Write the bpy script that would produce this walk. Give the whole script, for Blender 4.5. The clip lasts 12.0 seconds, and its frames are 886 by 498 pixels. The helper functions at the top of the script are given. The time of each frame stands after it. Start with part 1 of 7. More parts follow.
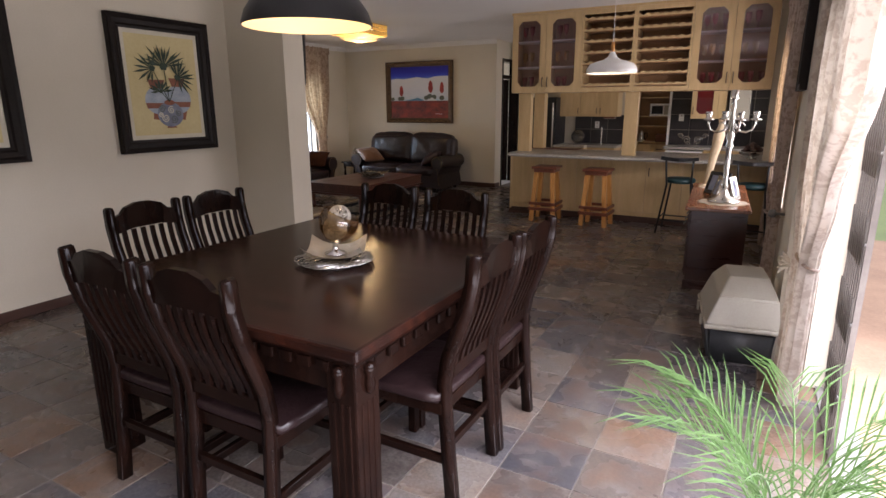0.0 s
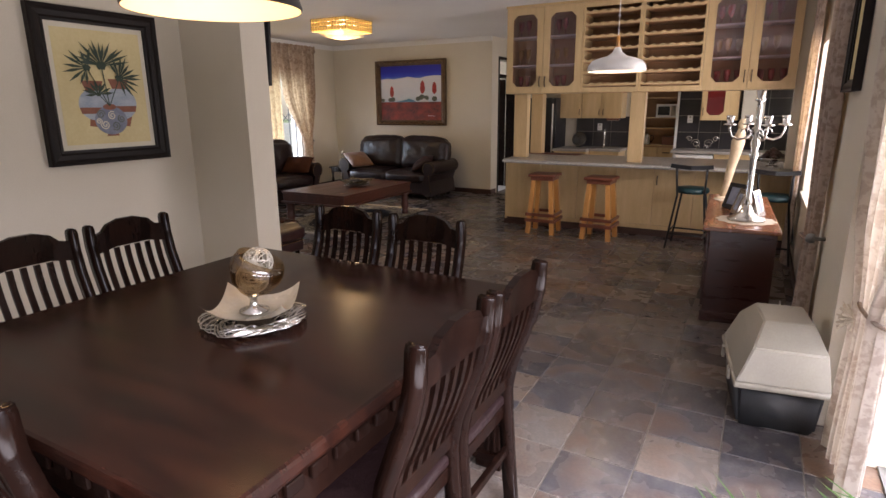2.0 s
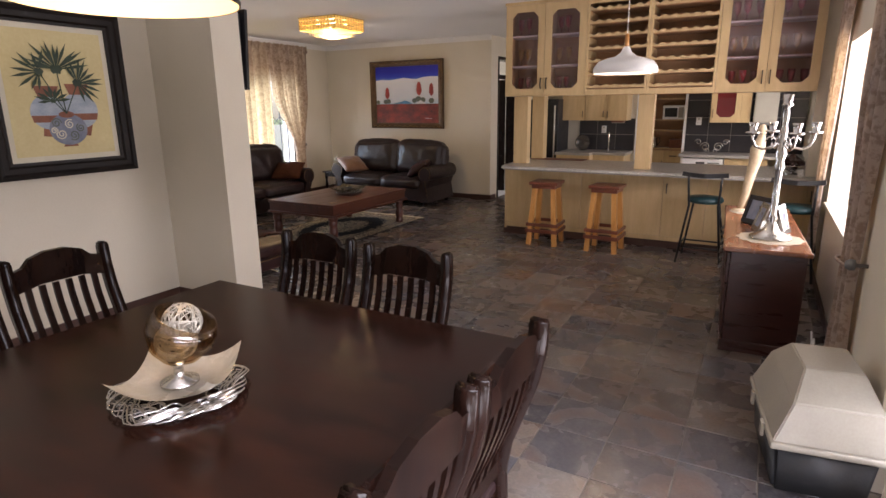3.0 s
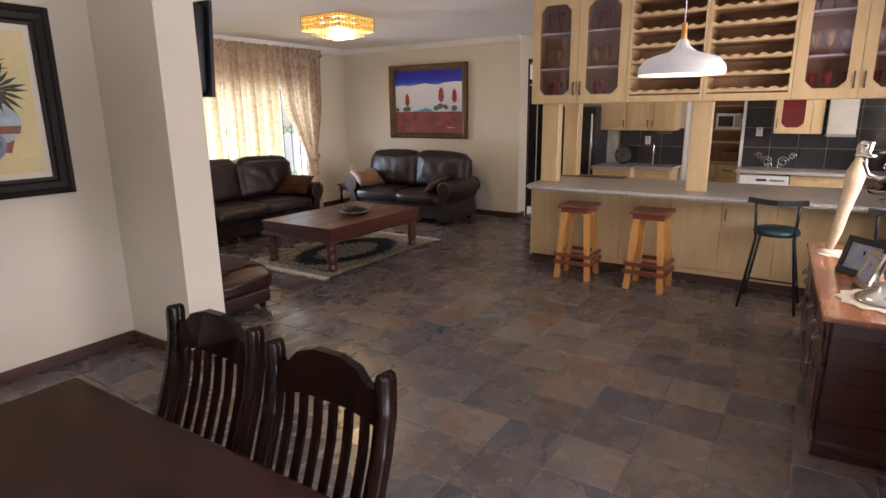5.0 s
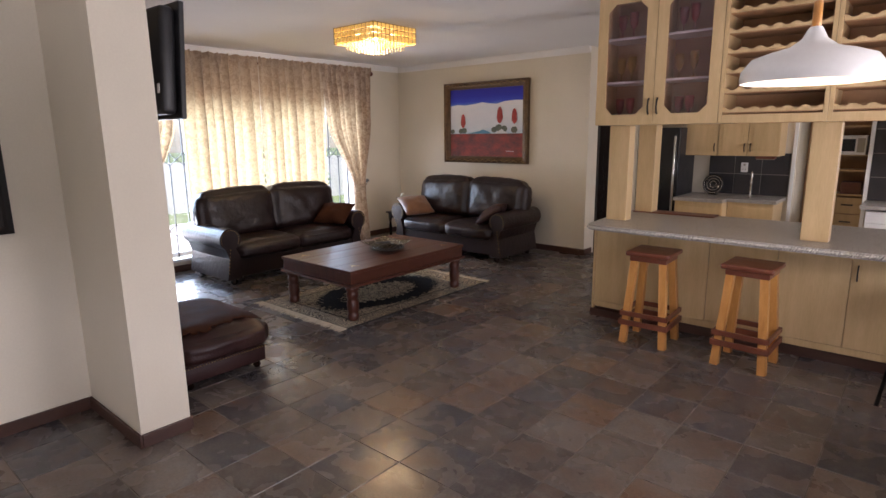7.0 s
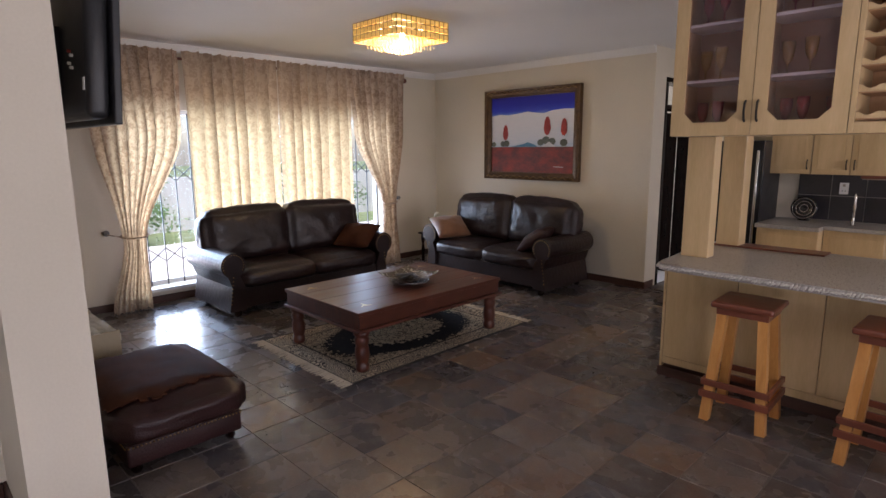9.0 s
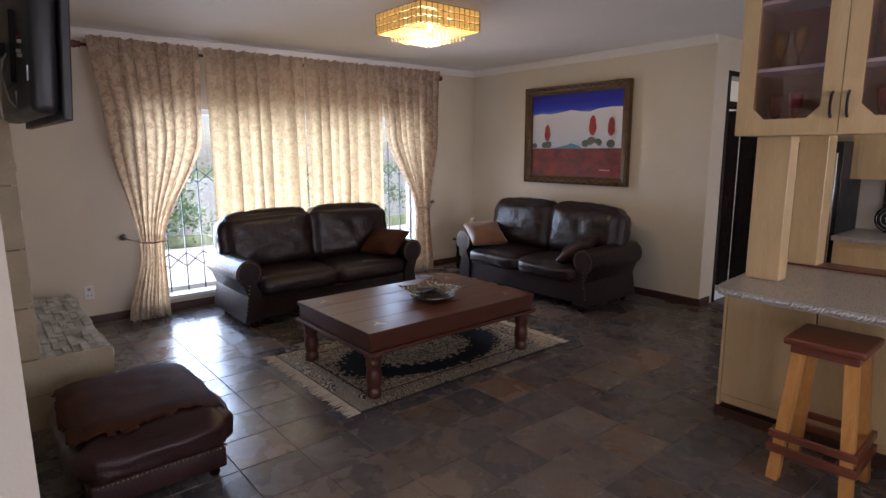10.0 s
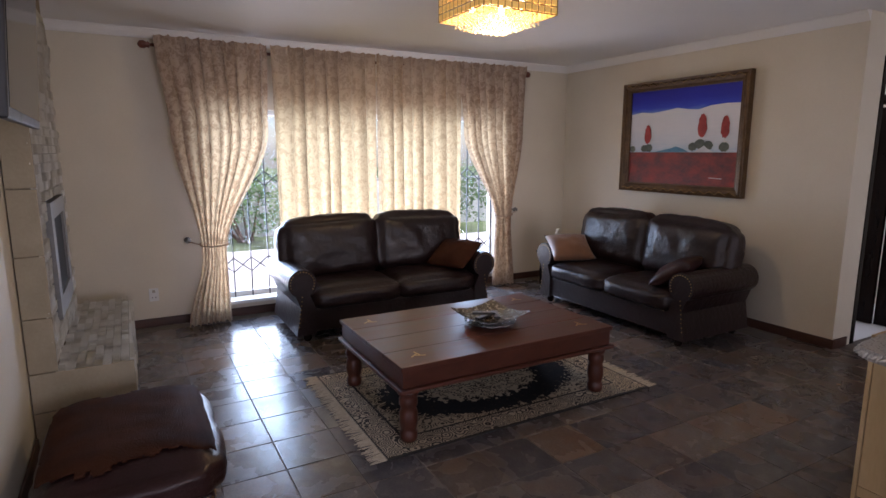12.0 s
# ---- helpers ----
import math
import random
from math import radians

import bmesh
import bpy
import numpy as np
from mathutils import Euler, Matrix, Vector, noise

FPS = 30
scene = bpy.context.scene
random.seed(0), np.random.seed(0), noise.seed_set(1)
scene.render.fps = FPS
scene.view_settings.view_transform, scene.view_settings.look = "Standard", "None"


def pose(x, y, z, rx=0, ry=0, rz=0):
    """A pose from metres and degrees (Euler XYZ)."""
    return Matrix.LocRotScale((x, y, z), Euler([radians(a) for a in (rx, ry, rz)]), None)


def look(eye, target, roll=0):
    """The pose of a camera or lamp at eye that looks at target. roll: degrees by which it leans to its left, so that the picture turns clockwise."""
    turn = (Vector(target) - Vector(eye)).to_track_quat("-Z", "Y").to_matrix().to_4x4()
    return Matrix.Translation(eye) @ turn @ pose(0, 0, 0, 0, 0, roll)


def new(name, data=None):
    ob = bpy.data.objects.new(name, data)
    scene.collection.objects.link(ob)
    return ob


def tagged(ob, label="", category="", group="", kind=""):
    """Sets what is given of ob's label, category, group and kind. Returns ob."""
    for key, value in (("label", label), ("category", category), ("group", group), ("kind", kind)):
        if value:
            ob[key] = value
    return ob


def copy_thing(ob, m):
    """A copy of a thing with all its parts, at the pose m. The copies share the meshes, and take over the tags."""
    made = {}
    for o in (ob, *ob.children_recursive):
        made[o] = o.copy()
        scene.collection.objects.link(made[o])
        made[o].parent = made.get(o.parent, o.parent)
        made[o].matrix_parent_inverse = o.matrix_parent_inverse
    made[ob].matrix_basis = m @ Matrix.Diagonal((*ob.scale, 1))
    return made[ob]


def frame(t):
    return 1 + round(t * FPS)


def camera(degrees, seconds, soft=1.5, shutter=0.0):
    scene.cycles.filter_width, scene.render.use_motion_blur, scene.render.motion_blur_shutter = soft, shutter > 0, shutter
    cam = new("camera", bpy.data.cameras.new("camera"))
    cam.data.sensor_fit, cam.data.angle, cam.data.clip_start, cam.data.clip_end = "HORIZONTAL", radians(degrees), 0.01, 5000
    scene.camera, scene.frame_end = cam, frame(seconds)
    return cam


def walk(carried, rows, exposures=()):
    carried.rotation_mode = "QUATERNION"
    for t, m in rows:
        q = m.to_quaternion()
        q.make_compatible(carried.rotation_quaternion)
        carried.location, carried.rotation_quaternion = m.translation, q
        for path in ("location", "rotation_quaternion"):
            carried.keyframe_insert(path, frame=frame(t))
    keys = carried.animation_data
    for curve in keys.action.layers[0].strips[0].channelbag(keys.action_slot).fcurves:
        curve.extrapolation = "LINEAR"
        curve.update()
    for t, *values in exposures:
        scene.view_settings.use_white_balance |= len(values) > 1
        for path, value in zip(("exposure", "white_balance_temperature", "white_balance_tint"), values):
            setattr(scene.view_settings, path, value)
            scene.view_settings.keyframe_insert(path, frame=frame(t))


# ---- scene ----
cam = camera(75.9, 12.0)
PATH = [
    (0, (0.322, -0.035, 1.474), (-0.608, 1.667, 0.987), -0.2),
    (0.5, (0.267, 0.091, 1.47), (-0.663, 1.793, 0.981), -0.3),
    (1, (0.238, 0.284, 1.49), (-0.694, 1.985, 1.001), -0.3),
    (1.5, (0.214, 0.421, 1.498), (-0.718, 2.123, 1.01), -0.4),
    (2, (0.153, 0.627, 1.503), (-0.785, 2.325, 1.015), -0.4),
    (2.5, (0.085, 0.831, 1.512), (-0.856, 2.528, 1.027), -0.6),
    (3, (0.013, 1.04, 1.549), (-0.931, 2.733, 1.059), -0.6),
    (5, (-0.247, 1.974, 1.574), (-1.304, 3.606, 1.105), -0.6),
    (5.5, (-0.287, 2.251, 1.598), (-1.419, 3.837, 1.15), -0.5),
    (6, (-0.324, 2.493, 1.577), (-1.529, 4.029, 1.144), -0.5),
    (6.5, (-0.418, 2.737, 1.596), (-1.662, 4.246, 1.178), -0.6),
    (8.5, (-0.919, 3.569, 1.597), (-2.3, 4.972, 1.244), -0.4),
    (9, (-1.059, 3.75, 1.588), (-2.463, 5.131, 1.234), -0.4),
    (9.5, (-1.185, 4.009, 1.603), (-2.634, 5.343, 1.253), -0.5),
    (10, (-1.281, 4.187, 1.585), (-2.797, 5.444, 1.237), -0.3),
    (10.5, (-1.413, 4.382, 1.598), (-2.976, 5.581, 1.251), -0.3),
    (11, (-1.501, 4.535, 1.578), (-3.107, 5.677, 1.238), -0.3),
    (11.5, (-1.566, 4.708, 1.574), (-3.226, 5.773, 1.238), 0.2),
    (12, (-1.56, 4.794, 1.59), (-3.286, 5.747, 1.251), -0.0),
]
walk(cam, [(t, look(eye, target, roll)) for t, eye, target, roll in PATH], [(0.0, 0.22, 6500, 24), (2.5, 0.72, 6550, 24), (5.5, 1.04, 6350, 25), (9.0, 0.58, 6120, 26), (12.0, 0.44, 5880, 28)])

# ---- daylight, lamps, exposure ----
world = bpy.data.worlds.new("daylight")
scene.world = world
world.use_nodes = True
sky = world.node_tree.nodes.new("ShaderNodeTexSky")
sky.sky_type, sky.sun_disc = "NISHITA", False
sky.sun_elevation, sky.sun_rotation = radians(64), radians(27)
world.node_tree.nodes["Background"].inputs["Strength"].default_value = 0.15
world.node_tree.links.new(sky.outputs[0], world.node_tree.nodes["Background"].inputs["Color"])
sun = new("sun", bpy.data.lights.new("sun", "SUN"))
sun.data.energy, sun.data.angle, sun.data.color = 5.0, radians(0.5), (1.0, 0.95, 0.87)
sun.matrix_basis = look((3, 6, 14), (0, 0, 0))


def area_lamp(name, eye, target, w, h, watts, color=(1, 1, 1), spread=180):
    ob = new(name, bpy.data.lights.new(name, "AREA"))
    ob.data.shape, ob.data.size, ob.data.size_y = "RECTANGLE", w, h
    ob.data.energy, ob.data.color = watts, color
    ob.data.spread = radians(spread)
    ob.matrix_basis = look(eye, target)
    return ob


def bulb_light(name, at, watts, color, radius=0.04):
    ob = new(name, bpy.data.lights.new(name, "POINT"))
    ob.data.energy, ob.data.color, ob.data.shadow_soft_size = watts, color, radius
    ob.location = at
    return ob


# daylight in the openings: west window, sliding door, east window, kitchen window
area_lamp("daylight_west", (-7.85, 7.05, 1.3), (-5, 7.05, 0.5), 3.4, 1.7, 138, (0.60, 0.82, 1.0), 125)
# added low outside the window, aimed up, in place of light off the patio
area_lamp("garden_bounce", (-7.8, 7.05, 0.45), (-5.2, 7.05, 2.5), 3.2, 0.5, 46, (0.95, 0.97, 1.0), 150)
area_lamp("daylight_door", (1.15, 1.4, 1.5), (0.15, 1.6, 0.0), 4.4, 1.7, 185, (0.90, 0.95, 1.0), 106)
# added fill at the door sill, lifting the ceiling like light off sunlit ground
area_lamp("patio_bounce", (1.0, 1.4, 0.35), (-1.4, 2.6, 2.2), 4.4, 0.6, 64, (0.96, 0.97, 1.0), 150)
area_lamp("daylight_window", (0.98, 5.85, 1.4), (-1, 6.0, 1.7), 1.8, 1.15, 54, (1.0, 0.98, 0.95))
area_lamp("daylight_kitchen", (0.95, 9.6, 1.4), (-1, 9.6, 1.0), 1.2, 1.0, 38, (1.0, 0.97, 0.92))
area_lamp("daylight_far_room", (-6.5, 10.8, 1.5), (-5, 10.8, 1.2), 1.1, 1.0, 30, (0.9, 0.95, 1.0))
bulb_light("pendant_bulb", (-1.5, 2.05, 1.915), 10, (1.0, 0.72, 0.38))
bulb_light("bar_bulb", (-0.90, 5.36, 1.835), 5, (1.0, 0.75, 0.42))
bulb_light("chandelier_bulb", (-4.92, 7.06, 2.43), 24, (1.0, 0.74, 0.36), 0.12)

# ---- materials ----
def material(name, a, b, rough=0.5, metal=0.0, scale=6.0, fine=60.0, bump=0.1, stretch=(1, 1, 1), coat=0.0, vary=0.0, detail=6.0, rough_vary=0.12, sheen=0.0, spec=0.5):
    """Two tones mixed by coarse noise, speckled by fine noise, with a fine bump."""
    m = bpy.data.materials.new(name)
    m.use_nodes = True
    n, l = m.node_tree.nodes, m.node_tree.links
    p = n["Principled BSDF"]
    co, mp = n.new("ShaderNodeTexCoord"), n.new("ShaderNodeMapping")
    l.new(co.outputs["Object"], mp.inputs["Vector"])
    mp.inputs["Scale"].default_value = stretch
    big, small = n.new("ShaderNodeTexNoise"), n.new("ShaderNodeTexNoise")
    for tex, s in ((big, scale), (small, fine)):
        tex.inputs["Scale"].default_value, tex.inputs["Detail"].default_value = s, detail
        l.new(mp.outputs[0], tex.inputs["Vector"])
    ramp = n.new("ShaderNodeValToRGB")
    ramp.color_ramp.elements[0].position, ramp.color_ramp.elements[1].position = 0.32, 0.68
    ramp.color_ramp.elements[0].color, ramp.color_ramp.elements[1].color = (*a, 1), (*b, 1)
    add = n.new("ShaderNodeMath")
    add.operation, add.inputs[2].default_value = "MULTIPLY_ADD", 0.0
    mixf = n.new("ShaderNodeMix")
    mixf.inputs[0].default_value = 0.3
    l.new(big.outputs["Fac"], mixf.inputs[2])
    l.new(small.outputs["Fac"], mixf.inputs[3])
    fac = mixf.outputs[0]
    if vary:
        info = n.new("ShaderNodeObjectInfo")
        add.inputs[1].default_value = vary
        l.new(info.outputs["Random"], add.inputs[0])
        sub = n.new("ShaderNodeMath")
        sub.operation, sub.inputs[1].default_value = "SUBTRACT", vary / 2
        l.new(add.outputs[0], sub.inputs[0])
        tot = n.new("ShaderNodeMath")
        l.new(fac, tot.inputs[0])
        l.new(sub.outputs[0], tot.inputs[1])
        fac = tot.outputs[0]
    else:
        n.remove(add)
    l.new(fac, ramp.inputs[0])
    l.new(ramp.outputs[0], p.inputs["Base Color"])
    rr = n.new("ShaderNodeMapRange")
    rr.inputs["To Min"].default_value, rr.inputs["To Max"].default_value = max(0.02, rough - rough_vary), min(1, rough + rough_vary)
    l.new(big.outputs["Fac"], rr.inputs["Value"])
    l.new(rr.outputs[0], p.inputs["Roughness"])
    p.inputs["Metallic"].default_value, p.inputs["Coat Weight"].default_value = metal, coat
    p.inputs["Coat Roughness"].default_value = 0.12
    p.inputs["Sheen Weight"].default_value = sheen
    p.inputs["Specular IOR Level"].default_value = spec
    if bump:
        bn = n.new("ShaderNodeBump")
        bn.inputs["Strength"].default_value, bn.inputs["Distance"].default_value = bump, 0.01
        l.new(small.outputs["Fac"], bn.inputs["Height"])
        l.new(bn.outputs[0], p.inputs["Normal"])
    return m


def plain(name, c, rough=0.5, metal=0.0, glow=0.0, alpha=1.0, transmission=0.0):
    m = bpy.data.materials.new(name)
    m.use_nodes = True
    p = m.node_tree.nodes["Principled BSDF"]
    p.inputs["Base Color"].default_value = (*c, 1)
    p.inputs["Roughness"].default_value, p.inputs["Metallic"].default_value = rough, metal
    p.inputs["Transmission Weight"].default_value = transmission
    if glow:
        p.inputs["Emission Color"].default_value, p.inputs["Emission Strength"].default_value = (*c, 1), glow
    return m


def slate(name, island):
    """Mottled slate-look floor tile; every tile has its own tone between blue-grey, umber and rust."""
    m = bpy.data.materials.new(name)
    m.use_nodes = True
    n, l = m.node_tree.nodes, m.node_tree.links
    p = n["Principled BSDF"]
    geo = n.new("ShaderNodeNewGeometry")
    if island:
        rnd = geo.outputs["Random Per Island"]
    else:
        rnd = n.new("ShaderNodeObjectInfo").outputs["Random"]
    off = n.new("ShaderNodeVectorMath")
    off.operation = "MULTIPLY_ADD"
    off.inputs[1].default_value = (41, 23, 37)
    l.new(rnd, off.inputs[0])
    l.new(geo.outputs["Position"], off.inputs[2])
    big, mid, cloud, fine = (n.new("ShaderNodeTexNoise") for _ in range(4))
    for tex, s, d, w in ((big, 2.4, 2, 0.2), (mid, 5.0, 3, 0.4), (cloud, 13, 4, 0.3), (fine, 75, 4, 0)):
        tex.inputs["Scale"].default_value, tex.inputs["Detail"].default_value, tex.inputs["Distortion"].default_value = s, d, w
        l.new(off.outputs[0], tex.inputs["Vector"])

    def spread(socket, lo, hi, top, low=0.0):
        k = n.new("ShaderNodeMapRange")
        k.interpolation_type = "SMOOTHSTEP"
        for nm, v in (("From Min", lo), ("From Max", hi), ("To Min", low), ("To Max", top)):
            k.inputs[nm].default_value = v
        l.new(socket, k.inputs["Value"])
        return k.outputs[0]

    def over(fac, under, c):
        k = n.new("ShaderNodeMix")
        k.data_type = "RGBA"
        l.new(fac, k.inputs[0])
        l.new(under, k.inputs[6])
        k.inputs[7].default_value = (*c, 1)
        return k.outputs[2]

    tone = n.new("ShaderNodeValToRGB")
    e = tone.color_ramp.elements
    e[0].position, e[0].color = 0.0, (0.046, 0.044, 0.050, 1)
    e[1].position, e[1].color = 1.0, (0.128, 0.080, 0.054, 1)
    for pos, c in ((0.28, (0.076, 0.072, 0.077, 1)), (0.50, (0.064, 0.051, 0.046, 1)), (0.68, (0.094, 0.077, 0.067, 1)), (0.85, (0.142, 0.122, 0.106, 1))):
        k = e.new(pos)
        k.color = c
    mixr = n.new("ShaderNodeMath")
    mixr.operation, mixr.inputs[1].default_value = "MULTIPLY_ADD", 0.95
    l.new(rnd, mixr.inputs[0])
    l.new(spread(big.outputs["Fac"], 0.25, 0.75, 0.14, -0.07), mixr.inputs[2])
    l.new(mixr.outputs[0], tone.inputs[0])
    rusty = over(spread(mid.outputs["Fac"], 0.40, 0.80, 0.50), tone.outputs[0], (0.138, 0.070, 0.038))
    pale = over(spread(cloud.outputs["Fac"], 0.42, 0.80, 0.42), rusty, (0.165, 0.150, 0.140))
    scaled = n.new("ShaderNodeVectorMath")
    scaled.operation = "SCALE"
    l.new(pale, scaled.inputs[0])
    l.new(spread(fine.outputs["Fac"], 0.3, 0.7, 1.18, 0.82), scaled.inputs["Scale"])
    l.new(scaled.outputs[0], p.inputs["Base Color"])
    l.new(spread(mid.outputs["Fac"], 0.3, 0.7, 0.34, 0.20), p.inputs["Roughness"])
    bn = n.new("ShaderNodeBump")
    bn.inputs["Strength"].default_value, bn.inputs["Distance"].default_value = 0.12, 0.005
    l.new(cloud.outputs["Fac"], bn.inputs["Height"])
    l.new(bn.outputs[0], p.inputs["Normal"])
    return m


def curtain_cloth(name, ground, leaf, shine, translucent):
    """Curtain cloth: a woven ground with scattered leaf sprays; daylight comes through it in the colour of shine."""
    m = bpy.data.materials.new(name)
    m.use_nodes = True
    n, l = m.node_tree.nodes, m.node_tree.links
    p, out = n["Principled BSDF"], n["Material Output"]
    co = n.new("ShaderNodeTexCoord")
    spray, cut, weave = (n.new("ShaderNodeTexNoise") for _ in range(3))
    for tex, s, d, w in ((spray, 17, 2, 1.0), (cut, 62, 3, 0.6), (weave, 420, 2, 0)):
        tex.inputs["Scale"].default_value, tex.inputs["Detail"].default_value, tex.inputs["Distortion"].default_value = s, d, w
        l.new(co.outputs["Object"], tex.inputs["Vector"])
    both = n.new("ShaderNodeMath")
    both.operation, both.inputs[1].default_value = "MULTIPLY_ADD", 0.55
    l.new(cut.outputs["Fac"], both.inputs[0])
    l.new(spray.outputs["Fac"], both.inputs[2])
    k = n.new("ShaderNodeMapRange")
    k.interpolation_type = "SMOOTHSTEP"
    k.inputs["From Min"].default_value, k.inputs["From Max"].default_value = 0.70, 0.92
    l.new(both.outputs[0], k.inputs["Value"])
    tr = n.new("ShaderNodeBsdfTranslucent")
    for lo, hi, dest in ((ground, leaf, p.inputs["Base Color"]), (shine, tuple(a * b / c for a, b, c in zip(shine, leaf, ground)), tr.inputs["Color"])):
        c = n.new("ShaderNodeMix")
        c.data_type = "RGBA"
        l.new(k.outputs[0], c.inputs[0])
        c.inputs[6].default_value, c.inputs[7].default_value = (*lo, 1), (*hi, 1)
        l.new(c.outputs[2], dest)
    p.inputs["Roughness"].default_value, p.inputs["Sheen Weight"].default_value = 0.8, 0.25
    bn = n.new("ShaderNodeBump")
    bn.inputs["Strength"].default_value, bn.inputs["Distance"].default_value = 0.2, 0.002
    l.new(weave.outputs["Fac"], bn.inputs["Height"])
    l.new(bn.outputs[0], p.inputs["Normal"])
    mix = n.new("ShaderNodeMixShader")
    mix.inputs[0].default_value = translucent
    l.new(p.outputs[0], mix.inputs[1])
    l.new(tr.outputs[0], mix.inputs[2])
    l.new(mix.outputs[0], out.inputs[0])
    return m


def graded_paint(name, stops, rough=0.55):
    """Brushed artist's paint that changes from the bottom of its patch to the top."""
    m = bpy.data.materials.new(name)
    m.use_nodes = True
    n, l = m.node_tree.nodes, m.node_tree.links
    p = n["Principled BSDF"]
    co, sep, noi, mp = n.new("ShaderNodeTexCoord"), n.new("ShaderNodeSeparateXYZ"), n.new("ShaderNodeTexNoise"), n.new("ShaderNodeMapping")
    mp.inputs["Scale"].default_value = (3, 1, 14)
    l.new(co.outputs["Object"], mp.inputs["Vector"])
    l.new(mp.outputs[0], noi.inputs["Vector"])
    noi.inputs["Scale"].default_value, noi.inputs["Detail"].default_value = 2.2, 5
    l.new(co.outputs["Generated"], sep.inputs[0])
    add = n.new("ShaderNodeMath")
    add.operation, add.inputs[1].default_value = "MULTIPLY_ADD", 0.22
    l.new(noi.outputs["Fac"], add.inputs[0])
    sub = n.new("ShaderNodeMath")
    sub.operation, sub.inputs[1].default_value = "SUBTRACT", 0.11
    l.new(sep.outputs[2], sub.inputs[0])
    l.new(sub.outputs[0], add.inputs[2])
    ramp = n.new("ShaderNodeValToRGB")
    e = ramp.color_ramp.elements
    e[0].position, e[0].color = stops[0][0], (*stops[0][1], 1)
    e[1].position, e[1].color = stops[-1][0], (*stops[-1][1], 1)
    for pos, c in stops[1:-1]:
        k = e.new(pos)
        k.color = (*c, 1)
    l.new(add.outputs[0], ramp.inputs[0])
    l.new(ramp.outputs[0], p.inputs["Base Color"])
    p.inputs["Roughness"].default_value = rough
    return m


def fabric(name, a, b, translucent, motif, tall=0.35):
    """Curtain cloth: woven, blotched with a leaf motif, letting daylight through."""
    m = material(name, a, b, 0.85, scale=motif, fine=220, bump=0.12, sheen=0.2, stretch=(1, 1, tall))
    n, l = m.node_tree.nodes, m.node_tree.links
    p, out = n["Principled BSDF"], n["Material Output"]
    tr, mix = n.new("ShaderNodeBsdfTranslucent"), n.new("ShaderNodeMixShader")
    l.new(p.inputs["Base Color"].links[0].from_socket, tr.inputs["Color"])
    mix.inputs[0].default_value = translucent
    l.new(p.outputs[0], mix.inputs[1])
    l.new(tr.outputs[0], mix.inputs[2])
    l.new(mix.outputs[0], out.inputs[0])
    return m


def clear_glass(name, tint, mixing=0.12):
    m = bpy.data.materials.new(name)
    m.use_nodes = True
    n, l = m.node_tree.nodes, m.node_tree.links
    n.remove(n["Principled BSDF"])
    tr, gl, mix = n.new("ShaderNodeBsdfTransparent"), n.new("ShaderNodeBsdfGlossy"), n.new("ShaderNodeMixShader")
    tr.inputs[0].default_value, gl.inputs["Roughness"].default_value = (*tint, 1), 0.03
    mix.inputs[0].default_value = mixing * 0.6
    l.new(tr.outputs[0], mix.inputs[1])
    l.new(gl.outputs[0], mix.inputs[2])
    l.new(mix.outputs[0], n["Material Output"].inputs[0])
    return m


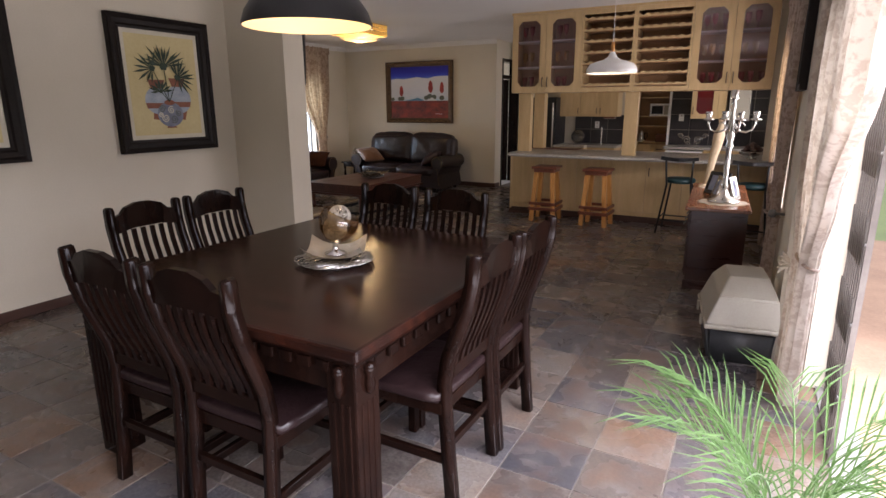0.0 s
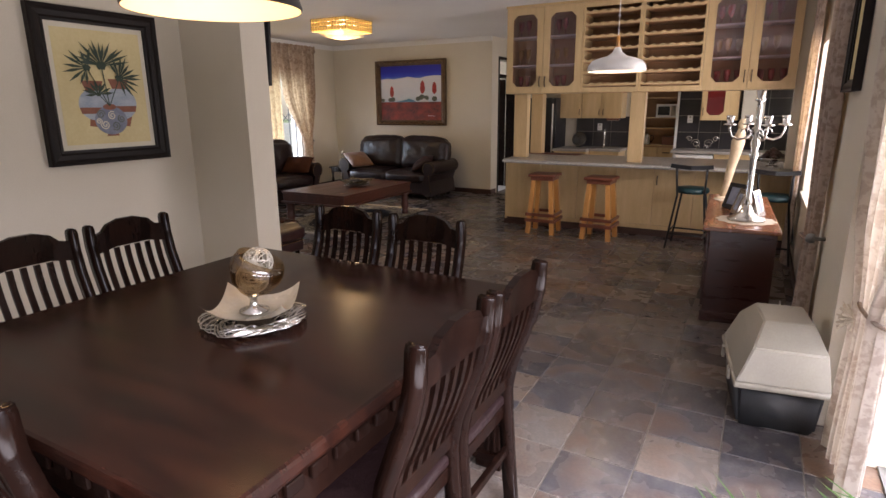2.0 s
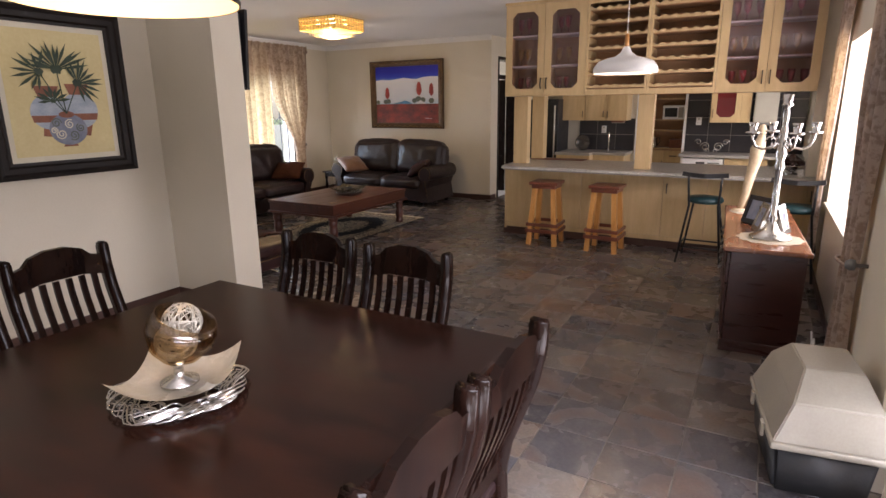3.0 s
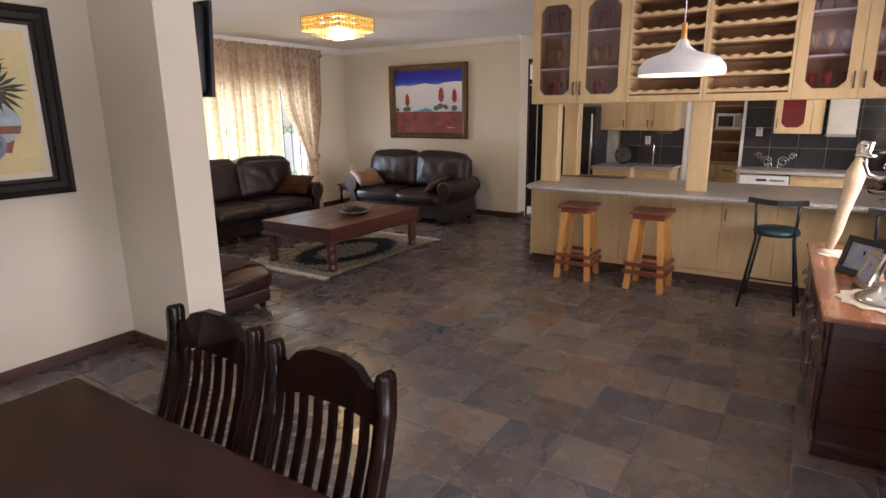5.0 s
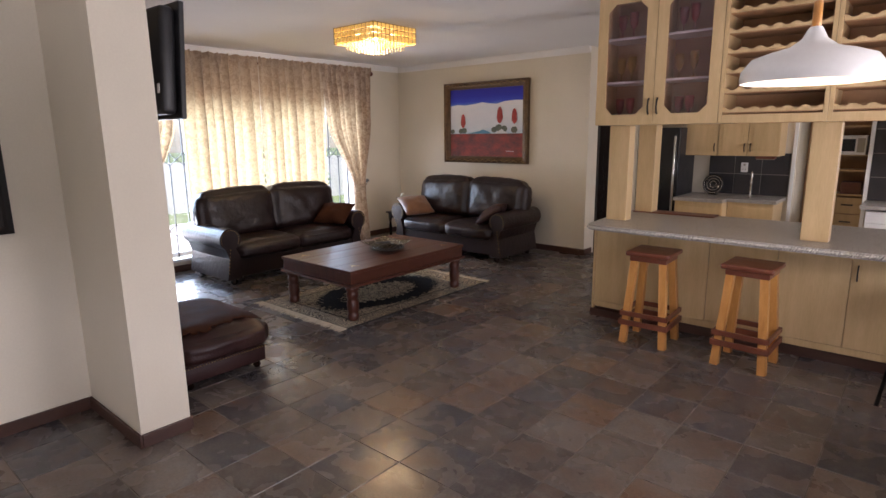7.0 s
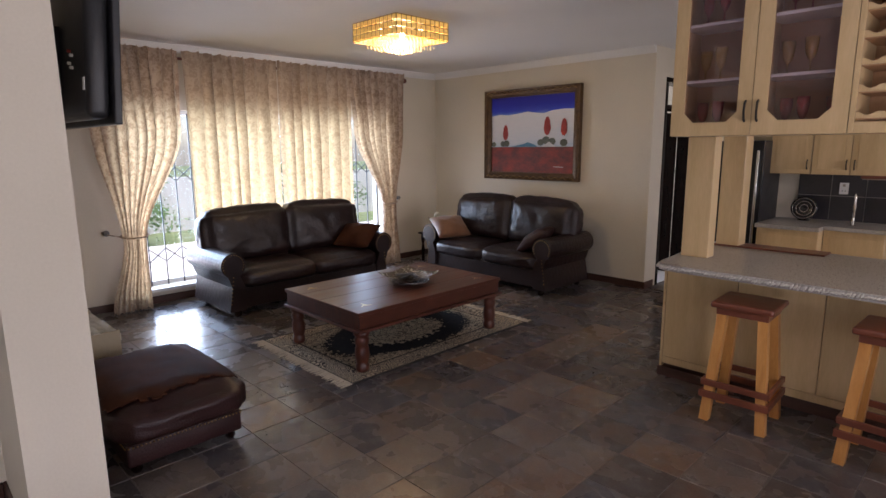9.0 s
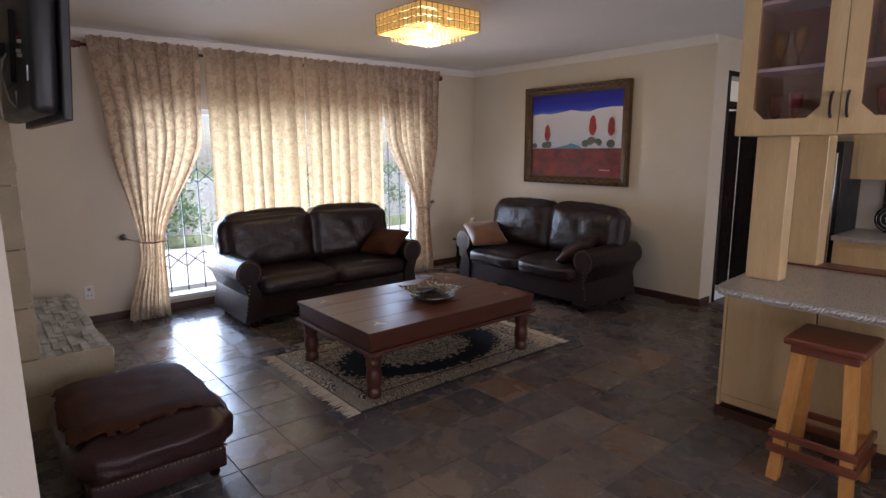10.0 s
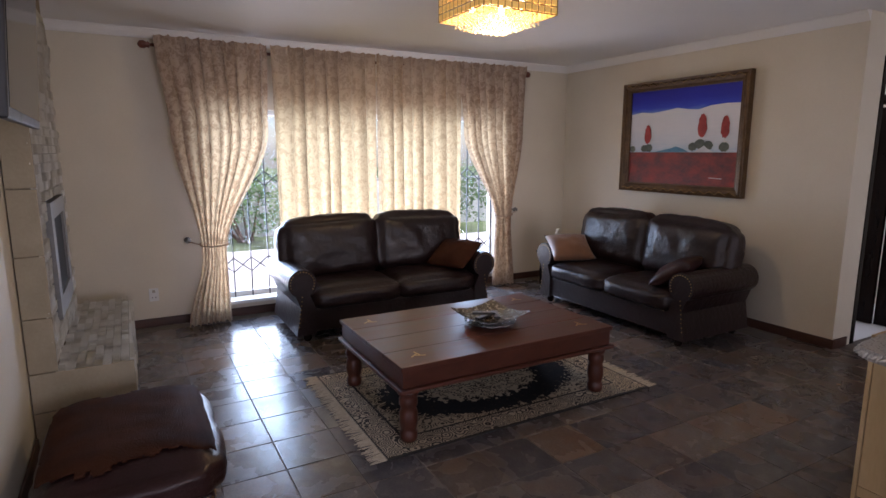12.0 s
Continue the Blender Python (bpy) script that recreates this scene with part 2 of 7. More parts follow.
def persian(name):
    """Rug: ivory ground with charcoal medallion ring, scrolling floral blotches and border stripes, in the rug's own metres."""
    m = bpy.data.materials.new(name)
    m.use_nodes = True
    n, l = m.node_tree.nodes, m.node_tree.links
    p = n["Principled BSDF"]
    co = n.new("ShaderNodeTexCoord")
    sep = n.new("ShaderNodeSeparateXYZ")
    l.new(co.outputs["Object"], sep.inputs[0])

    def math(op, a, b=None, c=None):
        k = n.new("ShaderNodeMath")
        k.operation = op
        for i, v in enumerate((a, b, c)):
            if v is None:
                continue
            if isinstance(v, (int, float)):
                k.inputs[i].default_value = v
            else:
                l.new(v, k.inputs[i])
        return k.outputs[0]

    def mixc(f, a, b):
        k = n.new("ShaderNodeMix")
        k.data_type = "RGBA"
        l.new(f, k.inputs[0])
        for i, v in ((6, a), (7, b)):
            if isinstance(v, tuple):
                k.inputs[i].default_value = (*v, 1)
            else:
                l.new(v, k.inputs[i])
        return k.outputs[2]

    ax, ay = math("ABSOLUTE", sep.outputs[0]), math("ABSOLUTE", sep.outputs[1])
    vor, noi, fine = n.new("ShaderNodeTexVoronoi"), n.new("ShaderNodeTexNoise"), n.new("ShaderNodeTexNoise")
    vor.inputs["Scale"].default_value = 15
    noi.inputs["Scale"].default_value, noi.inputs["Detail"].default_value = 26, 4
    fine.inputs["Scale"].default_value = 240
    for k in (vor, noi, fine):
        l.new(co.outputs["Object"], k.inputs["Vector"])
    rings = math("GREATER_THAN", math("FRACT", math("MULTIPLY", vor.outputs["Distance"], 4.2)), 0.55)
    scroll = math("GREATER_THAN", noi.outputs["Fac"], 0.46)
    speck = math("MULTIPLY", rings, scroll)
    ground = mixc(speck, (0.38, 0.31, 0.215), (0.045, 0.036, 0.028))
    ex = math("DIVIDE", ax, 0.47)
    ey = math("DIVIDE", ay, 0.78)
    rad = math("SQRT", math("ADD", math("MULTIPLY", ex, ex), math("MULTIPLY", ey, ey)))
    wob = math("ADD", rad, math("MULTIPLY", math("SUBTRACT", noi.outputs["Fac"], 0.5), 0.5))
    ring = math("MULTIPLY", math("GREATER_THAN", wob, 0.55), math("LESS_THAN", wob, 0.93))
    dark = math("MULTIPLY", ring, math("LESS_THAN", math("MULTIPLY", rings, math("GREATER_THAN", noi.outputs["Fac"], 0.62)), 0.5))
    field = mixc(dark, ground, (0.018, 0.018, 0.020))
    edge = math("MAXIMUM", math("ADD", ax, 0.335), ay)
    border = math("GREATER_THAN", edge, 0.80)
    bands = mixc(math("GREATER_THAN", math("FRACT", math("MULTIPLY", vor.outputs["Distance"], 5.5)), 0.5), (0.43, 0.35, 0.25), (0.035, 0.03, 0.026))
    withb = mixc(border, field, bands)
    line = math("MULTIPLY", math("GREATER_THAN", edge, 0.79), math("LESS_THAN", edge, 0.805))
    rim = math("GREATER_THAN", edge, 0.955)
    c = mixc(math("MAXIMUM", line, rim), withb, (0.03, 0.028, 0.026))
    l.new(c, p.inputs["Base Color"])
    p.inputs["Roughness"].default_value, p.inputs["Specular IOR Level"].default_value = 1.0, 0.1
    bn = n.new("ShaderNodeBump")
    bn.inputs["Strength"].default_value, bn.inputs["Distance"].default_value = 0.5, 0.004
    l.new(fine.outputs["Fac"], bn.inputs["Height"])
    l.new(bn.outputs[0], p.inputs["Normal"])
    return m


PAINT = material("cream_wall_paint", (0.60, 0.545, 0.44), (0.68, 0.62, 0.51), 0.62, scale=1.3, fine=90, bump=0.05)
CEILING = material("white_ceiling_paint", (0.74, 0.72, 0.69), (0.80, 0.78, 0.75), 0.8, scale=1.0, fine=120, bump=0.04)
SKIRT = material("dark_skirting_wood", (0.045, 0.020, 0.014), (0.08, 0.036, 0.024), 0.4, scale=3, fine=40, stretch=(1, 1, 6))
GROUT = material("grout", (0.10, 0.085, 0.07), (0.17, 0.145, 0.12), 0.9, scale=8, fine=120)
SLATE, SLATE_REST = slate("slate_tile", False), slate("slate_tile_rest", True)
DARKWOOD = material("dark_stained_wood", (0.0040, 0.0020, 0.0016), (0.0115, 0.0046, 0.0030), 0.19, scale=5, fine=34, bump=0.04, stretch=(5, 1, 1), spec=0.13)
DARKTOP = material("dark_table_top_wood", (0.006, 0.0028, 0.0022), (0.026, 0.0078, 0.0044), 0.22, scale=3, fine=22, bump=0.03, stretch=(1, 6, 1), spec=0.22, rough_vary=0.05)
MAHOGANY = material("red_brown_wood", (0.042, 0.013, 0.008), (0.098, 0.030, 0.017), 0.36, scale=3, fine=26, bump=0.015, stretch=(7, 0.4, 1), spec=0.4)
CHERRY = material("cherry_sideboard_top", (0.17, 0.055, 0.022), (0.27, 0.095, 0.038), 0.25, scale=3, fine=26, bump=0.03, stretch=(6, 1, 1), coat=0.4)
SIDEBOARD = material("dark_cherry_wood", (0.030, 0.010, 0.008), (0.060, 0.018, 0.013), 0.3, scale=3, fine=30, bump=0.04, stretch=(1, 1, 5), coat=0.2)
MAPLE = material("pale_maple_veneer", (0.49, 0.345, 0.17), (0.61, 0.44, 0.235), 0.36, scale=3, fine=24, bump=0.03, stretch=(5, 5, 0.7), coat=0.1, vary=0.12)
# darker, redder brown than MAPLE, for inner panels and rack shelves
MAPLE_IN = material("darker_maple_inside", (0.36, 0.20, 0.10), (0.46, 0.27, 0.14), 0.6, scale=3, fine=30)
PINE = material("varnished_pine", (0.42, 0.175, 0.040), (0.58, 0.285, 0.080), 0.35, scale=5, fine=30, bump=0.05, stretch=(6, 6, 1), coat=0.3)
REDSTAIN = material("red_stained_wood", (0.105, 0.028, 0.014), (0.175, 0.050, 0.025), 0.34, scale=5, fine=30, stretch=(1, 6, 1), coat=0.3)
LEATHER = material("dark_brown_leather", (0.0090, 0.0043, 0.0047), (0.0185, 0.0086, 0.0085), 0.36, scale=4, fine=26, bump=0.6, coat=0.05, spec=0.42)
OTTOMAN = material("oxblood_leather", (0.018, 0.0075, 0.007), (0.036, 0.014, 0.013), 0.34, scale=4, fine=90, bump=0.25, spec=0.32)
HIDE = material("brown_cow_hide", (0.020, 0.007, 0.0045), (0.070, 0.025, 0.012), 0.75, scale=5, fine=160, bump=0.6, sheen=0.0, spec=0.08)
TANHIDE = material("tan_hide", (0.13, 0.056, 0.022), (0.22, 0.10, 0.042), 0.55, scale=7, fine=140, bump=0.3, sheen=0.3)
GRANITE = material("speckled_counter", (0.27, 0.25, 0.225), (0.41, 0.385, 0.35), 0.30, scale=120, fine=260, bump=0.02, detail=3)
ROPE_EDGE = material("chipped_pale_edge", (0.36, 0.34, 0.30), (0.72, 0.69, 0.63), 0.5, scale=60, fine=150, bump=0.6)
CURTAIN = curtain_cloth("floral_curtain_cloth", (0.50, 0.415, 0.36), (0.34, 0.26, 0.215), (0.56, 0.385, 0.21), 0.40)
SHEER = curtain_cloth("cream_curtain_cloth", (0.50, 0.41, 0.345), (0.39, 0.305, 0.25), (0.55, 0.39, 0.205), 0.40)
# CURTAIN's cloth again, paled to carry the daylight falling on the door curtain
DOORCLOTH = curtain_cloth("sunlit_door_curtain_cloth", (0.66, 0.60, 0.53), (0.52, 0.44, 0.37), (0.60, 0.52, 0.42), 0.38)
WIRE = material("pale_silver_wire", (0.36, 0.33, 0.27), (0.52, 0.48, 0.41), 0.35, 0.55, scale=20)
SILVER = material("polished_silver", (0.50, 0.49, 0.475), (0.70, 0.69, 0.67), 0.2, 1.0, scale=20, fine=90, bump=0.05, rough_vary=0.08)
STEEL = material("brushed_steel", (0.17, 0.165, 0.155), (0.24, 0.235, 0.225), 0.55, 0.5, scale=9, fine=120, stretch=(8, 1, 1))
CHROME = plain("chrome", (0.75, 0.75, 0.75), 0.12, 1.0)
BLACKMETAL = material("black_metal", (0.012, 0.012, 0.013), (0.022, 0.022, 0.024), 0.4, 0.3, scale=8)
BLACKPLASTIC = material("black_plastic", (0.012, 0.012, 0.014), (0.02, 0.02, 0.023), 0.42, scale=8, fine=140)
SCREEN = plain("dark_screen", (0.012, 0.013, 0.016), 0.12)
TEAL = material("teal_vinyl", (0.006, 0.026, 0.030), (0.010, 0.040, 0.044), 0.4, scale=7)
WHITE = material("white_enamel", (0.70, 0.70, 0.69), (0.78, 0.78, 0.77), 0.35, scale=3, fine=60, bump=0.02)
IVORY = material("ivory_plastic", (0.30, 0.275, 0.225), (0.38, 0.355, 0.295), 0.45, scale=4, fine=90, bump=0.03)
GREYPLASTIC = material("dark_grey_plastic", (0.035, 0.037, 0.040), (0.055, 0.057, 0.06), 0.5, scale=5)
STONE = material("pale_split_stone", (0.58, 0.52, 0.40), (0.86, 0.82, 0.73), 0.85, scale=26, fine=80, bump=1.0, vary=0.3)
STONEJOINT = material("stone_backing", (0.24, 0.19, 0.125), (0.33, 0.27, 0.185), 0.9, scale=10)
SOOT = plain("fire_glass", (0.010, 0.009, 0.008), 0.9)
DARKTILE = material("charcoal_wall_tile", (0.026, 0.025, 0.028), (0.045, 0.043, 0.047), 0.18, scale=4, fine=50, bump=0.03, vary=0.2)
PALEJOINT = material("pale_joint", (0.26, 0.24, 0.22), (0.34, 0.32, 0.30), 0.9)
RUG = persian("persian_rug_wool")
FRINGE = material("cream_wool", (0.42, 0.36, 0.27), (0.56, 0.49, 0.38), 0.95, scale=30, fine=200, bump=0.4)
LEAF = fabric("palm_leaf", (0.05, 0.12, 0.025), (0.13, 0.23, 0.07), 0.3, 8)
BUSH = material("garden_leaf", (0.09, 0.18, 0.05), (0.2, 0.31, 0.11), 0.55, scale=3, fine=30)
LAWN = material("lawn", (0.09, 0.14, 0.05), (0.16, 0.21, 0.08), 0.9, scale=1.5, fine=40, bump=0.3)
PAVE = material("garden_paving", (0.60, 0.58, 0.54), (0.74, 0.72, 0.68), 0.85, scale=2, fine=40, bump=0.2)
TERRACOTTA = material("brown_plant_pot", (0.11, 0.055, 0.032), (0.18, 0.095, 0.055), 0.6, scale=5, fine=60)
SOIL = material("soil", (0.025, 0.017, 0.012), (0.05, 0.035, 0.025), 0.95, scale=20, fine=80, bump=0.6)
CANVAS = graded_paint("canvas_white_cloud", ((0.30, (0.36, 0.50, 0.62)), (0.42, (0.58, 0.62, 0.68)), (0.62, (0.68, 0.69, 0.73)), (0.80, (0.74, 0.75, 0.79))))
CHALK = material("white_brush_paint", (0.56, 0.57, 0.58), (0.72, 0.72, 0.72), 0.6, scale=9)
SKYBLUE = graded_paint("ultramarine_paint", ((0.0, (0.16, 0.27, 0.66)), (0.22, (0.030, 0.062, 0.55)), (0.55, (0.012, 0.018, 0.42)), (1.0, (0.010, 0.012, 0.34))))
REDFIELD = material("red_field_paint", (0.045, 0.011, 0.009), (0.34, 0.040, 0.024), 0.55, scale=5, fine=30, bump=0.2, stretch=(1, 1, 1.6))
TREERED = material("crimson_tree_paint", (0.20, 0.016, 0.014), (0.40, 0.045, 0.035), 0.6, scale=14)
SAGE = material("grey_green_paint", (0.055, 0.07, 0.055), (0.13, 0.145, 0.11), 0.6, scale=16)
HILLBLUE = material("hill_blue_paint", (0.06, 0.19, 0.33), (0.10, 0.27, 0.40), 0.6, scale=10)
OCHRE = material("pale_ochre_paint", (0.58, 0.47, 0.22), (0.70, 0.60, 0.33), 0.6, scale=3, fine=50)
MOUNT = material("cream_picture_mount", (0.62, 0.57, 0.46), (0.70, 0.65, 0.54), 0.7, scale=4)
DARKGREEN = material("dark_green_paint", (0.012, 0.030, 0.018), (0.035, 0.060, 0.03), 0.6, scale=12)
POTBLUE = material("grey_blue_paint", (0.13, 0.15, 0.22), (0.25, 0.27, 0.34), 0.6, scale=14)
REDBROWN = material("terracotta_paint", (0.19, 0.06, 0.03), (0.30, 0.11, 0.06), 0.6, scale=14)
FRAMEBLACK = material("black_brown_frame", (0.006, 0.004, 0.0035), (0.014, 0.009, 0.007), 0.45, scale=5, fine=40, spec=0.2)
FRAMEGOLD = material("worn_gilt_frame", (0.055, 0.028, 0.012), (0.13, 0.075, 0.030), 0.35, 0.35, scale=14, fine=60, bump=0.4)
GLASS = clear_glass("clear_glass", (0.96, 0.97, 0.97))
SMOKE = clear_glass("lilac_glass", (0.84, 0.76, 0.78))
BOWLGLASS = clear_glass("smoky_bowl_glass", (0.78, 0.66, 0.50), 0.20)
REDGLASS = material("ruby_glass", (0.20, 0.010, 0.018), (0.32, 0.022, 0.030), 0.08, scale=6, bump=0, coat=0.5)
AMBERGLASS = material("amber_glass", (0.30, 0.17, 0.03), (0.42, 0.26, 0.06), 0.08, scale=6, bump=0, coat=0.5)
# emission in the lining adds the look of bulb light on it
SHADE_IN = plain("glowing_cream_lining", (0.75, 0.58, 0.30), 0.6, glow=0.55)
BULB = plain("lit_bulb", (1.0, 0.78, 0.42), 0.4, glow=9)
# faint emission on squares and beads stands for bulb light caught in them
CRYSTAL_LIT = plain("lit_crystal", (0.95, 0.64, 0.17), 0.2, glow=0.15)
CRYSTAL = plain("glowing_crystal_drop", (0.70, 0.60, 0.40), 0.06, glow=0.12)
GILT = material("gilt_metal", (0.30, 0.19, 0.07), (0.44, 0.29, 0.11), 0.3, 0.9, scale=10)
GATE = material("brown_painted_steel", (0.10, 0.085, 0.075), (0.17, 0.15, 0.13), 0.45, 0.2, scale=8)
SIDESTONE = material("beige_side_slab", (0.31, 0.26, 0.175), (0.40, 0.34, 0.24), 0.75, scale=5, fine=60, bump=0.15, vary=0.2)
TANSTONE = material("pale_carved_stone", (0.36, 0.27, 0.17), (0.54, 0.43, 0.29), 0.7, scale=10, fine=70, bump=0.3)
PLATE = material("pearl_cream_plate", (0.52, 0.46, 0.36), (0.64, 0.58, 0.47), 0.25, scale=6, coat=0.4)
MOSAIC = material("bronze_mosaic_glaze", (0.10, 0.075, 0.045), (0.42, 0.37, 0.28), 0.25, 0.5, scale=45, fine=160, bump=0.5, detail=2)
REDPANE = material("dark_red_glass", (0.16, 0.012, 0.018), (0.26, 0.026, 0.032), 0.12, scale=6, bump=0)
EARTH = material("brown_brick_paving", (0.20, 0.13, 0.09), (0.32, 0.22, 0.155), 0.9, scale=3, fine=50, bump=0.3)
PALEBLUE = material("pale_blue_paint", (0.26, 0.32, 0.42), (0.48, 0.53, 0.58), 0.6, scale=9, stretch=(1, 1, 2))

# ---- building helpers ----
def box(bm, x0, x1, y0, y1, z0, z1, bev=0.0, seg=2):
    """A box in bm, its edges rounded by bev."""
    m = Matrix.LocRotScale(((x0 + x1) / 2, (y0 + y1) / 2, (z0 + z1) / 2), None, (abs(x1 - x0), abs(y1 - y0), abs(z1 - z0)))
    if not bev:
        return bmesh.ops.create_cube(bm, size=1, matrix=m)["verts"]
    tmp = bmesh.new()
    bmesh.ops.create_cube(tmp, size=1, matrix=m)
    bmesh.ops.bevel(tmp, geom=tmp.edges[:], offset=bev, segments=seg, profile=0.5, affect="EDGES")
    return merge(bm, tmp)


def merge(bm, tmp, m=None):
    """Adds the mesh tmp to bm, moved by m."""
    if m is not None:
        bmesh.ops.transform(tmp, matrix=m, verts=tmp.verts[:])
    made = {v: bm.verts.new(v.co) for v in tmp.verts}
    for f in tmp.faces:
        bm.faces.new([made[v] for v in f.verts])
    tmp.free()
    return list(made.values())


def lathe(bm, profile, at=(0, 0, 0), seg=24, m=None, caps=True):
    """A turned shape: profile is rows of (radius, height)."""
    tmp = bmesh.new()
    rings = []
    for r, z in profile:
        rings.append([tmp.verts.new((max(r, 1e-4) * math.cos(2 * math.pi * i / seg), max(r, 1e-4) * math.sin(2 * math.pi * i / seg), z)) for i in range(seg)])
    for a, b in zip(rings, rings[1:]):
        for i in range(seg):
            tmp.faces.new((a[i], a[(i + 1) % seg], b[(i + 1) % seg], b[i]))
    if caps and profile[0][0] > 1e-3:
        tmp.faces.new(rings[0][::-1])
    if caps and profile[-1][0] > 1e-3:
        tmp.faces.new(rings[-1])
    mm = Matrix.Translation(at) if m is None else m
    return merge(bm, tmp, mm)


def sweep(bm, pts, w, d=None, seg=8, flat=False, up=(0, 0, 1)):
    """A rod through pts: round of radius w, or flat with half sizes w and d. w may be a list."""
    pts = [Vector(p) for p in pts]
    rings = []
    for i, p in enumerate(pts):
        t = (pts[min(i + 1, len(pts) - 1)] - pts[max(i - 1, 0)]).normalized()
        u = Vector(up)
        if abs(t.dot(u)) > 0.95:
            u = Vector((0, 1, 0)) if abs(t.y) < 0.9 else Vector((1, 0, 0))
        s = t.cross(u).normalized()
        n = s.cross(t).normalized()
        r = w[i] if isinstance(w, (list, tuple)) else w
        if flat:
            ring = [bm.verts.new(p + s * a * r + n * b * d) for a, b in ((-1, -1), (1, -1), (1, 1), (-1, 1))]
        else:
            ring = [bm.verts.new(p + (s * math.cos(2 * math.pi * k / seg) + n * math.sin(2 * math.pi * k / seg)) * r) for k in range(seg)]
        rings.append(ring)
    k = len(rings[0])
    for a, b in zip(rings, rings[1:]):
        for i in range(k):
            bm.faces.new((a[i], a[(i + 1) % k], b[(i + 1) % k], b[i]))
    bm.faces.new(rings[0][::-1])
    bm.faces.new(rings[-1])


def prism(bm, outline, y0, y1, m=None):
    """An outline in x and z, drawn out from y0 to y1."""
    tmp = bmesh.new()
    a = [tmp.verts.new((x, y0, z)) for x, z in outline]
    b = [tmp.verts.new((x, y1, z)) for x, z in outline]
    n = len(a)
    tmp.faces.new(a)
    tmp.faces.new(b[::-1])
    for i in range(n):
        tmp.faces.new((a[i], b[i], b[(i + 1) % n], a[(i + 1) % n]))
    bmesh.ops.recalc_face_normals(tmp, faces=tmp.faces[:])
    return merge(bm, tmp, m)


def cushion(bm, x0, x1, y0, y1, z0, z1, puff=0.03, n=8, m=None, soft=0.75):
    """A stuffed cushion: a rounded block that swells in the middle of each face."""
    tmp = bmesh.new()
    bmesh.ops.create_cube(tmp, size=2)
    bmesh.ops.subdivide_edges(tmp, edges=tmp.edges[:], cuts=n, use_grid_fill=True)
    hx, hy, hz = (x1 - x0) / 2, (y1 - y0) / 2, (z1 - z0) / 2
    r = min(hx, hy, hz) * soft
    for v in tmp.verts:
        u = v.co.copy()
        p = Vector((u.x * hx, u.y * hy, u.z * hz))
        c = Vector((max(-hx + r, min(hx - r, p.x)), max(-hy + r, min(hy - r, p.y)), max(-hz + r, min(hz - r, p.z))))
        d = p - c
        q = c + d.normalized() * r if d.length > 1e-6 else p
        swell = (1 - u.x ** 4) * (1 - u.y ** 4) if abs(u.z) > 0.99 else (1 - u.z ** 4) * (1 - (u.x if abs(u.y) > 0.99 else u.y) ** 4)
        nrm = Vector((u.x if abs(u.x) > 0.99 else 0, u.y if abs(u.y) > 0.99 else 0, u.z if abs(u.z) > 0.99 else 0)).normalized()
        wob = noise.noise(Vector((q.x * 7 + x0 * 9, q.y * 7 + y0 * 5, q.z * 7))) * 0.25
        crease = noise.noise(Vector((q.x * 13 + x0 * 5, q.y * 13, q.z * 13 + y0 * 3))) + 0.6 * noise.noise(Vector((q.x * 29, q.y * 29 + x0 * 7, q.z * 29)))
        v.co = q + nrm * (puff * swell * (1 + wob) + 0.18 * puff * crease) + Vector(((x0 + x1) / 2, (y0 + y1) / 2, (z0 + z1) / 2))
    return merge(bm, tmp, m)


def part(name, bm, mat, parent=None, label="", smooth=False):
    """Links bm as one mesh object, under parent if given."""
    bmesh.ops.recalc_face_normals(bm, faces=bm.faces[:])
    me = bpy.data.meshes.new(name)
    bm.to_mesh(me)
    bm.free()
    me.materials.append(mat)
    if smooth:
        me.shade_smooth()
    ob = new(name, me)
    if parent is not None:
        ob.parent = parent
    if label:
        ob["label"] = label
    return ob


def shape(name, mat, parent, *boxes, label="", bev=0.0, smooth=False):
    """One part made of boxes."""
    bm = bmesh.new()
    for b in boxes:
        box(bm, *b, bev=bev)
    return part(name, bm, mat, parent, label, smooth)


def thing(name, label, category, m=None, group="", kind=""):
    """An empty at a thing's base, to parent its parts."""
    ob = new(name)
    ob.empty_display_size = 0.1
    if m is not None:
        ob.matrix_basis = m
    return tagged(ob, label, category, group, kind)


def structure(name, mat, *boxes, label="", category="", bev=0.0):
    bm = bmesh.new()
    for b in boxes:
        box(bm, *b, bev=bev)
    ob = part(name, bm, mat)
    return tagged(ob, label, category or "wall", "", "structure")


# ---- the shell ----
H = 2.62
structure("wall_west_dining", PAINT, (-4.41, -4.21, -2.6, 3.99, -0.1, H), label="cream painted plaster wall of the dining area")
structure("wall_pier", PAINT, (-4.21, -3.50, 3.99, 4.25, -0.1, H), (-7.25, -4.21, 3.993, 4.247, -0.1, H), label="cream painted pier and wall between dining area and lounge")
W0, W1, WB, WT = 5.42, 8.68, 0.17, 1.98
structure("wall_west_lounge", PAINT, (-7.47, -7.25, 4.0, W0, -0.1, H), (-7.47, -7.25, W1, 9.93, -0.1, H), (-7.468, -7.252, W0, W1, WT, H), (-7.468, -7.252, W0, W1, -0.1, WB),
          label="cream painted wall round the wide lounge window")
structure("wall_north", PAINT, (-7.25, -3.905, 9.705, 9.90, -0.1, H), label="cream painted wall behind the two-seater sofa")
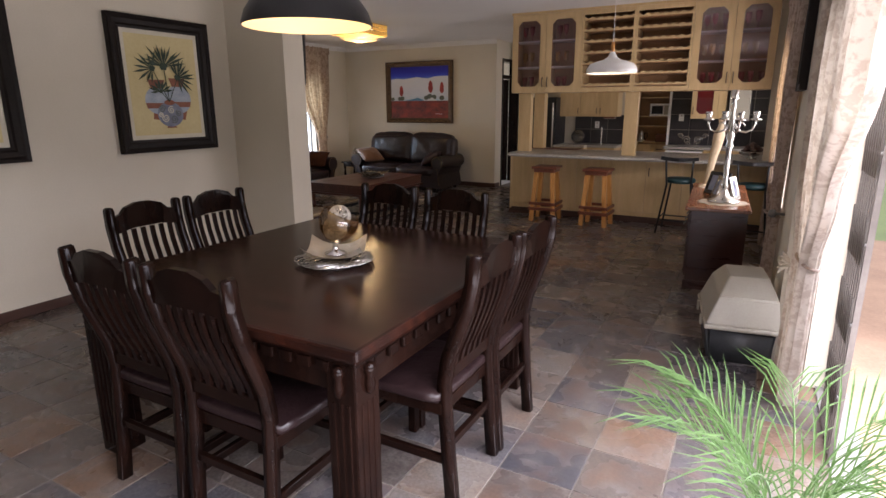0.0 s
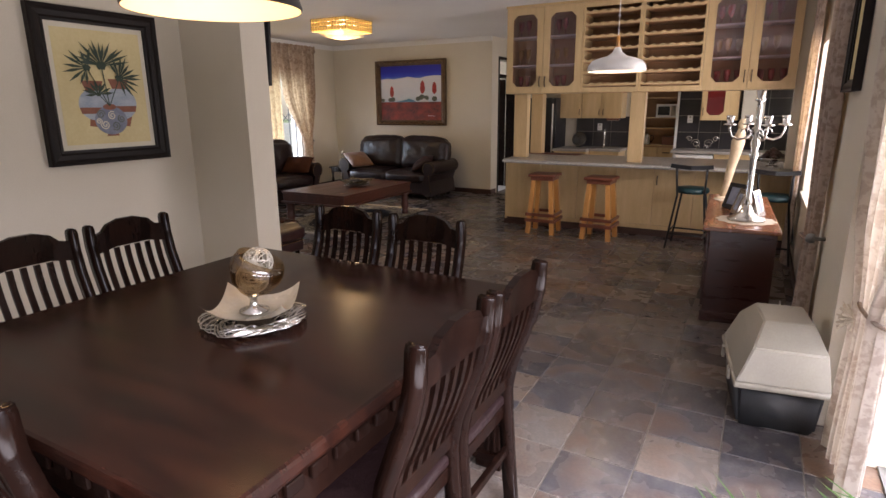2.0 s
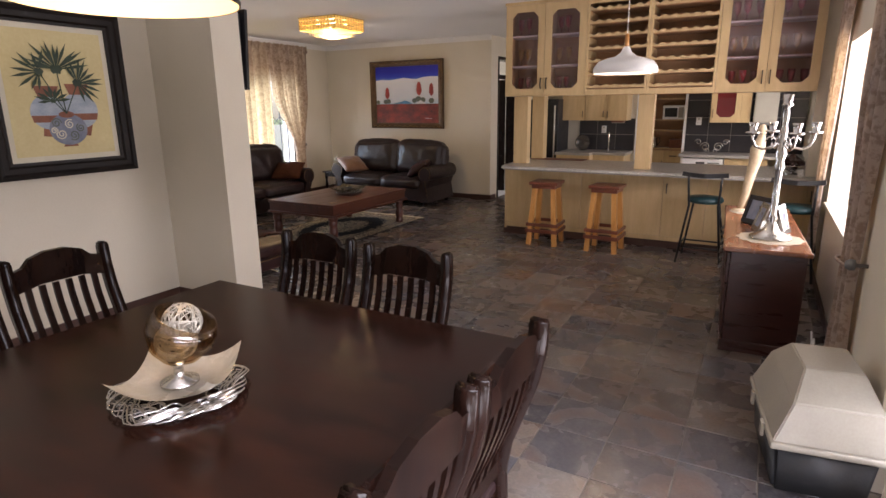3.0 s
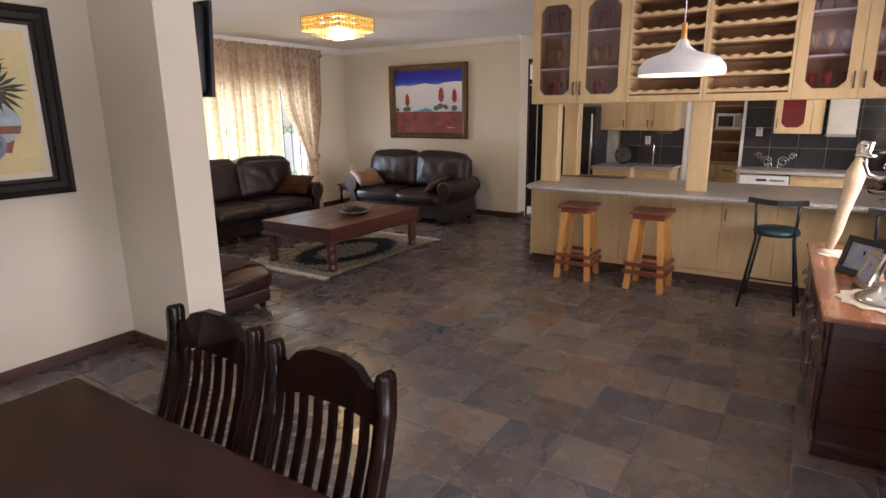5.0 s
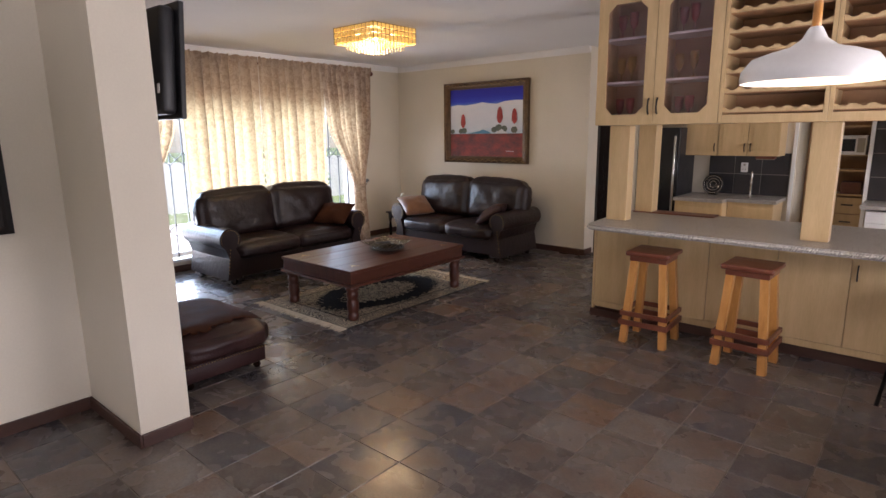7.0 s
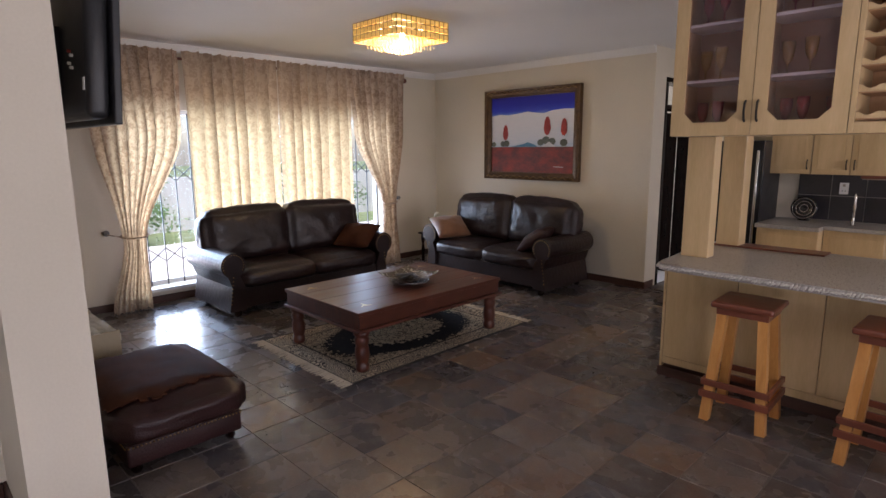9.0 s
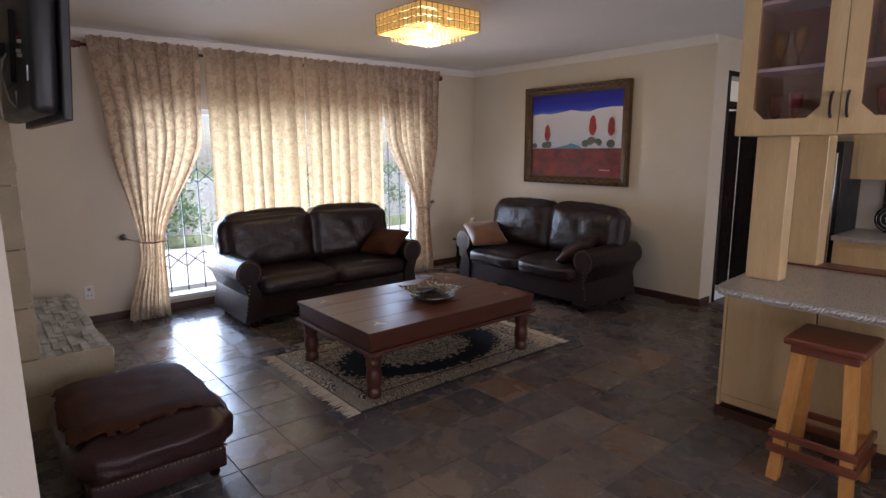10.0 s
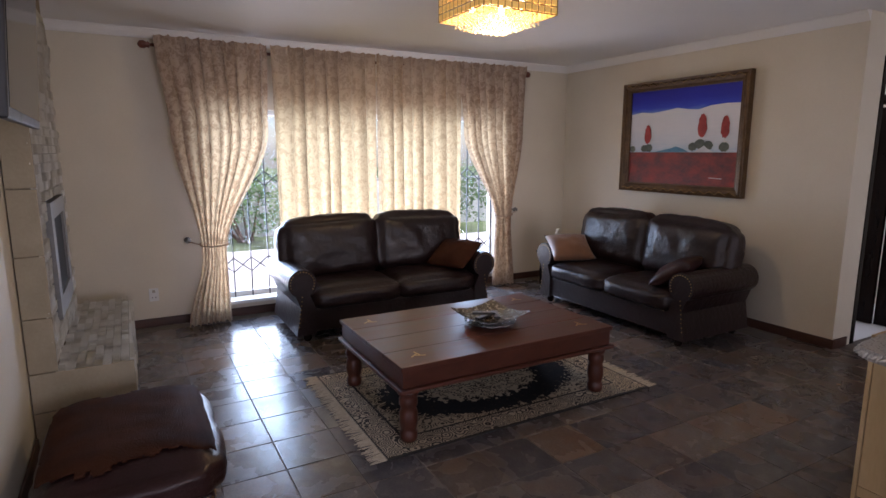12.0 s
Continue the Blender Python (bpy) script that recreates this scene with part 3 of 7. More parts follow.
structure("wall_passage", PAINT, (-4.10, -3.908, 9.90, 9.98, -0.1, H), (-4.10, -3.91, 9.98, 10.82, 2.32, H), (-4.10, -3.908, 10.82, 12.4, -0.1, H), (-4.1, 1.1, 12.4, 12.6, -0.3, H),
          (-3.62, -3.50, 10.3, 12.4, -0.3, H), label="cream painted walls of the passage and kitchen back")
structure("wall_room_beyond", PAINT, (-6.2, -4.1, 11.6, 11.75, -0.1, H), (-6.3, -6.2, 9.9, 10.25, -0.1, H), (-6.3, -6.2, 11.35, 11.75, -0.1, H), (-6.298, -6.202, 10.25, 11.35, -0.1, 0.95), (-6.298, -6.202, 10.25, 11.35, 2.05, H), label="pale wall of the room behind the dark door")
D0, D1, DH = -1.6, 3.36, 2.12
E0, E1, EB, ET = 4.92, 6.78, 0.72, 2.0
EX = 0.54
structure("wall_east", PAINT, (0.68, 0.88, -2.6, D0, -0.1, H), (0.682, 0.878, D0, D1, DH, H), (0.68, 0.88, D1, 3.64, -0.1, H), (EX, 0.88, 3.64, E0, -0.1, H), (EX + 0.002, 0.878, E0, E1, -0.1, EB), (EX + 0.002, 0.878, E0, E1, ET, H),
          (EX, 0.88, E1, 9.1, -0.3, H), (EX + 0.002, 0.878, 9.1, 10.2, -0.3, 0.95), (EX + 0.002, 0.878, 9.1, 10.2, 1.85, H), (EX, 0.88, 10.2, 12.4, -0.3, H),
          label="cream painted wall with sliding door and windows")
structure("wall_south", PAINT, (-4.41, 0.88, -2.8, -2.6, -0.1, H), label="cream painted wall of the dining area")
structure("ceiling", CEILING, (-7.47, 1.1, -2.8, 12.6, H, H + 0.12), label="smooth white painted ceiling", category="ceiling")


def cornice(name, a, b, inward):
    """A stepped plaster cornice along a wall's top, from a to b; inward is the way into the room."""
    bm = bmesh.new()
    d = Vector((b[0] - a[0], b[1] - a[1], 0))
    i = Vector((*inward, 0))
    prof = ((0, 0), (0, -0.075), (0.012, -0.075), (0.02, -0.06), (0.045, -0.035), (0.06, -0.015), (0.07, -0.012), (0.07, 0))
    rows = [[bm.verts.new(Vector((*p, H - 0.001)) + i * (u + 0.001) + Vector((0, 0, w))) for u, w in prof] for p in (a, b)]
    for k in range(len(prof) - 1):
        bm.faces.new((rows[0][k], rows[0][k + 1], rows[1][k + 1], rows[1][k]))
    bm.faces.new(rows[0])
    bm.faces.new(rows[1][::-1])
    return tagged(part(name, bm, CEILING), "white plaster cornice between wall and ceiling", "cornice", "", "structure")


cornice("trim_cornice_west", (-7.25, 4.25), (-7.25, 9.705), (1, 0))
cornice("trim_cornice_north", (-7.25, 9.705), (-3.905, 9.705), (0, -1))
cornice("trim_cornice_south", (-7.25, 4.25), (-3.50, 4.25), (0, 1))


def skirting(name, *boxes):
    ob = structure(name, SKIRT, *boxes, label="dark stained timber skirting board", category="skirting", bev=0.004)
    return ob


S = 0.016
skirting("baseboard_dining", (-4.209, -4.21 + S, -2.6, 3.99 - S, 0.001, 0.075))
skirting("baseboard_pier", (-4.209, -3.50 + S, 3.99 - S, 3.989, 0.001, 0.075), (-3.499, -3.50 + S, 3.991, 4.25, 0.001, 0.075))
skirting("baseboard_lounge_south", (-5.08, -3.50, 4.251, 4.25 + S, 0.001, 0.075))
skirting("baseboard_west", (-7.249, -7.25 + S, 4.3, 9.705, 0.001, 0.08))
skirting("baseboard_north", (-7.23, -3.905 + S, 9.705 - S, 9.704, 0.001, 0.08), (-3.904, -3.905 + S, 9.706, 9.9, 0.001, 0.08))
skirting("baseboard_east", (0.68 - S, 0.679, D1 + 0.05, 3.62, 0.001, 0.075), (EX - S, EX - 0.001, 3.641, 7.4, 0.001, 0.075))

# floor slab with recessed grout; the tiles themselves are laid last
floor = structure("floor", GROUT, (-7.47, 0.88, -2.8, 8.25, -0.12, -0.003), (-7.47, -2.75, 8.25, 9.0, -0.12, -0.0031), (-7.47, -3.5, 9.0, 12.6, -0.12, -0.0032), label="dark slate-look square floor tiles with recessed grout", category="floor")
structure("floor_kitchen", PAVE, (-2.75, 0.9, 8.25, 9.0, -0.32, -0.1701), (-3.5, 0.9, 9.0, 12.6, -0.32, -0.17), label="kitchen floor one step lower", category="floor")
structure("floor_passage_room", WHITE, (-6.3, -3.92, 9.9, 11.7, -0.002, 0.004), label="pale floor of the room beyond", category="floor")
structure("ground", LAWN, (-60, -7.48, -60, 60, -0.35, -0.12), (-7.48, 60, 12.62, 60, -0.35, -0.12), (0.9, 60, -60, 12.62, -0.35, -0.121), (-7.48, 0.9, -60, -2.82, -0.35, -0.122), label="green garden lawn", category="ground")
structure("pavement_west", PAVE, (-11.4, -7.48, 1.0, 13.0, -0.2, -0.06), label="sunlit pale patio paving", category="paving")
structure("pavement_east", EARTH, (0.89, 4.2, -4.0, 8.0, -0.2, -0.05), label="sunlit pale patio paving", category="paving")

# ---- dining area ----
def dining_table(m):
    t = thing("dining_table", "large square dark-stained wooden dining table with carved edge", "table", m)
    h = 0.785
    bm = bmesh.new()
    box(bm, -0.775, 0.775, -0.775, 0.775, h - 0.045, h, bev=0.012)
    part("tabletop", bm, DARKTOP, t)
    bm = bmesh.new()
    box(bm, -0.755, 0.755, -0.755, 0.755, h - 0.062, h - 0.046, bev=0.005)
    part("edge_moulding", bm, DARKWOOD, t)
    for i, (a, b) in enumerate((((-0.66, 0.66, -0.735, -0.705), 0), ((-0.66, 0.66, 0.705, 0.735), 0), ((-0.735, -0.705, -0.66, 0.66), 0), ((0.705, 0.735, -0.66, 0.66), 0))):
        shape("apron", DARKWOOD, t, (*a, h - 0.17, h - 0.063), bev=0.003)
    for s in (-1, 1):
        for k in range(16):
            u = -0.62 + k * 0.0825
            shape("carved_block", DARKWOOD, t, (s * 0.737, s * 0.752, u - 0.028, u + 0.028, h - 0.105, h - 0.066), bev=0.005)
            shape("carved_block", DARKWOOD, t, (u - 0.028, u + 0.028, s * 0.737, s * 0.752, h - 0.105, h - 0.066), bev=0.005)
    for sx in (-1, 1):
        for sy in (-1, 1):
            bm = bmesh.new()
            cx, cy = sx * 0.685, sy * 0.685
            box(bm, cx - 0.062, cx + 0.062, cy - 0.062, cy + 0.062, 0.0, h - 0.063, bev=0.008)
            leg = part("leg", bm, DARKWOOD, t)
            for q in (-0.03, 0.0, 0.03):
                shape("reed", DARKWOOD, leg, (cx + q - 0.008, cx + q + 0.008, cy - 0.066, cy + 0.066, 0.05, h - 0.2), bev=0.004)
                shape("reed", DARKWOOD, leg, (cx - 0.066, cx + 0.066, cy + q - 0.008, cy + q + 0.008, 0.05, h - 0.2), bev=0.004)
            for dx, dy in ((sx * 0.07, 0), (0, sy * 0.07)):
                bm = bmesh.new()
                lathe(bm, ((0.0, -0.055), (0.012, -0.045), (0.02, -0.015), (0.014, 0.01), (0.022, 0.03), (0.018, 0.05), (0.0, 0.055)), (cx + dx, cy + dy, h - 0.125), 10)
                part("carved_drop", bm, DARKWOOD, t, smooth=True)
    return t


def dining_chair(m):
    """Slat-back chair: faces +y, its back towards -y."""
    c = thing("dining_chair", "dark-stained wooden slat-back dining chair at the table", "chair", m, "chairs round the dining table")
    w = 0.186
    back = ((-0.205, 0.0), (-0.188, 0.2), (-0.174, 0.40), (-0.17, 0.50), (-0.186, 0.60), (-0.222, 0.70), (-0.258, 0.80), (-0.280, 0.90), (-0.284, 0.985))
    for s in (-1, 1):
        bm = bmesh.new()
        sweep(bm, [(s * w, y, z) for y, z in back] + [(s * w, -0.285, 0.998)], [0.018] * 8 + [0.017, 0.008], 0.025, flat=True, up=(0, 1, 0))
        bmesh.ops.bevel(bm, geom=bm.edges[:], offset=0.005, segments=2, affect="EDGES")
        part("rear_post", bm, DARKWOOD, c, smooth=True)
        bm = bmesh.new()
        box(bm, s * w - 0.02, s * w + 0.02, 0.175, 0.215, 0, 0.43, bev=0.005)
        part("front_leg", bm, DARKWOOD, c)
        bm = bmesh.new()
        box(bm, s * w - 0.011, s * w + 0.011, -0.165, 0.18, 0.17, 0.205, bev=0.004)
        part("side_stretcher", bm, DARKWOOD, c)
    bm = bmesh.new()
    cushion(bm, -0.225, 0.225, -0.165, 0.235, 0.425, 0.475, 0.012, 6)
    part("seat", bm, LEATHER, c, "dark padded seat", True)
    shape("seat_frame", DARKWOOD, c, (-0.205, 0.205, -0.17, 0.215, 0.375, 0.428), bev=0.006)
    shape("back_stretcher", DARKWOOD, c, (-w, w, -0.195, -0.173, 0.235, 0.265), bev=0.003)
    shape("front_stretcher", DARKWOOD, c, (-w, w, 0.185, 0.205, 0.235, 0.265), bev=0.003)

    def at(z):
        for (y0, z0), (y1, z1) in zip(back, back[1:]):
            if z0 <= z <= z1:
                return y0 + (y1 - y0) * (z - z0) / (z1 - z0)
        return back[-1][0]

    # crest rail with a raised, shouldered middle
    bm = bmesh.new()
    top = [(-w + 0.015, 0.945), (-0.13, 0.955), (-0.10, 0.985), (-0.04, 1.003), (0.04, 1.003), (0.10, 0.985), (0.13, 0.955), (w - 0.015, 0.945)]
    low = [(w - 0.015, 0.862), (0.08, 0.878), (-0.08, 0.878), (-w + 0.015, 0.862)]
    tmp = bmesh.new()
    prism(tmp, top + low, -0.012, 0.012)
    for v in tmp.verts:
        v.co.y += at(min(v.co.z, 0.98)) - 0.012 * (1 - (v.co.x / w) ** 2)
    merge(bm, tmp)
    part("crest_rail", bm, DARKWOOD, c)
    bm = bmesh.new()
    box(bm, -w + 0.015, w - 0.015, at(0.53) - 0.011, at(0.53) + 0.011, 0.505, 0.555, bev=0.004)
    part("lower_rail", bm, DARKWOOD, c)
    for k in range(6):
        x = -0.1275 + 0.051 * k
        bm = bmesh.new()
        sweep(bm, [(x, at(z) - 0.008 * math.sin((z - 0.54) / 0.33 * math.pi), z) for z in (0.54, 0.6, 0.66, 0.72, 0.78, 0.83, 0.875)], 0.0115, 0.006, flat=True, up=(0, 1, 0))
        part("slat", bm, DARKWOOD, c)
    return c


dining_table(pose(-1.365, 1.95, 0) @ Matrix.Diagonal((0.95, 1, 1, 1)))
chair = dining_chair(pose(-1.615, 1.33, 0))
for x, y, r in ((-1.155, 1.32, 0), (-0.745, 1.80, 90), (-0.74, 2.22, 90), (-1.685, 2.65, 180), (-1.195, 2.62, 180), (-2.15, 1.775, -90), (-2.15, 2.22, -90)):
    copy_thing(chair, pose(x, y, 0, 0, 0, r))


def picture_frame(name, label, w, h, mats, deep=0.035, border=0.085, m=None):
    """A moulded frame round a w by h opening, standing in x and z with its face towards -y."""
    t = thing(name, label, "picture", m)
    for side, (u, v) in enumerate(((w, 0), (w, 1), (h, 2), (h, 3))):
        bm = bmesh.new()
        L, B = u / 2, border
        prof = ((0, 0), (0, deep * 0.55), (B * 0.18, deep * 0.6), (B * 0.3, deep * 0.85), (B * 0.62, deep), (B * 0.78, deep * 0.9), (B, deep * 1.12), (B, 0))
        rows = []
        for s in (-1, 1):
            rows.append([bm.verts.new((s * (L + p), -q, (h if v < 2 else w) / 2 + p)) for p, q in prof])
        n = len(prof)
        for k in range(n):
            bm.faces.new((rows[0][k], rows[1][k], rows[1][(k + 1) % n], rows[0][(k + 1) % n]))
        bm.faces.new(rows[0])
        bm.faces.new(rows[1])
        bmesh.ops.transform(bm, matrix=Matrix.Rotation(radians((0, 180, 90, -90)[v]), 4, "Y"), verts=bm.verts[:])
        part("frame_rail", bm, mats, t)
    return t


def flat(name, t, mat, outline, depth, label=""):
    """A flat painted shape in a picture, depth metres in front of its back."""
    bm = bmesh.new()
    vs = [bm.verts.new((x, -depth, z)) for x, z in outline]
    bm.faces.new(vs)
    return part(name, bm, mat, t, label)


def ellipse(cx, cz, rx, rz, n=18, wob=0.0, seed=0):
    return [(cx + rx * math.cos(2 * math.pi * i / n) * (1 + wob * math.sin(i * 2.7 + seed)), cz + rz * math.sin(2 * math.pi * i / n) * (1 + wob * math.cos(i * 3.1 + seed))) for i in range(n)]


def plant_picture(m, label):
    """Still life of a potted palm in a broad black frame."""
    w, h = 0.72, 0.88
    t = picture_frame("framed_picture", label, w, h, FRAMEBLACK, 0.045, 0.105, m)
    shape("backing", FRAMEBLACK, t, (-w / 2 - 0.01, w / 2 + 0.01, -0.012, -0.001, -h / 2 - 0.01, h / 2 + 0.01))
    flat("mount", t, MOUNT, [(-w / 2, -h / 2), (w / 2, -h / 2), (w / 2, h / 2), (-w / 2, h / 2)], 0.014)
    a, b = w / 2 - 0.035, h / 2 - 0.035
    flat("painted_ground", t, OCHRE, [(-a, -b), (a, -b), (a, b), (-a, b)], 0.016)
    for i, (x, z, r) in enumerate(((-0.085, -0.12, 0.118), (0.115, -0.11, 0.125))):
        flat("painted_shadow", t, REDBROWN, [(x - 0.06, z - r - 0.035), (x + 0.05, z - r - 0.05), (x + 0.075, z - r * 0.8), (x - 0.05, z - r * 0.8)], 0.0172 + i * 0.0002)
        flat("painted_pot", t, PALEBLUE, ellipse(x, z, r, r * 0.96, 26), 0.0180 + i * 0.0008)
        flat("painted_band", t, REDBROWN, [(x - r * 0.97, z - 0.02), (x + r * 0.97, z - 0.02), (x + r * 0.88, z - 0.065), (x - r * 0.88, z - 0.065)], 0.0183 + i * 0.0008)
        flat("painted_neck", t, REDBROWN, [(x - 0.08, z + r * 0.98 + 0.055), (x + 0.08, z + r * 0.98 + 0.055), (x + 0.055, z + r * 0.85), (x - 0.055, z + r * 0.85)], 0.0186 + i * 0.0008)
    flat("painted_vase_foot", t, REDBROWN, [(-0.03, -0.35), (0.07, -0.35), (0.055, -0.325), (-0.015, -0.325)], 0.0205)
    flat("painted_vase", t, POTBLUE, ellipse(0.02, -0.235, 0.125, 0.105, 30), 0.0210)
    flat("painted_vase_mouth", t, REDBROWN, ellipse(0.02, -0.135, 0.052, 0.022), 0.0213)
    for i, (x, z, r) in enumerate(((-0.055, -0.19, 0.034), (0.03, -0.20, 0.034), (0.10, -0.225, 0.03), (-0.03, -0.265, 0.036), (0.05, -0.275, 0.036), (-0.075, -0.24, 0.025))):
        bm = bmesh.new()
        sweep(bm, [(x + r * (1 - k / 17) * math.cos(k * 0.75 + i), -0.0216, z + r * (1 - k / 17) * math.sin(k * 0.75 + i)) for k in range(15)], 0.0038, 0.0006, flat=True, up=(0, 1, 0))
        part("painted_swirl", bm, MOUNT if i % 2 else SAGE, t)
    rnd = random.Random(5)
    for cx, cz, n, L, a0, a1 in ((0.0, 0.16, 13, 0.20, 10, 170), (-0.11, 0.14, 9, 0.15, 80, 265), (0.125, 0.075, 12, 0.17, -75, 120), (-0.05, -0.045, 9, 0.10, 10, 190)):
        flat("painted_heart", t, DARKGREEN, ellipse(cx, cz, L * 0.2, L * 0.15, 12, 0.2), 0.0224)
        flat("painted_stem", t, DARKGREEN, [(cx - 0.004, cz), (cx + 0.004, cz), (0.025, -0.13), (0.017, -0.13)], 0.0222)
        for k in range(n):
            an = radians(a0 + (a1 - a0) * k / (n - 1) + rnd.uniform(-4, 4))
            l = L * rnd.uniform(0.9, 1.22)
            ex, ez = cx + l * math.cos(an), cz + l * math.sin(an) * 0.85
            nx, nz = -math.sin(an) * 0.0105, math.cos(an) * 0.0105
            flat("painted_leaf", t, DARKGREEN, [(cx, cz), (cx + (ex - cx) * 0.6 + nx, cz + (ez - cz) * 0.6 + nz), (ex, ez), (cx + (ex - cx) * 0.6 - nx, cz + (ez - cz) * 0.6 - nz)], 0.0228 + k * 0.0002)
    return t


plant_picture(pose(-4.208, 3.27, 1.65, 0, 0, 90), "potted palm still life in broad black frame")
plant_picture(pose(-4.208, 1.66, 1.65, 0, 0, 90), "still life painting in broad black frame with cream mount")


def landscape_picture(m):
    w, h = 1.28, 0.95
    t = picture_frame("framed_landscape", "landscape with blue sky, red trees and red field in carved gilt frame", w, h, FRAMEGOLD, 0.055, 0.095, m)
    shape("backing", FRAMEBLACK, t, (-w / 2 - 0.01, w / 2 + 0.01, -0.014, -0.001, -h / 2 - 0.01, h / 2 + 0.01))
    a, b = w / 2, h / 2
    flat("painted_cloud", t, CANVAS, [(-a, -b), (a, -b), (a, b), (-a, b)], 0.016)
    skyline = [(-a, 0.245), (-0.5, 0.262), (-0.36, 0.25), (-0.2, 0.265), (-0.05, 0.285), (0.08, 0.265), (0.2, 0.255), (0.33, 0.285), (0.5, 0.295), (a, 0.29)]
    flat("painted_sky", t, SKYBLUE, skyline + [(a, b), (-a, b)], 0.018)
    flat("painted_field", t, REDFIELD, [(-a, -b), (a, -b), (a, -0.155), (-a, -0.155)], 0.018)
    flat("painted_hill", t, HILLBLUE, [(-0.32, -0.153), (0.12, -0.153), (0.05, -0.12), (-0.04, -0.095), (-0.1, -0.115)], 0.019)
    for x, s in ((-0.40, 1.0), (0.255, 1.15), (0.50, 1.05)):
        z = -0.15 + 0.2 * s + (0.04 if x > 0 else 0)
        flat("painted_tree", t, TREERED, [(x + (u - x) * (1.0 if q < z - 0.02 else 0.85), q) for u, q in ellipse(x, z - 0.02, 0.047 * s, 0.098 * s, 22, 0.09, x * 9)], 0.022)
        flat("painted_trunk", t, CHALK, [(x - 0.006, -0.15), (x + 0.006, -0.15), (x + 0.004, z - 0.08), (x - 0.004, z - 0.08)], 0.0205)
    for x, z, r in ((-0.44, -0.115, 0.045), (-0.38, -0.11, 0.05), (-0.6, -0.12, 0.04), (0.16, -0.1, 0.05), (0.24, -0.075, 0.06), (0.33, -0.09, 0.055), (0.50, -0.105, 0.055)):
        flat("painted_bush", t, SAGE, ellipse(x, z, r, r * 0.8, 16, 0.08, x * 7), 0.0212 + r * 0.01)
    flat("painted_roof", t, CHALK, [(0.17, -0.153), (0.40, -0.153), (0.33, -0.12), (0.29, -0.09), (0.24, -0.12)], 0.0226)
    rnd = random.Random(3)
    bm = bmesh.new()
    for k in range(90):
        u = k / 90
        for sgn, zz in ((1, h / 2 + 0.062), (-1, -h / 2 - 0.062)):
            x = -w / 2 - 0.05 + (w + 0.1) * u
            lathe(bm, ((0.0, -0.008), (0.007, 0), (0.0, 0.008)), m=Matrix.Translation((x, -0.056, zz + 0.01 * math.sin(k * 0.9))) @ Matrix.Rotation(0.9 * math.cos(k * 0.9), 4, "Y"), seg=6)
    part("carved_moulding", bm, GILT, t, "worn gilt carved rope moulding")
    flat("painted_signature", t, CHALK, [(0.36, -0.40), (0.5, -0.405), (0.5, -0.398), (0.36, -0.394)], 0.0195)
    return t


landscape_picture(pose(-5.50, 9.702, 1.735))


# ---- sofas ----
def rolled_arm(bm, s, w, d, top):
    """A scrolled arm at side s of a sofa w wide: an S-shaped outline drawn along the depth."""
    cx = s * (w / 2 - 0.09)
    out = [(cx + s * (0.015 + 0.118 * math.sin(radians(-150 + 300 * k / 20))), top - 0.118 + 0.118 * math.cos(radians(-150 + 300 * k / 20))) for k in range(21)]
    lowr = [(cx + s * 0.035, 0.30), (cx + s * 0.06, 0.16), (cx + s * 0.075, 0.07), (cx - s * 0.09, 0.07), (cx - s * 0.09, 0.3)]
    prism(bm, out + lowr, -d / 2, d / 2)


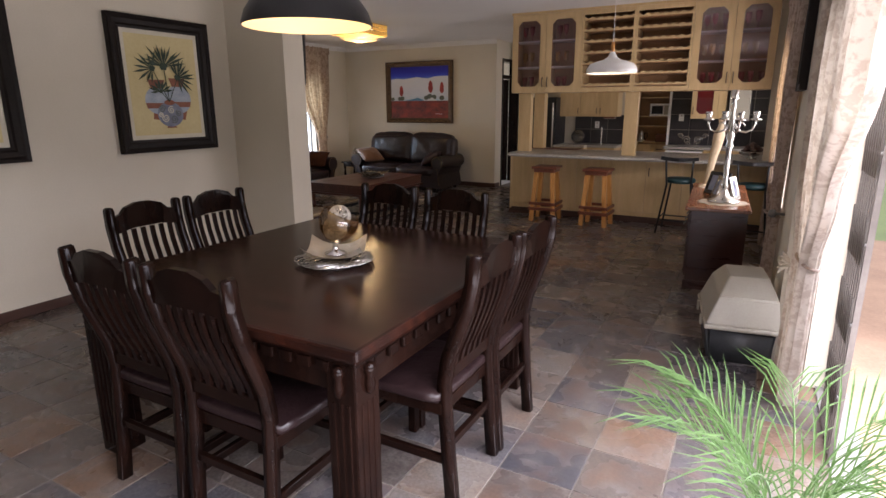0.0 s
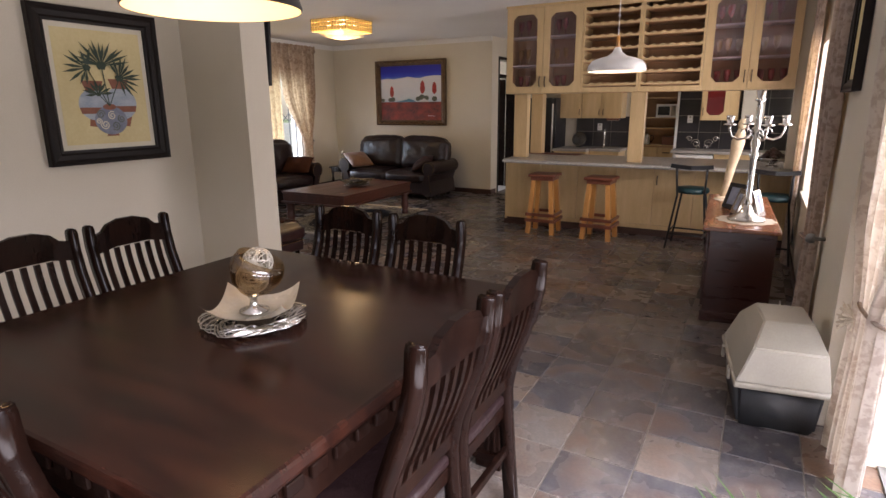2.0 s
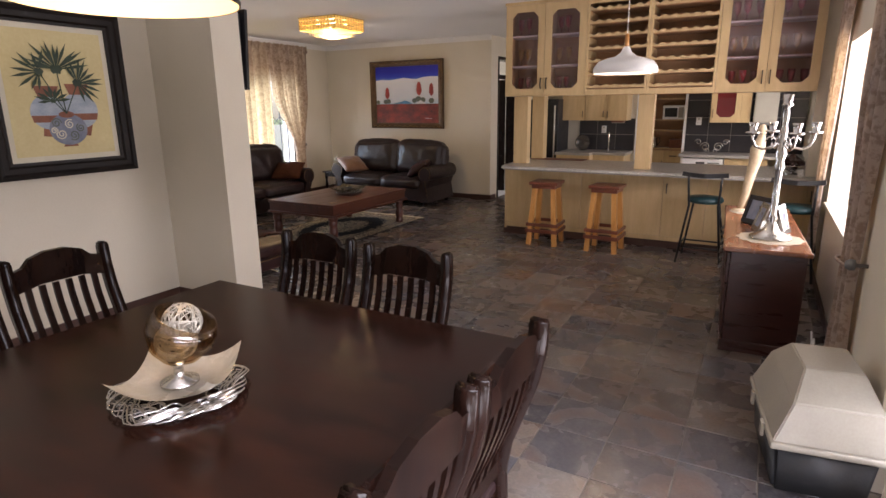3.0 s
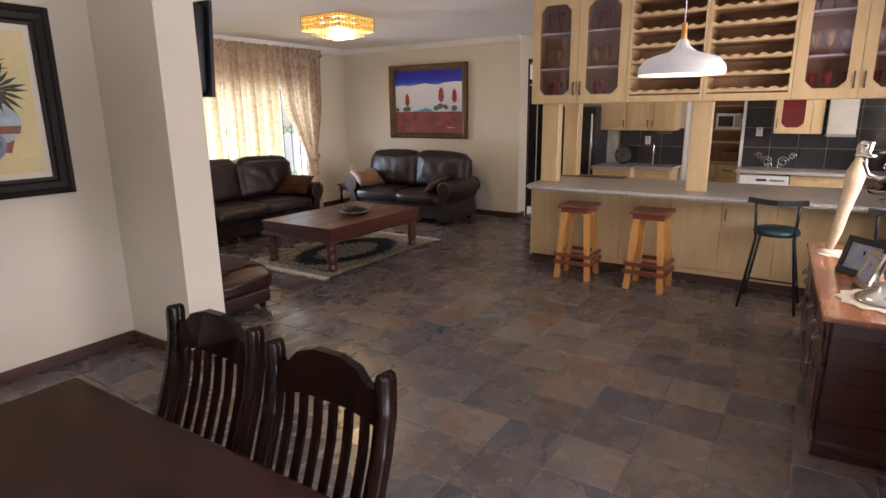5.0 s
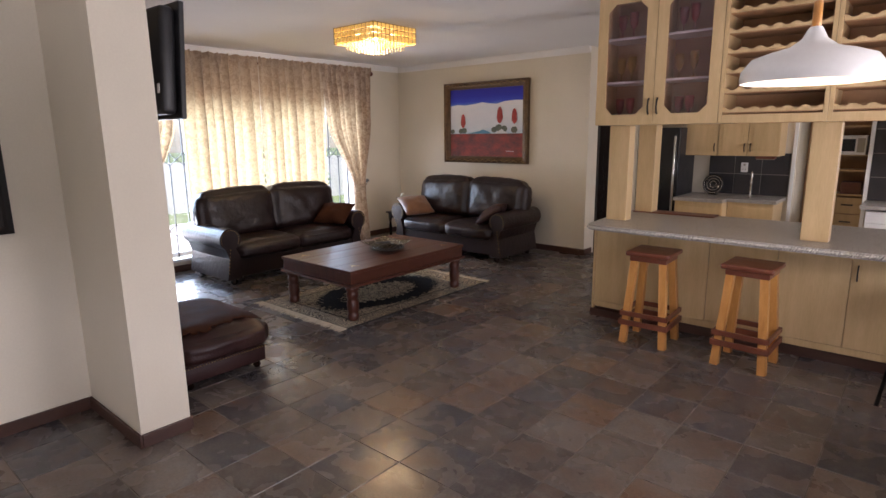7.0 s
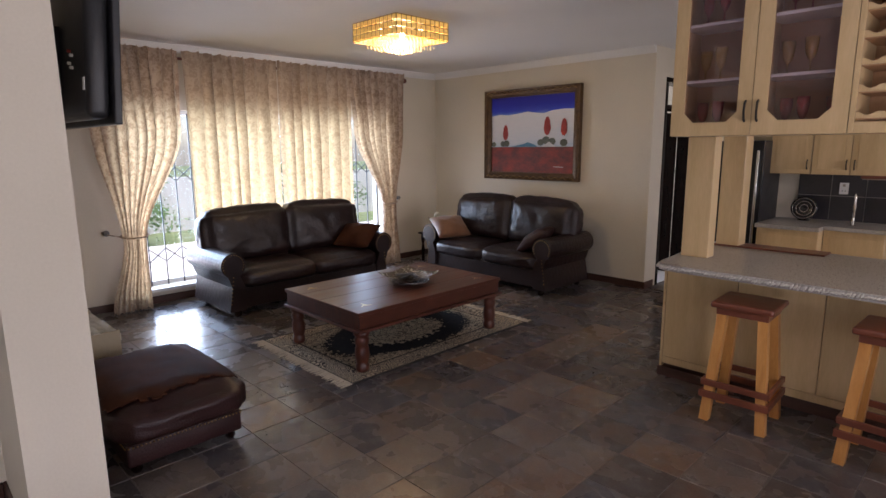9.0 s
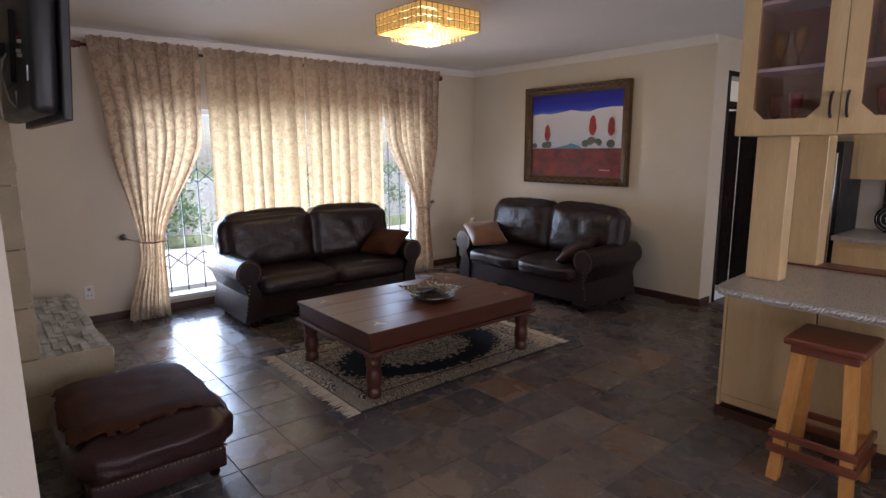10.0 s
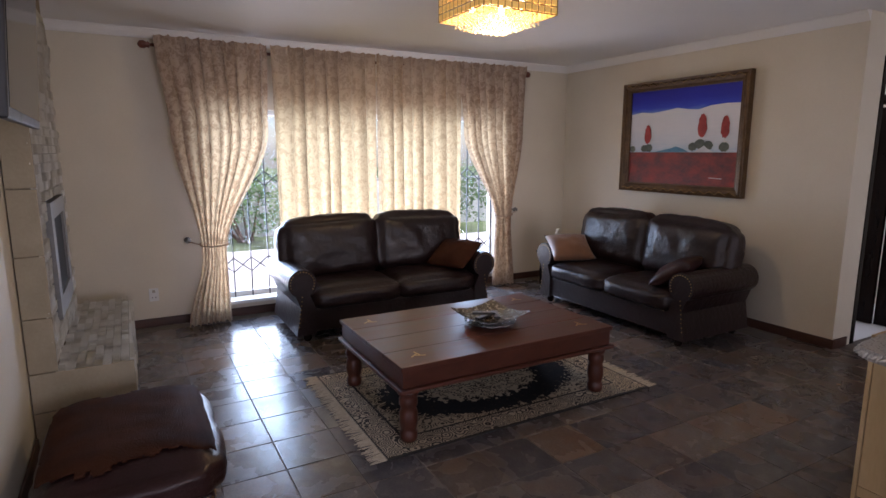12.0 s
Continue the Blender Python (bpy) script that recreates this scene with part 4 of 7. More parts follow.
def sofa(m, w, label, depth=0.90):
    """Two-seater leather sofa facing -y, base at the floor's middle."""
    t = thing("leather_sofa", label, "sofa", m)
    d = depth
    for s in (-1, 1):
        bm = bmesh.new()
        rolled_arm(bm, s, w, d - 0.06, 0.63)
        part("arm", bm, LEATHER, t, smooth=False)
        bm = bmesh.new()
        cx = s * (w / 2 - 0.09)
        for k in range(26):
            if k < 18:
                a = radians(-120 + 240 * k / 17)
                p = (cx + s * (0.015 + 0.1 * math.sin(a)), 0.512 + 0.1 * math.cos(a))
            else:
                p = (cx + s * (0.02 + 0.005 * (k - 18)), 0.40 - 0.036 * (k - 18))
            lathe(bm, ((0.0065, 0), (0.005, 0.004), (0.0, 0.006)), m=Matrix.Translation((p[0], -d / 2 + 0.031, p[1])) @ Matrix.Rotation(radians(90), 4, "X"), seg=6)
        part("nailhead_trim", bm, GILT, t, "row of brass nailheads")["kind"] = "stuff"
        for yy in (-d / 2 + 0.1, d / 2 - 0.1):
            bm = bmesh.new()
            lathe(bm, ((0.02, 0), (0.034, 0.02), (0.036, 0.045), (0.026, 0.07), (0.034, 0.085)), (s * (w / 2 - 0.12), yy, 0.0), 14)
            part("foot", bm, DARKWOOD, t, "turned dark wooden foot", True)
    bm = bmesh.new()
    box(bm, -w / 2 + 0.16, w / 2 - 0.16, -d / 2 + 0.05, d / 2 - 0.05, 0.08, 0.29, bev=0.02)
    part("base", bm, LEATHER, t)
    bm = bmesh.new()
    box(bm, -w / 2 + 0.12, w / 2 - 0.12, d / 2 - 0.2, d / 2 - 0.02, 0.08, 0.82, bev=0.05, seg=4)
    part("back_frame", bm, LEATHER, t, smooth=True)
    half = (w - 0.36) / 2
    for s in (-1, 1):
        x0, x1 = (0.003, half) if s > 0 else (-half, -0.003)
        bm = bmesh.new()
        cushion(bm, x0, x1, -d / 2 + 0.02, d / 2 - 0.22, 0.27, 0.44, 0.034, 18)
        part("seat_cushion", bm, LEATHER, t, smooth=True)
        bm = bmesh.new()
        cushion(bm, x0 - (0.115 if s < 0 else 0), x1 + (0.115 if s > 0 else 0), -0.13, 0.13, -0.265, 0.27, 0.05, 20, Matrix.Translation((0, d / 2 - 0.24, 0.70)) @ Matrix.Rotation(radians(-9), 4, "X") @ Matrix.Rotation(radians(1.6 * s), 4, "Y"), soft=0.62)
        part("back_cushion", bm, LEATHER, t, smooth=True)
    return t


def throw_cushion(m, label, mat, w=0.46, h=0.40):
    bm = bmesh.new()
    n = 14
    grid = {}
    for sgn in (-1, 1):
        for i in range(n + 1):
            for j in range(n + 1):
                u, v = -1 + 2 * i / n, -1 + 2 * j / n
                if sgn > 0 and (abs(u) == 1 or abs(v) == 1):
                    grid[sgn, i, j] = grid[-1, i, j]
                    continue
                puff = 0.085 * (1 - u ** 2) ** 0.45 * (1 - v ** 2) ** 0.45 * (1 + 0.2 * noise.noise(Vector((u * 2, v * 2, sgn))))
                pin = 1 - 0.06 * (1 - abs(u)) - 0.06 * (1 - abs(v))
                grid[sgn, i, j] = bm.verts.new((u * w / 2 * (1 - 0.07 * (1 - v * v) * abs(u)), sgn * puff, v * h / 2 * (1 - 0.07 * (1 - u * u) * abs(v))))
        for i in range(n):
            for j in range(n):
                bm.faces.new((grid[sgn, i, j], grid[sgn, i + 1, j], grid[sgn, i + 1, j + 1], grid[sgn, i, j + 1]))
    ob = part("throw_cushion", bm, mat, None, smooth=True)
    ob.matrix_basis = m
    return tagged(ob, label, "cushion")


sofa(pose(-6.53, 6.875, 0, 0, 0, 90), 1.93, "dark brown leather two-seater sofa before the window curtains")
sofa(pose(-5.385, 9.03, 0), 1.87, "dark brown leather two-seater sofa against the painting wall")
throw_cushion(pose(-6.34, 7.56, 0.60, -58, 0, 24), "brown hide cushion slumped on the sofa arm", HIDE)
throw_cushion(pose(-6.06, 8.80, 0.60, -58, 0, 70), "tan suede cushion with darker stripe on the sofa", TANHIDE)
throw_cushion(pose(-4.76, 8.84, 0.58, -56, 0, -68), "dark brown leather cushion on the sofa", OTTOMAN)


def ottoman(m):
    t = thing("ottoman", "oxblood leather ottoman with nailhead trim, hide thrown over it", "ottoman", m)
    bm = bmesh.new()
    box(bm, -0.40, 0.40, -0.29, 0.29, 0.06, 0.20, bev=0.015, seg=3)
    part("base", bm, OTTOMAN, t, smooth=True)
    bm = bmesh.new()
    cushion(bm, -0.43, 0.43, -0.32, 0.32, 0.19, 0.405, 0.045, 18)
    part("cushion", bm, OTTOMAN, t, smooth=True)
    bm = bmesh.new()
    for sx, sy, n, L in ((1, 0, 30, 0.56), (-1, 0, 30, 0.56), (0, 1, 40, 0.78), (0, -1, 40, 0.78)):
        for k in range(n):
            u = -L / 2 + L * k / (n - 1)
            p = (sx * 0.402 + (u if sy else 0), sy * 0.292 + (u if sx else 0), 0.186)
            rot = Matrix.Rotation(radians(90 * sx), 4, "Y") if sx else Matrix.Rotation(radians(-90 * sy), 4, "X")
            lathe(bm, ((0.006, 0), (0.0045, 0.004), (0.0, 0.006)), m=Matrix.Translation(p) @ rot, seg=6)
    part("nailhead_trim", bm, GILT, t, "row of brass nailheads")["kind"] = "stuff"
    for sx in (-1, 1):
        for sy in (-1, 1):
            bm = bmesh.new()
            lathe(bm, ((0.018, 0), (0.028, 0.02), (0.022, 0.045), (0.03, 0.065)), (sx * 0.35, sy * 0.24, 0), 12)
            part("foot", bm, DARKWOOD, t, "turned dark wooden foot", True)
    return t


ottoman(pose(-4.35, 4.72, 0) @ Matrix.Diagonal((1.02, 1, 0.83, 1)))


def cow_hide(m):
    """A ragged hide draped over the ottoman's top, hanging over its sides."""
    bm = bmesh.new()
    n = 96
    vs = {}
    for i in range(n + 1):
        for j in range(n + 1):
            u, v = -1 + 2 * i / n, -1 + 2 * j / n
            x, y = u * 0.50, v * 0.43
            ex, ey = 0.415, 0.305
            ox, oy = max(0, abs(x) - ex), max(0, abs(y) - ey)
            drop = ox + oy
            z = 0.448 - 0.06 * (min(abs(x), ex) / ex) ** 6 - 0.055 * (min(abs(y), ey) / ey) ** 6 - 0.75 * drop + 0.006 * noise.noise(Vector((x * 9, y * 9, 0)))
            px = math.copysign(min(abs(x), ex) + 0.25 * ox + 0.018 * (abs(x) > ex * 0.9), x)
            py = math.copysign(min(abs(y), ey) + 0.25 * oy + 0.018 * (abs(y) > ey * 0.9), y)
            vs[i, j] = bm.verts.new((px, py, z))
    for i in range(n):
        for j in range(n):
            u, v = -1 + 2 * (i + 0.5) / n, -1 + 2 * (j + 0.5) / n
            a = math.atan2(v, u)
            r = (abs(u) ** 4 + abs(v) ** 4) ** 0.25
            edge = 0.78 + 0.17 * noise.noise(Vector((math.cos(a) * 2.2, math.sin(a) * 2.2, 1.3))) + 0.06 * noise.noise(Vector((math.cos(a) * 9, math.sin(a) * 9, 4)))
            if r < edge:
                bm.faces.new((vs[i, j], vs[i + 1, j], vs[i + 1, j + 1], vs[i, j + 1]))
    bmesh.ops.delete(bm, geom=[v for v in bm.verts if not v.link_faces], context="VERTS")
    bmesh.ops.solidify(bm, geom=bm.faces[:], thickness=0.006)
    ob = part("cow_hide", bm, HIDE, None, smooth=True)
    ob.matrix_basis = m
    return tagged(ob, "brown cow hide draped ragged over the ottoman", "hide")


cow_hide(pose(-4.37, 4.71, 0.018) @ Matrix.Diagonal((1.02, 1, 0.835, 1)))


# ---- coffee table and rug ----
def coffee_table(m):
    t = thing("coffee_table", "low red-brown wooden coffee table with turned legs and brass inlays", "table", m)
    h, a, b = 0.452, 0.505, 0.762
    for k in range(4):
        x0 = -a + 2 * a * k / 4
        bm = bmesh.new()
        box(bm, x0 + 0.0006, x0 + a / 2 - 0.0006, -b, b, h - 0.028, h, bev=0.0035)
        part("top_plank", bm, MAHOGANY, t)
    shape("apron", MAHOGANY, t, (-a + 0.012, a - 0.012, -b + 0.012, b - 0.012, h - 0.125, h - 0.0285), bev=0.004)
    bm = bmesh.new()
    box(bm, -a - 0.012, a + 0.012, -b - 0.012, b + 0.012, h - 0.15, h - 0.126, bev=0.008)
    part("lower_moulding", bm, MAHOGANY, t)
    for sx in (-1, 1):
        for sy in (-1, 1):
            bm = bmesh.new()
            cx, cy = sx * (a - 0.07), sy * (b - 0.07)
            prof = ((0.044, 0.0), (0.050, 0.015), (0.050, 0.05), (0.042, 0.06), (0.048, 0.08), (0.054, 0.12), (0.050, 0.17), (0.043, 0.195), (0.052, 0.21), (0.052, 0.245), (0.046, 0.26), (0.060, 0.275), (0.060, h - 0.15))
            lathe(bm, prof, (cx, cy, 0), 16)
            part("leg", bm, MAHOGANY, t, "turned and carved leg", True)
            for k in range(3):
                bm = bmesh.new()
                an = radians(40 + 120 * k)
                box(bm, -0.03, 0.03, -0.005, 0.005, h, h + 0.0012)
                bmesh.ops.transform(bm, matrix=Matrix.Translation((sx * 0.36 + 0.022 * math.cos(an), sy * 0.6 + 0.022 * math.sin(an), 0)) @ Matrix.Rotation(an + 0.5, 4, "Z"), verts=bm.verts[:])
                part("brass_inlay", bm, GILT, t, "small brass inlay")
    return t


coffee_table(pose(-4.665, 6.742, 0.008))


def rug(m):
    t = thing("rug", "ivory and black oriental rug with fringed ends under the coffee table", "rug", m)
    bm = bmesh.new()
    n, k = 26, 38
    vs = [[bm.verts.new((-0.64 + 1.28 * i / n, -0.97 + 1.94 * j / k, 0.007 + 0.0018 * noise.noise(Vector((i * 0.5, j * 0.5, 0))))) for j in range(k + 1)] for i in range(n + 1)]
    for i in range(n):
        for j in range(k):
            bm.faces.new((vs[i][j], vs[i + 1][j], vs[i + 1][j + 1], vs[i][j + 1]))
    ext = bmesh.ops.extrude_edge_only(bm, edges=[e for e in bm.edges if e.is_boundary])["geom"]
    for v in ext:
        if isinstance(v, bmesh.types.BMVert):
            v.co.z = 0.0005
    part("rug_field", bm, RUG, t)
    rnd = random.Random(8)
    for s in (-1, 1):
        bm = bmesh.new()
        for q in range(150):
            x = -0.635 + 1.27 * q / 149
            l = rnd.uniform(0.06, 0.1)
            e = x + rnd.uniform(-0.02, 0.02)
            sweep(bm, [(x, s * 0.965, 0.006), ((x + e) / 2 + rnd.uniform(-0.004, 0.004), s * (0.97 + l * 0.5), 0.006), (e, s * (0.97 + l), 0.003)], [0.0032, 0.0035, 0.002], seg=4)
        part("fringe", bm, FRINGE, t, "cream knotted fringe")
    return t


rug(pose(-4.722, 6.825, 0.001))

# ---- bar and hanging cabinets ----
def handle(parent, x, y, z, h=0.10):
    """A small bowed pull standing out towards -y."""
    bm = bmesh.new()
    sweep(bm, [(x, y, z - h / 2), (x, y - 0.018, z - h / 2 + 0.012), (x, y - 0.026, z), (x, y - 0.018, z + h / 2 - 0.012), (x, y, z + h / 2)], 0.0065, 0.004, flat=True, up=(1, 0, 0))
    part("handle", bm, BLACKMETAL, parent, "dark bronze pull handle")


def bar_counter():
    t = thing("breakfast_bar", "pale maple breakfast bar front with flush doors and dark plinth", "bar", pose(-1.0, 7.5, 0))
    X = lambda v: v + 1.0
    shape("carcass", MAPLE, t, (X(-2.685), X(EX - 0.003), 0.022, 0.56, 0.085, 0.825))
    shape("plinth", SKIRT, t, (X(-2.70), X(EX - 0.003), 0.035, 0.55, 0.0005, 0.084))
    shape("end_panel", MAPLE, t, (X(-2.705), X(-2.687), 0.0, 0.56, 0.062, 0.825), bev=0.002)
    shape("bottom_rail", MAPLE, t, (X(-2.686), X(EX - 0.003), 0.004, 0.0215, 0.086, 0.135), bev=0.002)
    shape("end_plinth", SKIRT, t, (X(-2.712), X(-2.7055), -0.005, 0.55, 0.0005, 0.062), (X(-2.712), X(-2.2), -0.012, -0.005, 0.0006, 0.062))
    xs = (-2.685, -2.23, -1.76, -1.30, -0.87, -0.44, 0.0, 0.44, EX - 0.003)
    for i, (a, b) in enumerate(zip(xs, xs[1:])):
        d = shape("door", MAPLE, t, (X(a) + 0.002, X(b) - 0.002, 0.0, 0.0215, 0.138, 0.822), bev=0.0025)
        if i in (4, 7):
            handle(d, X(a) + 0.035, 0.0, 0.66)
    # counter with rounded corner, speckled, with a chipped pale edge
    c = thing("bar_counter_top", "speckled grey-beige bar counter top with chipped pale edge", "counter", pose(-1.0, 7.5, 0.826))
    bm = bmesh.new()
    out = [(X(EX - 0.002), 0.72), (X(-2.66), 0.72), (X(-2.65), 0.2), (X(-2.615), -0.27), (X(-2.60), -0.33), (X(-2.55), -0.365), (X(-2.48), -0.375), (X(EX - 0.002), -0.385)]
    low = [bm.verts.new((x, y, 0)) for x, y in out]
    top = [bm.verts.new((x, y, 0.040)) for x, y in out]
    bm.faces.new(low)
    bm.faces.new(top)
    for i in range(len(out)):
        bm.faces.new((low[i], low[(i + 1) % len(out)], top[(i + 1) % len(out)], top[i]))
    part("slab", bm, GRANITE, c)
    rnd = random.Random(4)
    bm = bmesh.new()
    pts = [(X(-2.662), 0.2), (X(-2.624), -0.27), (X(-2.606), -0.335), (X(-2.553), -0.372), (X(-2.48), -0.383), (X(EX - 0.003), -0.393)]
    step = 0.016
    for (x0, y0), (x1, y1) in zip(pts, pts[1:]):
        L = math.hypot(x1 - x0, y1 - y0)
        for k in range(max(1, int(L / step))):
            u = (k + 0.5) * step / L
            x, y = x0 + (x1 - x0) * u, y0 + (y1 - y0) * u
            tmp = bmesh.new()
            bmesh.ops.create_icosphere(tmp, subdivisions=1, radius=0.012)
            merge(bm, tmp, Matrix.Translation((x + rnd.uniform(-.003, .003), y + rnd.uniform(-.003, .002), 0.022)) @ Matrix.Rotation(rnd.uniform(0.3, 1.1), 4, "Y") @ Matrix.Diagonal((0.55, 0.5, rnd.uniform(1.2, 1.6), 1)))
    e = part("chipped_edge", bm, ROPE_EDGE, c, "rough chipped pale edge", True)
    e["kind"] = "stuff"
    # raised back ledge
    shape("ledge", REDSTAIN, c, (X(-2.60), X(-1.9), 0.55, 0.72, 0.041, 0.052), bev=0.003)


bar_counter()
for nm, x0, x1, y0, y1, z1 in (("bar_post", -2.60, -2.43, 7.49, 7.60, 1.639), ("bar_post", -1.165, -1.005, 7.36, 7.46, 1.639), ("tall_panel", -2.585, -2.43, 8.06, 8.20, H - 0.002)):
    bm = bmesh.new()
    box(bm, x0, x1, y0, y1, 0.867, z1, bev=0.004)
    tagged(part(nm, bm, MAPLE), "pale maple veneered post standing on the bar counter", "post", "posts on the bar")


def octagon_door(parent, x0, x1, z0, z1, y, hinge):
    """A maple frame door with an eight-cornered smoked pane."""
    bm = bmesh.new()
    mx, mz, k = 0.075, 0.075, 0.055
    a0, a1, b0, b1 = x0 + mx, x1 - mx, z0 + mz, z1 - mz
    inner = [(a0 + k, b0), (a1 - k, b0), (a1, b0 + k), (a1, b1 - k), (a1 - k, b1), (a0 + k, b1), (a0, b1 - k), (a0, b0 + k)]
    outer = [(a0 + k, z0), (a1 - k, z0), (x1, z0), (x1, z1), (a1 - k, z1), (a0 + k, z1), (x0, z1), (x0, z0)]
    rows = [[bm.verts.new((u, yy, w)) for u, w in ring] for yy in (y, y + 0.02) for ring in (outer, inner)]
    fo, fi, bo, bi = rows
    for i in range(8):
        j = (i + 1) % 8
        bm.faces.new((fo[i], fo[j], fi[j], fi[i]))
        bm.faces.new((bo[i], bo[j], bi[j], bi[i]))
        bm.faces.new((fi[i], fi[j], bi[j], bi[i]))
        bm.faces.new((fo[i], fo[j], bo[j], bo[i]))
    d = part("door", bm, MAPLE, parent)
    bm = bmesh.new()
    prism(bm, [(u * 1.0, w) for u, w in [(a0 + k, b0), (a1 - k, b0), (a1, b0 + k), (a1, b1 - k), (a1 - k, b1), (a0 + k, b1), (a0, b1 - k), (a0, b0 + k)]], y + 0.009, y + 0.012)
    pane = part("pane", bm, SMOKE, d, "lilac tinted glass pane")
    pane.visible_shadow = False
    handle(d, (x1 - 0.03) if hinge < 0 else (x0 + 0.03), y, z0 + 0.13, 0.11)
    return d


def goblet(m, mat, label, s=1.0):
    bm = bmesh.new()
    prof = ((0.028, 0), (0.026, 0.003), (0.006, 0.008), (0.004, 0.03), (0.005, 0.062), (0.016, 0.072), (0.026, 0.095), (0.030, 0.13), (0.032, 0.172), (0.030, 0.172), (0.028, 0.13), (0.023, 0.096), (0.0, 0.074))
    lathe(bm, [(r * s, z * s) for r, z in prof], seg=14)
    ob = part("goblet", bm, mat, None, smooth=True)
    ob.matrix_basis = m
    return tagged(ob, label, "glass", "goblets in the hanging cabinets")


Z0, Z1, YF, YB = 1.64, H - 0.03, 7.22, 7.56


def glass_cabinet(x0, x1):
    t = thing("glass_door_cabinet", "pale maple hanging cabinet with tinted glass door and goblets", "cabinet", pose(x0, YF, Z0), "hanging bar cabinets")
    w, h, d = x1 - x0, Z1 - Z0, YB - YF
    shape("side_panel", MAPLE, t, (0.001, 0.018, 0.021, d, 0, h))
    shape("side_panel", MAPLE, t, (w - 0.018, w - 0.001, 0.021, d, 0, h))
    shape("bottom_panel", MAPLE, t, (0.018, w - 0.018, 0.021, d, 0.0, 0.02))
    shape("top_panel", MAPLE, t, (0.018, w - 0.018, 0.021, d, h - 0.018, h))
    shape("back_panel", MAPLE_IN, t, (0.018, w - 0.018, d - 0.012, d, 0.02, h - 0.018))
    for k in (1, 2):
        shape("shelf", WHITE, t, (0.019, w - 0.019, 0.06, d - 0.013, h * k / 3 - 0.008, h * k / 3 + 0.008), label="pale shelf")
    return t, w, h


rnd = random.Random(11)
units = ((-2.605, -2.155, 1), (-2.155, -1.705, -1), (-0.445, -0.03, 1), (-0.03, 0.385, -1))
proto = {}
for i, (a, b, side) in enumerate(units):
    t, w, h = glass_cabinet(a, b)
    octagon_door(t, 0.002, w - 0.002, 0.002, h - 0.002, 0.0, -side)
    for k in range(3):
        mat, lab, key = ((REDGLASS, "ruby red glass goblet on a cabinet shelf", "r"), (AMBERGLASS, "amber glass goblet on a cabinet shelf", "a"), (REDGLASS, "ruby red glass goblet on a cabinet shelf", "r"))[k]
        for q in range(3 if i % 2 == 0 else 2 + (k == 0)):
            x = a + 0.11 + (w - 0.22) * q / 2 + rnd.uniform(-.01, .01)
            m = pose(x, YF + (0.12 if q % 2 else 0.2), Z0 + (h * k / 3 + 0.008 if k else 0.02))
            if key in proto:
                copy_thing(proto[key], m)
            else:
                proto[key] = goblet(m, mat, lab, 1.05)


def wine_rack(x0, x1):
    t = thing("wine_rack", "pale maple hanging wine rack with scalloped rails", "wine rack", pose(x0, YF, Z0), "hanging wine racks")
    w, h, d = x1 - x0, Z1 - Z0, YB - YF
    shape("side_panel", MAPLE, t, (0.001, 0.026, 0.0, d, 0, h), bev=0.002)
    shape("side_panel", MAPLE, t, (w - 0.026, w - 0.001, 0.0, d, 0, h), bev=0.002)
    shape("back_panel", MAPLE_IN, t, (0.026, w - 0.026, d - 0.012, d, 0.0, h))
    shape("bottom_rail", MAPLE, t, (0.026, w - 0.026, 0.001, 0.02, 0.0, 0.055), bev=0.002)
    shape("top_rail", MAPLE, t, (0.026, w - 0.026, 0.001, 0.02, h - 0.05, h), bev=0.002)
    n = 7
    pitch = (h - 0.06) / n
    for k in range(n):
        z = 0.055 + k * pitch
        for yy, nm in ((0.004, "front_rail"), (d - 0.06, "rear_rail")):
            out = [(0.027, z + 0.018)]
            m = 6
            ww = (w - 0.054) / m
            for q in range(m):
                for s in range(7):
                    u = s / 6
                    dip = 0.020 * max(0, math.sin(math.pi * (u - 0.12) / 0.76)) if 0.12 < u < 0.88 else 0
                    out.append((0.027 + (q + u) * ww, z + 0.052 - dip))
            out += [(w - 0.027, z + 0.018)]
            bm = bmesh.new()
            prism(bm, out, yy, yy + 0.016)
            part(nm, bm, MAPLE, t)
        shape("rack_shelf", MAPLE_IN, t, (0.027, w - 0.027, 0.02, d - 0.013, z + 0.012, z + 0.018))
    return t


wine_rack(-1.705, -1.075)
wine_rack(-1.075, -0.445)
structure("trim_cabinet_top", MAPLE, (-2.615, 0.395, YF - 0.006, YB, Z1 + 0.001, H - 0.001), label="pale maple closing strip above the hanging cabinets", category="trim")
structure("wall_bar_side", PAINT, (0.388, EX, 7.3, 7.56, 0.87, H), label="cream wall return beside the hanging cabinets")


